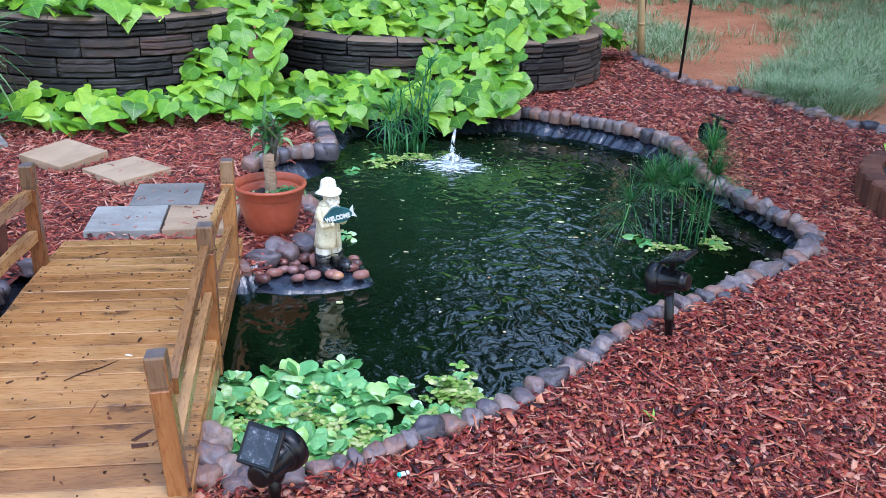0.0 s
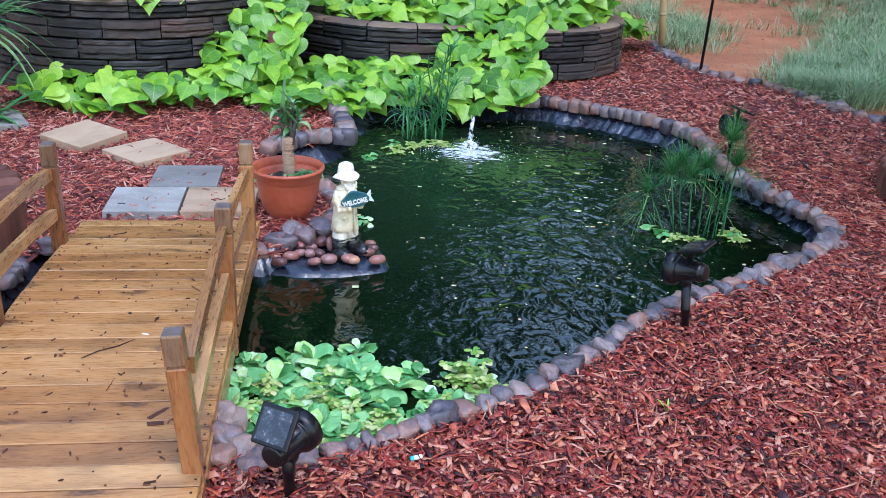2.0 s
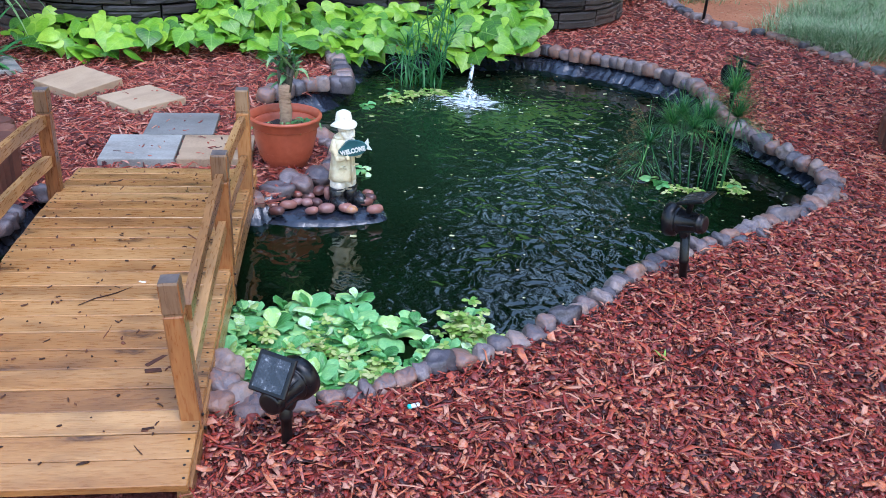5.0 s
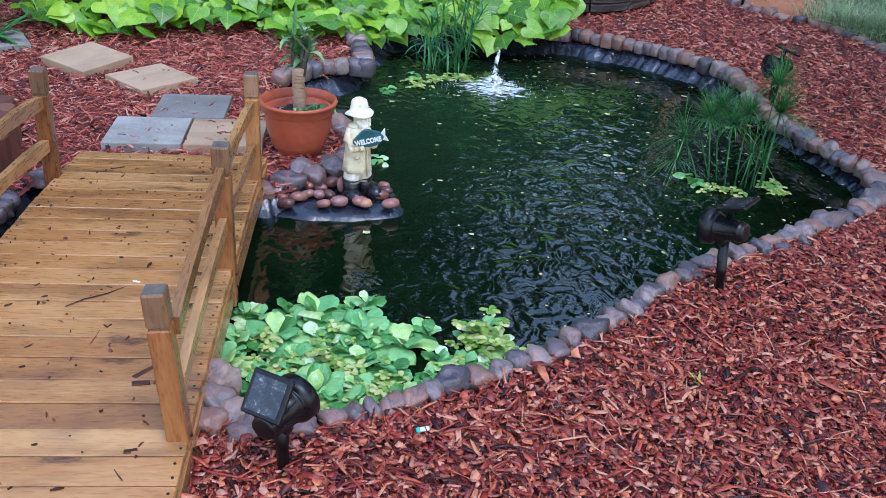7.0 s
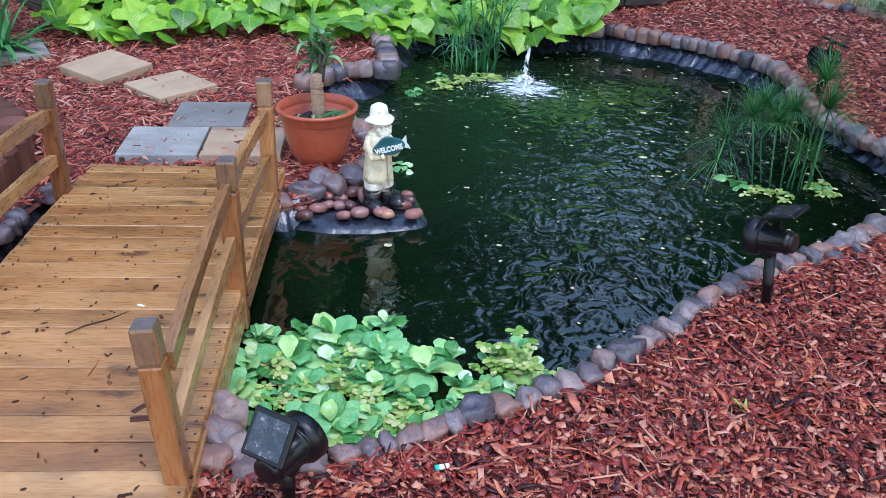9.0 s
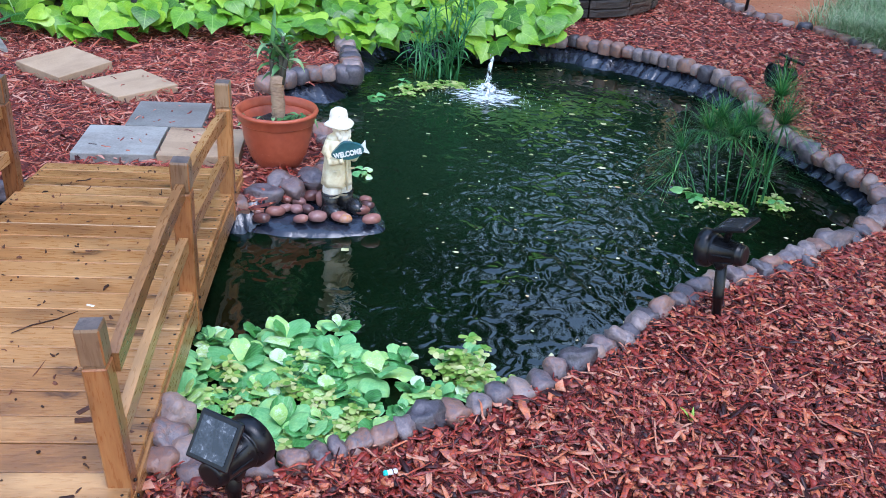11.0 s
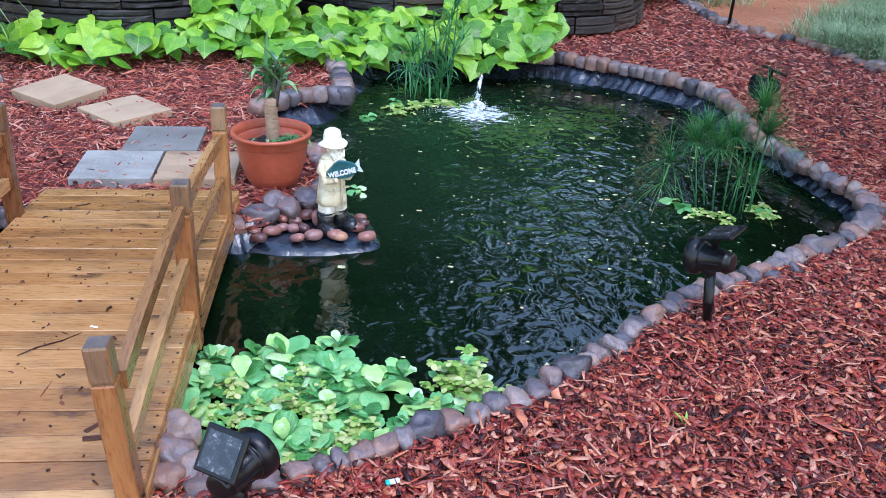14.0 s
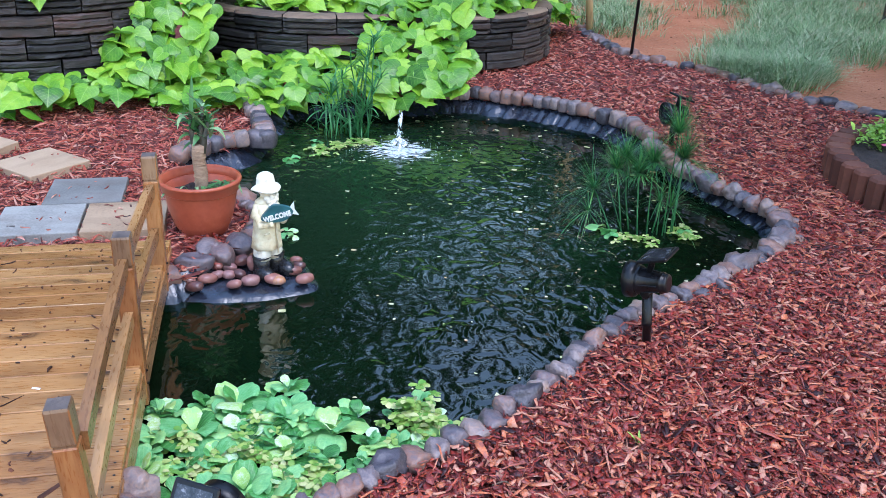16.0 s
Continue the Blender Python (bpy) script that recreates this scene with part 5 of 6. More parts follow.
# ---- reeds in the pond ----
def rays(head, n, l, rng, lean, droop=0.7, width=0.0017):
    """The mop of thin threads on a papyrus stem: they leave it upwards, spread and hang over, more to the side it leans to."""
    vs, fs = [], []
    h = Vector(head)
    for _ in range(n):
        a, e = rng.uniform(0, 2 * math.pi), 1.6 * rng.random() ** 0.55
        d = (Vector((math.cos(a) * math.sin(e), math.sin(a) * math.sin(e), math.cos(e))) + lean * rng.uniform(0.2, 1.0)).normalized()
        s = d.cross(Vector((0, 0.3, 1))).normalized()
        ll = l * rng.uniform(0.45, 1.15)
        sway = Vector((rng.gauss(0, 0.10), rng.gauss(0, 0.10), 0))
        dr = droop * rng.uniform(0.4, 1.3)
        o = len(vs)
        for i in range(6):
            t = i / 5
            flat = Vector((d.x, d.y, 0)) * 0.35 * dr * t * t
            p = h + (d * t + flat + sway * t * t - Vector((0, 0, dr * t * t * (0.35 + math.sin(e))))) * ll
            w = width * (1 - 0.75 * t)
            vs += [tuple(p - s * w), tuple(p + s * w)]
            if i:
                b = o + 2 * i
                fs.append((b - 2, b - 1, b + 1, b))
    return vs, fs


def build_papyrus():
    rng = random.Random(61)
    o = Vector((1.05, 4.0, WATER))
    plant = thing("papyrus_plant", pose(*o), "dark green papyrus with thread-like umbrella heads in the pond", "water plant")
    # foot of the stem, head, length and number of threads, droop, lean of the mop
    heads = [((1.00, 3.99), (0.97, 4.13, 0.17), 0.17, 260, 0.55, (-0.25, 0, 0.3)), ((1.06, 3.97), (1.06, 4.10, 0.165), 0.18, 280, 0.5, (0.1, 0, 0.4)), ((1.10, 3.99), (1.12, 4.12, 0.21), 0.17, 260, 0.55, (0.25, 0, 0.2)), ((1.04, 4.03), (1.02, 4.20, 0.20), 0.17, 220, 0.5, (-0.1, 0, 0.4)),
             ((1.16, 3.98), (1.22, 4.17, 0.325), 0.21, 210, 0.40, (0.1, 0, 0.35)), ((1.19, 3.98), (1.255, 4.17, 0.215), 0.22, 250, 0.55, (0.55, 0, 0.2)), ((0.97, 4.0), (0.885, 4.14, 0.075), 0.26, 90, 0.6, (-0.9, 0, 0.25)), ((0.95, 4.01), (0.86, 4.08, -0.005), 0.21, 55, 0.8, (-0.8, -0.2, 0.2)),
             ((1.18, 4.0), (1.21, 4.10, 0.02), 0.24, 70, 0.6, (0.9, -0.2, 0.2)), ((1.12, 4.02), (1.15, 4.06, 0.06), 0.14, 60, 0.7, (0.3, -0.2, 0.2))]
    for (bx, by), hd, l, n, droop, lean in heads:
        b, h = Vector((bx, by, WATER - 0.05)), Vector(hd)
        mid = (b + h) / 2 + Vector((rng.uniform(-0.012, 0.012), 0, 0.015))
        st = part("stem", tube([b - o, mid - o, h - o], [0.0034, 0.0030, 0.0024], 7), M_REED, plant, "", True)
        put("umbel", raw("umbel", *rays(h - o, int(n * 1.25), l * 0.95, rng, Vector(lean), droop * 0.6), M_REED), st)
    # bare stalks
    for (bx, by), hd in (((0.885, 4.14), (0.865, 4.15, 0.27)), ((1.14, 3.99), (1.16, 4.08, 0.20)), ((1.20, 3.99), (1.24, 4.1, 0.22)), ((1.02, 4.05), (0.94, 4.2, 0.12))):
        b, h = Vector((bx, by, WATER - 0.05)), Vector(hd)
        part("stem", tube([b - o, (b + h) / 2 - o, h - o], [0.0028, 0.0024, 0.0012], 6), M_REED, plant, "", True)


def build_cyperus():
    rng = random.Random(62)
    o = Vector((-0.26, 5.30, WATER))
    plant = thing("umbrella_sedge", pose(*o), "clump of umbrella sedge with narrow arching leaves in the water", "water plant")
    blades = [raw("leaf", *strap_leaf(l, w, b, 0.15), M_REED, True) for l, w, b in ((0.16, 0.011, 0.45), (0.13, 0.012, 0.7), (0.19, 0.010, 0.3))]
    tops = [(-0.165, 5.42, 0.43), (-0.20, 5.40, 0.33), (-0.29, 5.42, 0.28), (-0.37, 5.40, 0.17), (-0.26, 5.35, 0.17), (-0.12, 5.36, 0.24), (-0.43, 5.34, 0.06), (-0.33, 5.3, 0.12), (-0.19, 5.26, 0.10)]
    for tx, ty, tz in tops:
        for j in range(2):
            b = Vector((rng.uniform(-0.34, -0.18), rng.uniform(5.22, 5.34), WATER - 0.04))
            h = Vector((tx + j * rng.uniform(-0.05, 0.05), ty + j * rng.uniform(-0.05, 0.03), tz - j * 0.05))
            st = part("stem", tube([b - o, (b + h) / 2 - o + Vector((0.01, 0, 0)), h - o], [0.005, 0.0045, 0.003], 6), M_REED, plant, "", True)
            for k in range(10):
                put("leaf", rng.choice(blades), st, Matrix.LocRotScale(h - o - Vector((0, 0, rng.uniform(0, 0.02))), Euler((rng.uniform(-0.5, 0.7), 0, k * 0.65 + rng.uniform(-0.2, 0.2))), Vector((1, 1, 1)) * rng.uniform(0.6, 1.1)))
    # upright grass blades at the waterline
    for k in range(26):
        b = Vector((rng.uniform(-0.45, -0.15), rng.uniform(5.18, 5.30), WATER))
        put("blade", rng.choice(blades), plant, Matrix.LocRotScale(b - o, Euler((rng.uniform(0.5, 1.0), 0, rng.uniform(0, 6.3))), Vector((0.9, 1.2, 1.4)) * rng.uniform(0.6, 1.1)))


build_papyrus()
build_cyperus()


# ---- floating plants ----
def lettuce_leaf(seed):
    """A fan-shaped pleated leaf along +y: it rises from its foot, arches over and ends broad, rounded and faintly notched."""
    rng = random.Random(seed)
    rows, cols = 9, 17
    vs, fs = [], []
    ph, arch, cup, notch = rng.uniform(0, 6), rng.uniform(0.25, 0.55), rng.uniform(0.10, 0.26), rng.uniform(0.02, 0.09)
    for r in range(rows):
        s = r / (rows - 1)
        w = 0.07 + 0.42 * (s ** 0.8) * (1 - 0.22 * s ** 4)
        for c in range(cols):
            t = 2 * c / (cols - 1) - 1
            reach = s * (1 - 0.36 * s * t * t - notch * s ** 3 * math.exp(-(t / 0.16) ** 2)) + 0.012 * math.cos(9 * t + ph) * s ** 4
            x = w * math.sin(1.35 * t) / math.sin(1.35)
            z = 0.30 * s - arch * s * s + cup * t * t * s * (1 - 0.9 * s) + 0.011 * math.cos(math.pi * 7 * t) * s ** 0.8 * (1.1 - s) - 0.10 * max(0, abs(t) - 0.7) * s + 0.02 * math.sin(3 * t + ph) * s * s
            vs.append((x, reach, z))
    for r in range(rows - 1):
        for c in range(cols - 1):
            a = r * cols + c
            fs.append((a, a + 1, a + cols + 1, a + cols))
    return raw("leaf", vs, fs, M_LETTUCE, True)


FANS = [lettuce_leaf(300 + i) for i in range(8)]


def water_lettuce(x, y, r, seed, n=9, steep=0.0):
    rng = random.Random(seed)
    pl = thing("water_lettuce", pose(x, y, WATER, rng.uniform(-8, 8), rng.uniform(-8, 8), rng.uniform(0, 360)), "floating rosette of pale green ribbed water lettuce", "water plant", "water lettuce by the bridge")
    for k in range(n):
        ring = 0 if k < n * 0.55 else 1 if k < n * 0.85 else 2
        e = (0.22, 0.62, 1.0)[ring] + rng.uniform(-0.15, 0.2) + steep
        s = r * (1.05, 0.90, 0.62)[ring] * rng.uniform(0.85, 1.12)
        put("leaf", rng.choice(FANS), pl, Matrix.LocRotScale((0, 0, 0.010 + 0.010 * ring), Euler((e, rng.uniform(-0.12, 0.12), k * 2.4 + rng.uniform(-0.25, 0.25)), "XYZ"), (s * 1.05, s, s)))


def floating_plants():
    rng = random.Random(71)
    for k, (x, y, r) in enumerate([(-0.31, 2.60, 0.125), (-0.18, 2.69, 0.085), (-0.39, 2.46, 0.135), (-0.16, 2.53, 0.13), (-0.03, 2.49, 0.125), (-0.21, 2.24, 0.125), (-0.47, 2.28, 0.12), (-0.36, 2.20, 0.10), (-0.12, 2.28, 0.085), (0.03, 2.58, 0.075), (-0.50, 2.44, 0.09), (-0.30, 2.36, 0.095), (-0.43, 2.15, 0.085), (0.08, 2.45, 0.08), (-0.04, 2.37, 0.085), (-0.24, 2.46, 0.075), (-0.55, 2.36, 0.08), (-0.28, 2.12, 0.07), (-0.46, 2.55, 0.07), (0.06, 2.36, 0.055)]):
        water_lettuce(x, y, r * 0.72, 400 + k, 10 if r > 0.1 else 7, rng.uniform(-0.08, 0.15))
        water_lettuce(x + rng.uniform(-0.075, 0.075), y + rng.uniform(-0.06, 0.05), rng.uniform(0.040, 0.062), 480 + k, 6, rng.uniform(-0.1, 0.2))
    for k in range(20):
        water_lettuce(rng.uniform(-0.54, 0.03), rng.uniform(2.16, 2.60), rng.uniform(0.05, 0.075), 520 + k, 7, rng.uniform(0.0, 0.2))
    # round-leaved seedlings at the clump's end
    for k, (x, y) in enumerate([(0.235, 2.62), (0.15, 2.46), (0.265, 2.51), (0.20, 2.66), (0.13, 2.60), (0.22, 2.46)]):
        water_lettuce(x, y, rng.uniform(0.042, 0.055), 440 + k, 4, 0.25)
    # single floating rosettes further out
    for k, (x, y, r) in enumerate([(-0.52, 4.78, 0.055), (-0.44, 5.06, 0.06), (0.91, 4.03, 0.075), (0.96, 3.96, 0.055), (-0.38, 3.85, 0.045), (-0.35, 3.83, 0.035), (1.26, 4.02, 0.04)]):
        water_lettuce(x, y, r, 460 + k, 5, -0.6)

    def clump(label, spots, n, spread, size, hgt, seed):
        """Many tiny rosettes of spoon-shaped leaves, joined."""
        g = random.Random(seed)
        vs, fs = [], []
        for sx, sy in spots:
            for _ in range(n):
                at = Vector((sx + g.gauss(0, spread), sy + g.gauss(0, spread), WATER + 0.006 + abs(g.gauss(0, hgt))))
                turn, tip = g.uniform(0, 6.3), Vector((g.gauss(0, 0.25), g.gauss(-0.1, 0.25), 1)).normalized()
                for k in range(g.choice((4, 5, 6))):
                    a, s, rise = turn + 2.4 * k, size * g.uniform(0.6, 1.25), g.uniform(0.1, 0.8)
                    d, w = Vector((math.cos(a), math.sin(a), 0)), Vector((-math.sin(a), math.cos(a), 0))
                    o = len(vs)
                    for u, half in ((0.1, 0.12), (0.55, 0.42), (1.0, 0.50), (1.35, 0.25)):
                        p = at + d * u * s + tip * s * (rise * u - 0.35 * u * u)
                        vs += [tuple(p - w * half * s + tip * 0.10 * s), tuple(p), tuple(p + w * half * s + tip * 0.10 * s)]
                    for r in range(3):
                        b = o + 3 * r
                        fs += [(b, b + 1, b + 4, b + 3), (b + 1, b + 2, b + 5, b + 4)]
        tagged(new("floating_weed", raw("floating_weed", vs, fs, M_FLOATER, True)), label, "water plant", kind="stuff")
    clump("yellow-green floating weed between the water lettuce", [(-0.24, 2.47), (-0.11, 2.34), (-0.04, 2.31), (-0.39, 2.40), (-0.29, 2.40), (-0.2, 2.36), (-0.08, 2.26), (-0.14, 2.20), (-0.33, 2.30), (-0.02, 2.25)], 22, 0.030, 0.015, 0.022, 1)
    clump("small round-leaved yellow-green water plant", [(0.19, 2.59), (0.20, 2.51), (0.17, 2.54), (0.22, 2.55)], 20, 0.026, 0.017, 0.040, 2)
    clump("low light-green floating weed by the reeds", [(-0.42, 5.00), (-0.38, 4.90), (-0.34, 5.06), (-0.28, 5.12), (-0.22, 5.10), (-0.15, 5.12), (1.02, 3.94), (1.08, 3.93), (1.25, 4.03), (1.28, 3.99)], 9, 0.03, 0.018, 0.003, 3)
    # petals, seeds and leaf scraps adrift
    g = random.Random(5)
    vs, fs = [], []
    n = 0
    while n < 380:
        x, y = g.uniform(-0.8, 1.65), g.uniform(2.4, 5.8)
        if not inside(POND, x, y) or g.random() > 0.25 + 0.75 * max(0.0, min(1.0, 0.5 * x + 0.3 * (y - 3.0))) or (x < -0.1 and y < 3.3 and g.random() < 0.8):
            continue
        n += 1
        s = g.choice((0.004, 0.005, 0.006, 0.008, 0.012, 0.020 if g.random() < 0.35 else 0.006))
        a = g.uniform(0, 6.3)
        o = len(vs)
        k = g.choice((5, 6, 7))
        vs.append((x, y, WATER + 0.003))
        for i in range(k):
            t = a + 2 * math.pi * i / k
            r = s * g.uniform(0.5, 1.2)
            vs.append((x + r * math.cos(t), y + r * 0.8 * math.sin(t), WATER + 0.0025 + g.uniform(0, 0.002)))
        for i in range(k):
            fs.append((o, o + 1 + i, o + 1 + (i + 1) % k))
    tagged(new("floating_petals", raw("floating_petals", vs, fs, M_PETAL)), "pale petals and leaf scraps drifting on the pond", "floating litter", kind="stuff")


floating_plants()


# ---- waterfall ----
def white_water(name, centre, inner, outer, scale, stretch, cut):
    """Foam that thins out into clear gaps away from its centre."""
    m = bpy.data.materials.new(name)
    m.use_nodes = True
    n, link = m.node_tree.nodes, m.node_tree.links.new
    b = n["Principled BSDF"]
    b.inputs["Base Color"].default_value = (0.78, 0.83, 0.84, 1)
    b.inputs["Roughness"].default_value = 0.3
    tc, mp, no, rg = n.new("ShaderNodeTexCoord"), n.new("ShaderNodeMapping"), n.new("ShaderNodeTexNoise"), n.new("ShaderNodeMapRange")
    ds, fall, sub = n.new("ShaderNodeVectorMath"), n.new("ShaderNodeMapRange"), n.new("ShaderNodeMath")
    mp.inputs["Scale"].default_value = stretch
    no.inputs["Scale"].default_value, no.inputs["Detail"].default_value, no.inputs["Distortion"].default_value = scale, 6, 0.8
    ds.operation, ds.inputs[1].default_value = "DISTANCE", centre
    fall.inputs[1].default_value, fall.inputs[2].default_value, fall.inputs[3].default_value, fall.inputs[4].default_value = inner, outer, 0.22, -0.26
    sub.operation = "ADD"
    rg.inputs[1].default_value, rg.inputs[2].default_value = cut, cut + 0.13
    rg.inputs[4].default_value = 0.92
    link(tc.outputs["Object"], mp.inputs[0]); link(mp.outputs[0], no.inputs["Vector"]); link(tc.outputs["Object"], ds.inputs[0])
    link(ds.outputs["Value"], fall.inputs[0]); link(fall.outputs[0], sub.inputs[0]); link(no.outputs[0], sub.inputs[1])
    link(sub.outputs[0], rg.inputs[0]); link(rg.outputs[0], b.inputs["Alpha"])
    return m


def waterfall():
    rng = random.Random(81)
    fall = thing("waterfall", pose(0.0, 5.04, WATER), "small white jet of water falling into the pond", "waterfall")
    # the stream, in three uneven sheets one behind another
    stream = white_water("falling_water", (0, 0.1, 0.12), 0.02, 0.30, 40, (2.0, 1.0, 0.3), 0.70)
    for k in range(3):
        vs, fs = [], []
        for i in range(15):
            t = i / 14
            y, z = 0.20 - 0.19 * t ** 0.8 - 0.006 * k, 0.185 - 0.03 * t - 0.155 * t * t
            w = 0.007 + 0.010 * t + 0.002 * math.sin(7 * t + k)
            for c in range(7):
                u = 2 * c / 6 - 1
                vs.append((w * u + 0.004 * noise.noise(Vector((t * 4, k, u))), y - 0.008 * (1 - u * u) + 0.003 * noise.noise(Vector((t * 9, u * 3, k))), z))
        for i in range(14):
            for c in range(6):
                a = i * 7 + c
                fs.append((a, a + 1, a + 8, a + 7))
        put("jet", raw("jet", vs, fs, stream, True), fall)
    # the heap of foam where it strikes, and the broken rings round it
    heap = white_water("foam_heap", (0, 0, 0.02), 0.02, 0.12, 55, (1, 1, 1), 0.54)
    vs, fs, rings, n = [(0, 0, 0.075)], [], 16, 40
    for r in range(1, rings + 1):
        s = r / rings
        for k in range(n):
            a = 2 * math.pi * k / n
            q = 0.115 * s * (1 + 0.2 * noise.noise(Vector((2 * math.cos(a), 2 * math.sin(a), s))))
            x, y = 1.25 * q * math.cos(a), q * math.sin(a)
            z = 0.062 * math.exp(-(s / 0.42) ** 2) + (0.016 * noise.noise(Vector((x * 40, y * 40, 1))) + 0.010 * noise.noise(Vector((x * 90, y * 90, 5)))) * (1 - s) + 0.004
            vs.append((x, y, max(0.003, z)))
    for k in range(n):
        fs.append((0, 1 + k, 1 + (k + 1) % n))
        for r in range(rings - 1):
            a, b = 1 + r * n, 1 + (r + 1) * n
            fs.append((a + k, b + k, b + (k + 1) % n, a + (k + 1) % n))
    put("splash_foam", raw("splash_foam", vs, fs, heap, True), fall, None, "white foam on the water")
    lace = white_water("foam_lace", (0, -0.03, 0), 0.03, 0.34, 30, (0.7, 1.6, 1), 0.55)
    vs, fs, rings, n = [(0, -0.03, 0.006)], [], 10, 40
    for r in range(1, rings + 1):
        for k in range(n):
            a = 2 * math.pi * k / n
            q = 0.34 * r / rings
            vs.append((1.15 * q * math.cos(a), -0.03 + 0.72 * q * math.sin(a), 0.006 + 0.003 * math.sin(60 * q) * (1 - r / rings)))
    for k in range(n):
        fs.append((0, 1 + k, 1 + (k + 1) % n))
        for r in range(rings - 1):
            a, b = 1 + r * n, 1 + (r + 1) * n
            fs.append((a + k, b + k, b + (k + 1) % n, a + (k + 1) % n))
    put("foam_lace", raw("foam_lace", vs, fs, lace, True), fall, None, "thin broken white rings on the water")
    # droplets and bubbles
    vs, fs = [], []
    for k in range(420):
        a, r = rng.uniform(0, 6.3), abs(rng.gauss(0, 0.13))
        s = rng.uniform(0.0012, 0.0034)
        z = 0.004 + (rng.random() ** 2 * 0.11 * math.exp(-(r / 0.06) ** 2))
        cx, cy, o = r * 1.3 * math.cos(a), r * 0.85 * math.sin(a) - 0.02, len(vs)
        vs += [(cx + s, cy, z), (cx - s * 0.5, cy + s * 0.87, z), (cx - s * 0.5, cy - s * 0.87, z), (cx, cy, z + s), (cx, cy, z - s)]
        fs += [(o + i, o + (i + 1) % 3, o + 3) for i in range(3)] + [(o + (i + 1) % 3, o + i, o + 4) for i in range(3)]
    tagged(put("droplets", raw("droplets", vs, fs, M_FOAM, True), fall), kind="stuff")


waterfall()


# ---- raised planters with scalloped edging ----
def edger_mesh(h):
    bm = bmesh.new()
    n = 10
    prof = [(0.0, 1.0), (h - 0.012, 1.0), (h, 0.86)]
    rings = []
    for z, k in prof:
        rings.append([bm.verts.new((0.052 * k * math.copysign(abs(math.cos(2 * math.pi * i / n)) ** 0.8, math.cos(2 * math.pi * i / n)), 0.06 * k * math.sin(2 * math.pi * i / n), z)) for i in range(n)])
    for a, b in zip(rings, rings[1:]):
        for i in range(n):
            bm.faces.new((a[i], a[(i + 1) % n], b[(i + 1) % n], b[i]))
    bm.faces.new(rings[-1])
    return mesh_of("edging_block", bm, M_EDGER)


def planter(line, h, soil, label, closed=True):
    p = thing("planter_bed", pose(line[0][0], line[0][1], 0), label, "planter", "scalloped planter beds")
    me = edger_mesh(h)
    for q, d in along(line, 0.098, closed):
        put("edging_block", me, p, Matrix.Translation((q.x - line[0][0], q.y - line[0][1], 0)) @ Matrix.Rotation(math.atan2(d.y, d.x), 4, "Z"))
    bm = bmesh.new()
    cx, cy = sum(x for x, y in soil) / len(soil), sum(y for x, y in soil) / len(soil)
    rows = [[bm.verts.new((cx + (x - cx) * s - line[0][0], cy + (y - cy) * s - line[0][1], h - 0.035 + 0.03 * noise.noise(Vector((x * s * 7, y * s * 7, 2))) + 0.012 * noise.noise(Vector((x * s * 23, y * s * 23, 8))) + 0.03 * (1 - s))) for x, y in soil] for s in (0.02, 0.15, 0.3, 0.42, 0.54, 0.65, 0.75, 0.84, 0.92, 1.0)]
    for a, b in zip(rows, rows[1:]):
        for i in range(len(soil)):
            j = (i + 1) % len(soil)
            bm.faces.new((a[i], b[i], b[j], a[j]))
    bm.faces.new(rows[0])
    bmesh.ops.recalc_face_normals(bm, faces=bm.faces[:])
    if sum(f.normal.z for f in bm.faces) < 0:
        bmesh.ops.reverse_faces(bm, faces=bm.faces[:])
    part("soil", bm, M_SOIL, p, "dark moist planting soil")
    return p


ring = [(2.79 + 0.70 * math.cos(2 * math.pi * k / 40), 4.46 + 0.70 * math.sin(2 * math.pi * k / 40)) for k in range(40)]
planter(ring, 0.15, ring, "round planter edged with scalloped red concrete blocks")
left = [(-1.52, 2.2), (-1.56, 2.6), (-1.60, 2.95), (-1.66, 3.25), (-1.80, 3.50), (-2.05, 3.68), (-2.4, 3.72), (-2.75, 3.6), (-2.95, 3.2), (-2.9, 2.6), (-2.6, 2.1), (-2.0, 1.95)]
planter(left, 0.16, left, "planter beside the bridge edged with dark red scalloped blocks")


def bedding(x, y, z, seed, n, size, label, flowers=0):
    rng = random.Random(seed)
    pl = thing("bedding_plant", pose(x, y, z), label, "flowering plant", "bedding plants")
    ms = [raw("leaf", *strap_leaf(size, size * 0.42, b), M_VINE if seed % 2 else M_REED, True) for b in (0.4, 0.7)]
    for k in range(n):
        put("leaf", rng.choice(ms), pl, Matrix.LocRotScale((rng.gauss(0, 0.04), rng.gauss(0, 0.04), rng.uniform(0.0, 0.09)), Euler((rng.uniform(-0.1, 0.8), 0, rng.uniform(0, 6.3))), Vector((1, 1, 1)) * rng.uniform(0.7, 1.2)))
    for k in range(flowers):
        bm = bmesh.new()
        for i in range(5):
            a = 2 * math.pi * i / 5
            q = bmesh.ops.create_icosphere(bm, subdivisions=1, radius=0.011)["verts"]
            bmesh.ops.scale(bm, vec=(1.2, 1.0, 0.3), verts=q)
            bmesh.ops.translate(bm, vec=(0.012 * math.cos(a), 0.012 * math.sin(a), 0), verts=q)
        part("flower", bm, M_PINK, pl, "pink flower", True, Matrix.Translation((rng.gauss(0, 0.04), rng.gauss(-0.05, 0.02), 0.04)))


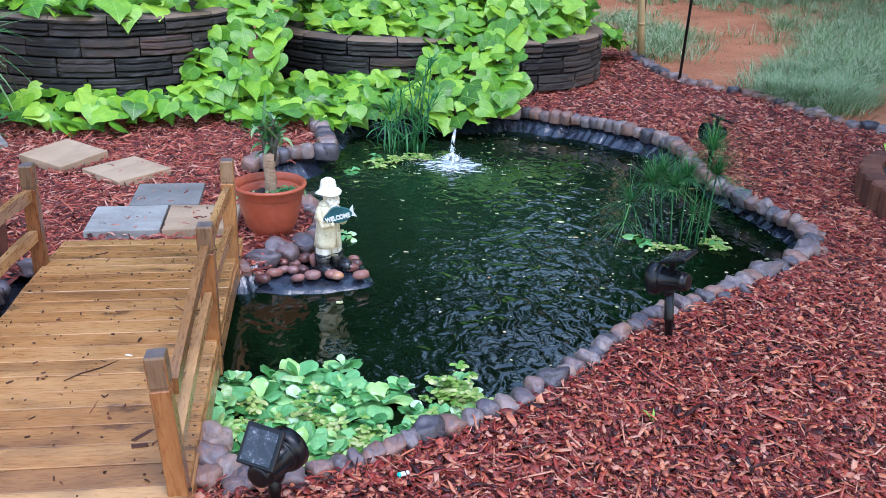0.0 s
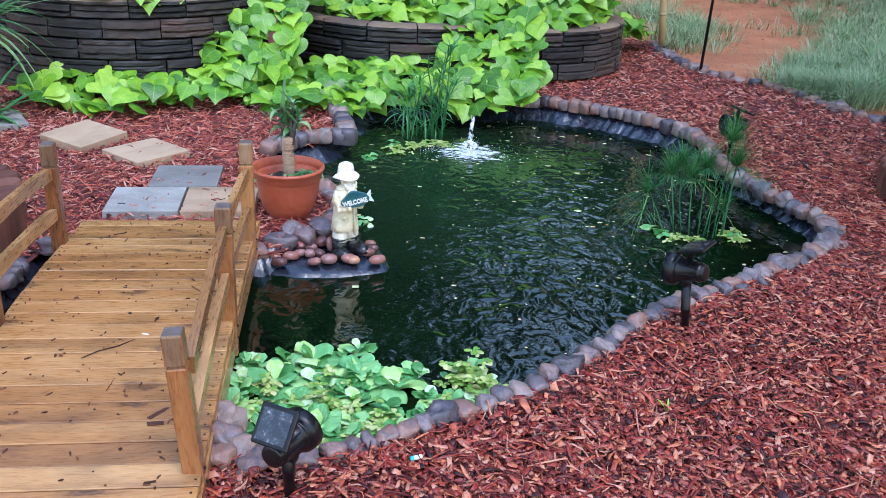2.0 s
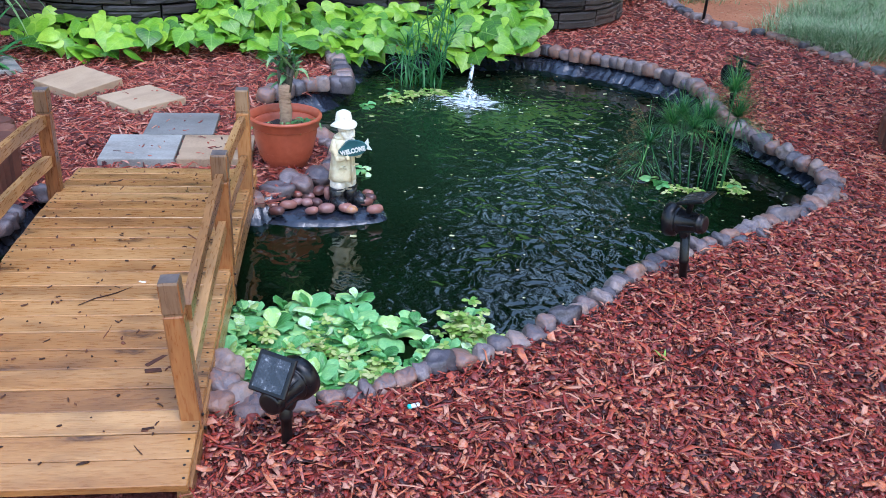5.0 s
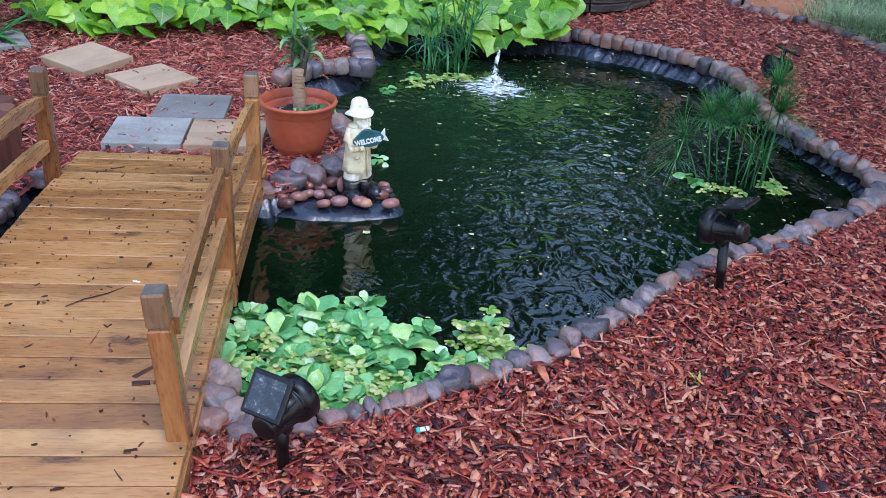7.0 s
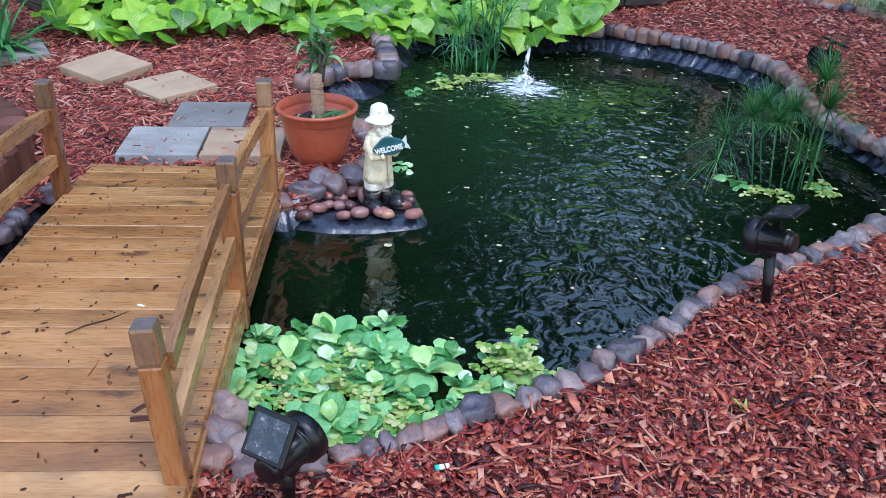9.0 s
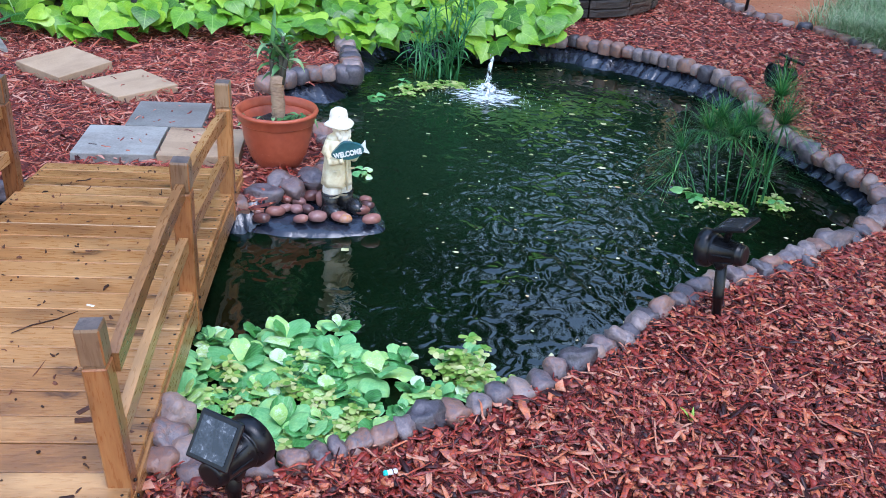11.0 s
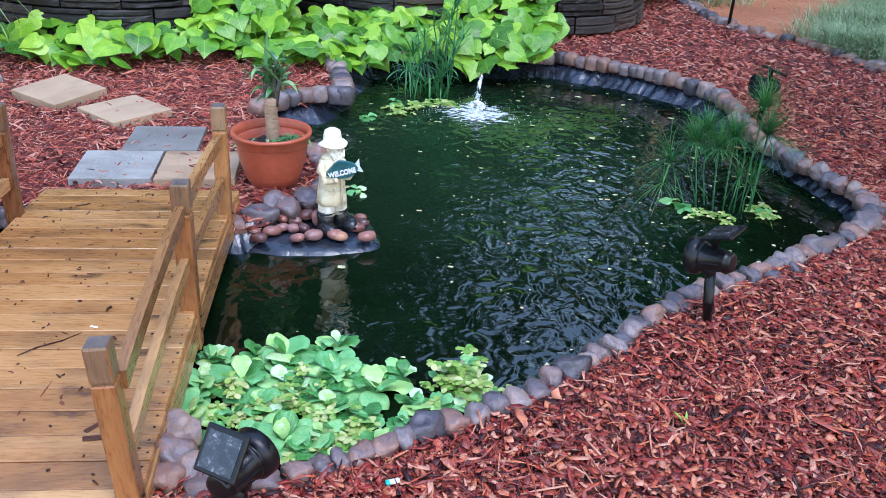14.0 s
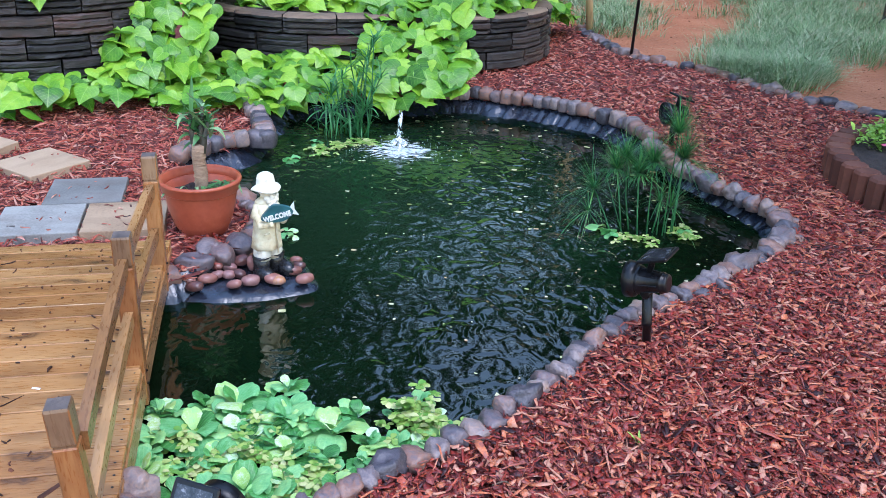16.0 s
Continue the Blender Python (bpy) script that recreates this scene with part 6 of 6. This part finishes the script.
for k, (x, y) in enumerate([(2.33, 4.78), (2.42, 4.90), (2.40, 4.70), (2.52, 4.80), (2.62, 4.94), (2.50, 4.98), (2.66, 4.80), (2.56, 4.66)]):
    bedding(x, y, 0.125, 501 + 2 * k, 64, 0.045, "low bright green bedding plant in dark soil", 2 if k == 2 else 0)
bedding(-1.86, 3.12, 0.125, 512, 14, 0.03, "tiny green seedling in the planter soil")


# ---- poles, strappy plant, far grass ----
def bamboo_pole():
    pole = thing("bamboo_pole", pose(1.415, 8.2, 0), "tan bamboo pole standing at the bed's corner", "pole")
    pts = [(-0.03 * k, 0, 0.3 * k) for k in range(8)]
    part("cane", tube(pts, [0.030, 0.029, 0.029, 0.028, 0.028, 0.027, 0.027, 0.026], 12), M_BAMBOO, pole, "", True)
    for k in range(1, 7):
        part("node", tube([(-0.03 * k, 0, 0.3 * k - 0.012), (-0.03 * k, 0, 0.3 * k + 0.012)], [0.032, 0.032], 12), M_BAMBOO, pole, "", True)


def black_stake():
    st = thing("plant_stake", pose(1.59, 7.24, 0), "thin black metal stake leaning in the ground", "stake")
    part("rod", tube([(0, 0, -0.1), (0.02, 0, 0.8), (0.04, 0, 1.7)], [0.012, 0.011, 0.010], 10), M_BLACK, st, "", True)


def young_tree():
    """A slim sapling tied to the pole; only its low hanging leaves come into view."""
    rng = random.Random(90)
    t = thing("sapling", pose(1.40, 8.36, 0), "slim sapling with long hanging green leaves by the pole", "tree")
    part("trunk", tube([(0, 0, -0.05), (0.03, 0, 0.7), (0.0, 0.02, 1.7)], [0.012, 0.010, 0.008], 8), M_DARKSTEM, t, "", True)
    ms = [raw("leaf", *strap_leaf(0.26, 0.055, b), M_DRAC, True) for b in (0.9, 1.2)]
    for k in range(36):
        z = rng.uniform(0.62, 1.6)
        put("leaf", rng.choice(ms), t, Matrix.LocRotScale((rng.uniform(-0.25, 0.3), rng.uniform(-0.1, 0.2), z), Euler((rng.uniform(-1.3, -0.7), rng.uniform(-0.3, 0.3), rng.uniform(0, 6.3))), Vector((1, 1, 1)) * rng.uniform(0.7, 1.2)))


def strappy(x, y, z, n, l, seed, label, m=None, face=(0.5, -0.8)):
    rng = random.Random(seed)
    pl = thing("palm_plant", pose(x, y, z), label, "plant", "strap-leaved plants")
    ms = [raw("leaf", *strap_leaf(l * k, 0.030, b, 0.3, 9), m or M_REED, True) for k, b in ((1.0, 0.5), (0.85, 0.8), (1.15, 0.35), (0.9, 1.0))]
    if z:
        part("trunk", tube([(0, 0, -z - 0.03), (0.01, 0, -z / 2), (0, 0, 0.02)], [0.05, 0.042, 0.035], 10), M_BARKTREE, pl, "", True)
    for k in range(n):
        put("leaf", rng.choice(ms), pl, Matrix.LocRotScale((rng.gauss(0, 0.02), rng.gauss(0, 0.02), 0), Euler((rng.uniform(-0.1, 0.9), 0, rng.uniform(0, 6.3))), Vector((1, 1, 1)) * rng.uniform(0.8, 1.15)))


def lawn_post():
    post = thing("metal_post", pose(4.25, 9.05, 0), "grey metal post with a wire loop at the lawn's edge", "post")
    part("shaft", tube([(0, 0, -0.1), (0, 0, 0.7), (0, 0, 1.4)], [0.03, 0.03, 0.03], 12), M_ENDGRAIN, post, "", True)
    ringpts = [(0.05 * math.cos(a) + 0.02, -0.035, 0.14 + 0.035 * math.sin(a)) for a in (0.52 * k for k in range(13))]
    part("loop", tube(ringpts, [0.007] * 13, 8), M_CAP, post, "pale wire loop", True)
    part("wire", tube([(-0.02, -0.03, 0.11), (-0.10, -0.08, 0.05), (-0.22, -0.16, 0.012)], [0.012, 0.012, 0.011], 8), M_BLACK, post, "dark wire running to the ground", True)


bamboo_pole()
black_stake()
lawn_post()
young_tree()
strappy(-2.78, 4.85, 0.40, 70, 0.60, 91, "green strappy palm with arching narrow leaves", M_DRAC)
strappy(-2.62, 4.62, 0.0, 60, 0.36, 92, "low tuft of pale green strap leaves on the mulch")


def grass(name, label, spots, seed, hgt, material):
    """Blades in tufts; spots: (x, y, spread x, spread y, how many)."""
    g = np.random.default_rng(seed)
    vs, fs, o = [], [], 0
    for x, y, sx, sy, n in spots:
        n = int(n * 1.6)
        tufts = g.normal((x, y), (sx, sy), (max(6, n // 45), 2))
        for _ in range(n):
            t = tufts[g.integers(len(tufts))]
            px, py = t + g.normal(0, 0.055, 2) * (0.4 + 1.3 * ((t[0] * 7.3 + t[1] * 3.1) % 1.0))
            if inside(BED, px, py) and g.random() < 0.97:
                continue
            off = np.array((px, py)) - t
            a, h, lean = math.atan2(off[1], off[0]) + g.normal(0, 0.7), hgt * g.uniform(0.4, 1.35), g.uniform(0.5, 1.6)
            dx, dy = math.cos(a), math.sin(a)
            w = 0.003
            for i, (s, k) in enumerate(((0, 1.0), (0.55, 0.8), (1.0, 0.1))):
                r = lean * h * s * s
                vs += [(px + dx * r - dy * w * k, py + dy * r + dx * w * k, h * (s - 0.35 * lean * s * s)), (px + dx * r + dy * w * k, py + dy * r - dx * w * k, h * (s - 0.35 * lean * s * s))]
            fs += [(o, o + 1, o + 3, o + 2), (o + 2, o + 3, o + 5, o + 4)]
            o += 6
    tagged(new(name, raw(name, vs, fs, material)), label, "grass", kind="stuff")


grass("lawn_grass", "tall wispy grey-green grass on red clay", [(2.50, 6.82, 0.17, 0.17, 3400), (2.75, 7.5, 0.18, 0.3, 2200), (3.25, 8.2, 0.25, 0.45, 3000), (3.75, 9.4, 0.45, 0.6, 3600), (4.6, 11.0, 0.7, 0.8, 3600), (4.6, 12.9, 0.9, 0.8, 3000), (4.4, 8.0, 0.5, 0.8, 2400), (2.9, 13.2, 0.7, 0.5, 1200), (1.75, 8.9, 0.15, 0.4, 1000), (1.45, 10.2, 0.3, 0.6, 1200), (1.9, 12.9, 0.6, 0.4, 1100)], 17, 0.17, M_GRASS)


# ---- trees added out of view, for the pond to mirror and to block light ----
def build_tree():
    rng = random.Random(7)
    tree = thing("shade_tree", pose(-9, 17, 0), "tall leafy tree out of view, added for reflections and shade", "tree", "trees behind the garden")
    trunk = tube([(0, 0, -0.2), (0.1, 0, 1.5), (0, 0.15, 3.5), (0.2, 0.1, 5.5), (0.15, 0, 8.0)], [0.34, 0.27, 0.22, 0.15, 0.05], 12)
    for k in range(9):
        a, z = k * 2.4, 2.4 + 0.55 * k
        tube([(0.05, 0.05, z), (1.1 * math.cos(a), 1.1 * math.sin(a), z + 0.8), (2.2 * math.cos(a), 2.2 * math.sin(a), z + 1.3)], [0.11, 0.07, 0.02], 7, trunk)
    part("trunk", trunk, M_BARKTREE, tree, "", True)
    vs, fs = [], []
    for c in range(75):
        a, r, z = rng.uniform(0, 6.3), 2.4 * math.sqrt(rng.random()), rng.uniform(2.2, 9.0)
        r *= 0.45 + 0.75 * math.sin(math.pi * min(1, (z - 1.4) / 8.4))
        c0 = Vector((r * math.cos(a), r * math.sin(a), z))
        for _ in range(95):
            p = c0 + Vector((rng.gauss(0, 0.42), rng.gauss(0, 0.42), rng.gauss(0, 0.34)))
            n = Vector((rng.gauss(0, 1), rng.gauss(0, 1), rng.gauss(0.5, 1))).normalized()
            u = n.orthogonal().normalized() * rng.uniform(0.10, 0.17)
            w = n.cross(u) * 0.6
            o = len(vs)
            vs += [tuple(p - u), tuple(p + w), tuple(p + u), tuple(p - w)]
            fs.append((o, o + 1, o + 2, o + 3))
    put("crown", raw("crown", vs, fs, M_CANOPY), tree)
    # (5.8, 3.0) and (9.0, 9.5) are added only to shade the right-hand mulch
    # the low trees leave a gap, so the mid-pond ripples mirror open sky
    for k, (x, y, s) in enumerate([(-7.4, 15.0, 1.25), (-4.5, 15.5, 1.25), (-2.7, 15.0, 1.15), (1.3, 17.0, 0.60), (3.0, 18.0, 0.62), (-0.5, 17.5, 0.60), (5.7, 15.0, 1.2), (8.4, 15.0, 1.25), (-2.0, 18.0, 0.8), (-3.6, 22.0, 0.9), (6.4, 16.5, 1.3), (9.0, 9.5, 1.15), (-8.5, 11.0, 1.0), (5.8, 3.0, 0.9), (-10.0, 5.5, 1.1), (-6.4, 19, 1.4), (7.6, 19, 1.4), (9.6, 15.5, 1.2), (-9.2, 14.0, 1.2)]):
        copy_thing(tree, Matrix.Translation((x, y, 0)) @ Matrix.Rotation(1.3 * k, 4, "Z") @ Matrix.Scale(s, 4))


build_tree()


# ---- loose bark ----
def mulch():
    g = np.random.default_rng(4)

    def spread(n, x0, x1, y0, y1):
        p = np.stack([g.uniform(x0, x1, n), g.uniform(y0, y1, n)], -1) + g.normal(0, 0.10, (n, 2))
        ok = inside_np(BED, p[:, 0], p[:, 1]) & ~inside_np(POND, p[:, 0], p[:, 1])
        rel = p - np.array([-0.385, 1.82])
        u, v = rel @ np.array([-0.2075, 0.978]), rel @ np.array([-0.978, -0.2075])
        ok &= ~((u > -0.2) & (u < 1.7) & (v > 0.0) & (v < 0.68))
        ok &= ((p[:, 0] - 2.79) ** 2 + (p[:, 1] - 4.46) ** 2 > 0.68 ** 2) & ~inside_np(left, p[:, 0], p[:, 1])
        ok &= (p[:, 0] + 2.45) ** 2 + (p[:, 1] - 6.28) ** 2 > 0.8 ** 2
        for sx, sy, rz in ((-1.965, 4.49, 66), (-1.57, 4.335, 57), (-1.235, 4.0, 13), (-1.29, 3.665, 13.5), (-0.985, 3.735, 13.5), (-2.56, 4.66, 40)):
            a = radians(rz)
            dx, dy = p[:, 0] - sx, p[:, 1] - sy
            ok &= ~((np.abs(dx * math.cos(a) + dy * math.sin(a)) < 0.15) & (np.abs(-dx * math.sin(a) + dy * math.cos(a)) < 0.15))
        ok &= (p[:, 0] + 0.672) ** 2 + (p[:, 1] - 3.755) ** 2 > 0.09 ** 2
        return p[ok]

    def lay(name, p, lmin, lmax, wmin, wmax, tilt, lift, material, label, flakes=0.0):
        n = len(p)
        l = lmin + (lmax - lmin) * g.random(n) ** 2.2
        w = wmin + (wmax - wmin) * g.random(n) ** 1.5
        kind = g.random(n)
        flake, crumb = kind < flakes, kind > 0.85
        l = np.where(flake, lmin + 0.32 * (lmax - lmin) * g.random(n) ** 1.4, l)
        w = np.where(flake, l * g.uniform(0.4, 0.95, n), w)
        l = np.where(crumb, g.uniform(0.006, 0.014, n), l)
        w = np.where(crumb, l * g.uniform(0.4, 0.9, n), w)
        size = np.stack([l, np.minimum(w, l), g.uniform(0.0012, 0.0042, n)], -1)
        z = g.random(n) ** 1.5 * lift
        tagged(chips(name, p, z, g.uniform(0, 6.3, n), g.normal(0, tilt, (n, 2)), size, material, g), label, "mulch", kind="stuff")

    lay("bark_chips_near", spread(56000, -0.4, 2.0, 1.1, 3.7), 0.012, 0.075, 0.005, 0.016, 0.28, 0.026, M_CHIP, "red and purple-brown bark chips, wet, lying thick", 0.42)
    lay("bark_splinters", spread(26000, -0.4, 2.9, 1.1, 5.4), 0.02, 0.12, 0.0016, 0.006, 0.22, 0.032, M_CHIP, "thin fibrous red bark splinters lying loose")
    lay("bark_strips", spread(260, -0.3, 2.6, 1.3, 4.6), 0.05, 0.13, 0.012, 0.026, 0.16, 0.036, M_CHIP, "long ragged orange-red strips of bark")
    lay("bark_chips_mid", spread(30000, 0.9, 3.4, 3.0, 5.9), 0.014, 0.075, 0.006, 0.020, 0.22, 0.022, M_CHIP, "red-brown bark chips lying round the pond", 0.5)
    lay("bark_chips_far", spread(18000, 0.0, 3.2, 5.6, 8.6), 0.018, 0.085, 0.007, 0.024, 0.24, 0.022, M_STRAW, "shredded red bark mulch at the back of the bed", 0.25)
    lay("shredded_bark", spread(33000, -3.6, -0.35, 3.2, 6.0), 0.02, 0.11, 0.0025, 0.011, 0.24, 0.026, M_STRAW, "stringy shredded red bark between the slabs")
    p = np.stack([g.uniform(1.3, 4.5, 2600), g.uniform(5.6, 13.5, 2600)], -1)
    lay("clay_clods", p[~inside_np(BED, p[:, 0], p[:, 1])], 0.008, 0.05, 0.006, 0.03, 0.2, 0.004, M_CLOD, "crumbs and clods of red clay with bits of bark", 0.7)
    lay("bark_chips_outer", spread(13000, -4.6, 4.8, -2.3, 5.6), 0.02, 0.09, 0.008, 0.026, 0.25, 0.018, M_CHIP, "red-brown bark chips spread over the outer bed", 0.4)
    lay("bark_chips_front", spread(6000, -2.6, 0.0, 0.9, 3.4), 0.015, 0.06, 0.005, 0.017, 0.25, 0.02, M_CHIP, "red bark chips beside the bridge")


mulch()


# ---- small finds on the mulch ----
def small_finds():
    rng = random.Random(77)
    bm = box_bm(0.026, 0.012, 0.010, 0.003)
    ob = new("plastic_scrap", mesh_of("plastic_scrap", bm, M_WHITE)); ob.matrix_world = pose(0.095, 2.055, 0.026, 10, -8, 20)
    tagged(ob, "small white plastic scrap lying on the bark", "litter")
    part("green_end", box_bm(0.012, 0.013, 0.011, 0.003, (-0.013, 0, 0)), M_TEAL_LIGHT, ob, "turquoise end")
    bm = box_bm(0.022, 0.007, 0.0016, 0.0006)
    ob = new("paper_scrap", mesh_of("paper_scrap", bm, M_WHITE)); ob.matrix_world = BRIDGE_AT @ Matrix.Translation((0.655, 0.245, DECK_Z(0.655) + 0.002)) @ Matrix.Rotation(1.2, 4, "Z")
    tagged(ob, "tiny white paper scrap on the bridge deck", "litter")
    for x, y, l, w, yaw, lift in ((-0.572, 2.05, 0.075, 0.014, 1.15, 0.0), (-0.565, 2.0, 0.04, 0.016, 0.5, 0.0)):
        bm = box_bm(l, w, 0.005, 0.0015)
        for v in bm.verts:
            v.co += Vector((0, 0.25 * w * math.sin(9 * v.co.x / l), 0.004 * math.cos(4 * v.co.x / l)))
        ob = new("bark_strip", mesh_of("bark_strip", bm, M_CRUMB)); ob.matrix_world = pose(x, y, DECK_Z(0.22) + 0.0025, 0, 0, math.degrees(yaw))
        tagged(ob, "red-brown strip of bark lying on the deck", "bark", "bark on the deck")
    bm = tube([(-0.08, 0, 0), (-0.03, 0.006, 0.001), (0.03, -0.002, 0.001), (0.085, 0.006, 0)], [0.0012, 0.0018, 0.0018, 0.001], 6)
    ob = new("twig", mesh_of("twig", bm, M_CRUMB, True)); ob.matrix_world = pose(-0.828, 2.31, DECK_Z(0.57) + 0.002, 0, 0, 50)
    tagged(ob, "thin dry brown twig lying across the deck boards", "twig")
    seed = thing("weed_seedling", pose(0.765, 2.40, 0.01), "tiny green weed sprouting through the bark", "weed")
    me = raw("leaf", *strap_leaf(0.05, 0.009, 0.3), M_VINE, True)
    for k in range(3):
        put("leaf", me, seed, Matrix.LocRotScale((0, 0, 0), Euler((rng.uniform(0.4, 1.0), 0, k * 1.3)), Vector((1, 1, 1)) * rng.uniform(0.7, 1.1)))
    bm = tube([(0.02 * math.cos(a), 0.012 * math.sin(a), 0.004 * math.sin(2 * a)) for a in (0.3 + 0.45 * k for k in range(10))], [0.002] * 10, 6)
    ob = new("pale_twig", mesh_of("pale_twig", bm, M_CAP, True)); ob.matrix_world = pose(0.405, 2.2, 0.026)
    tagged(ob, "curled pale twig lying on the bark", "twig")


small_finds()
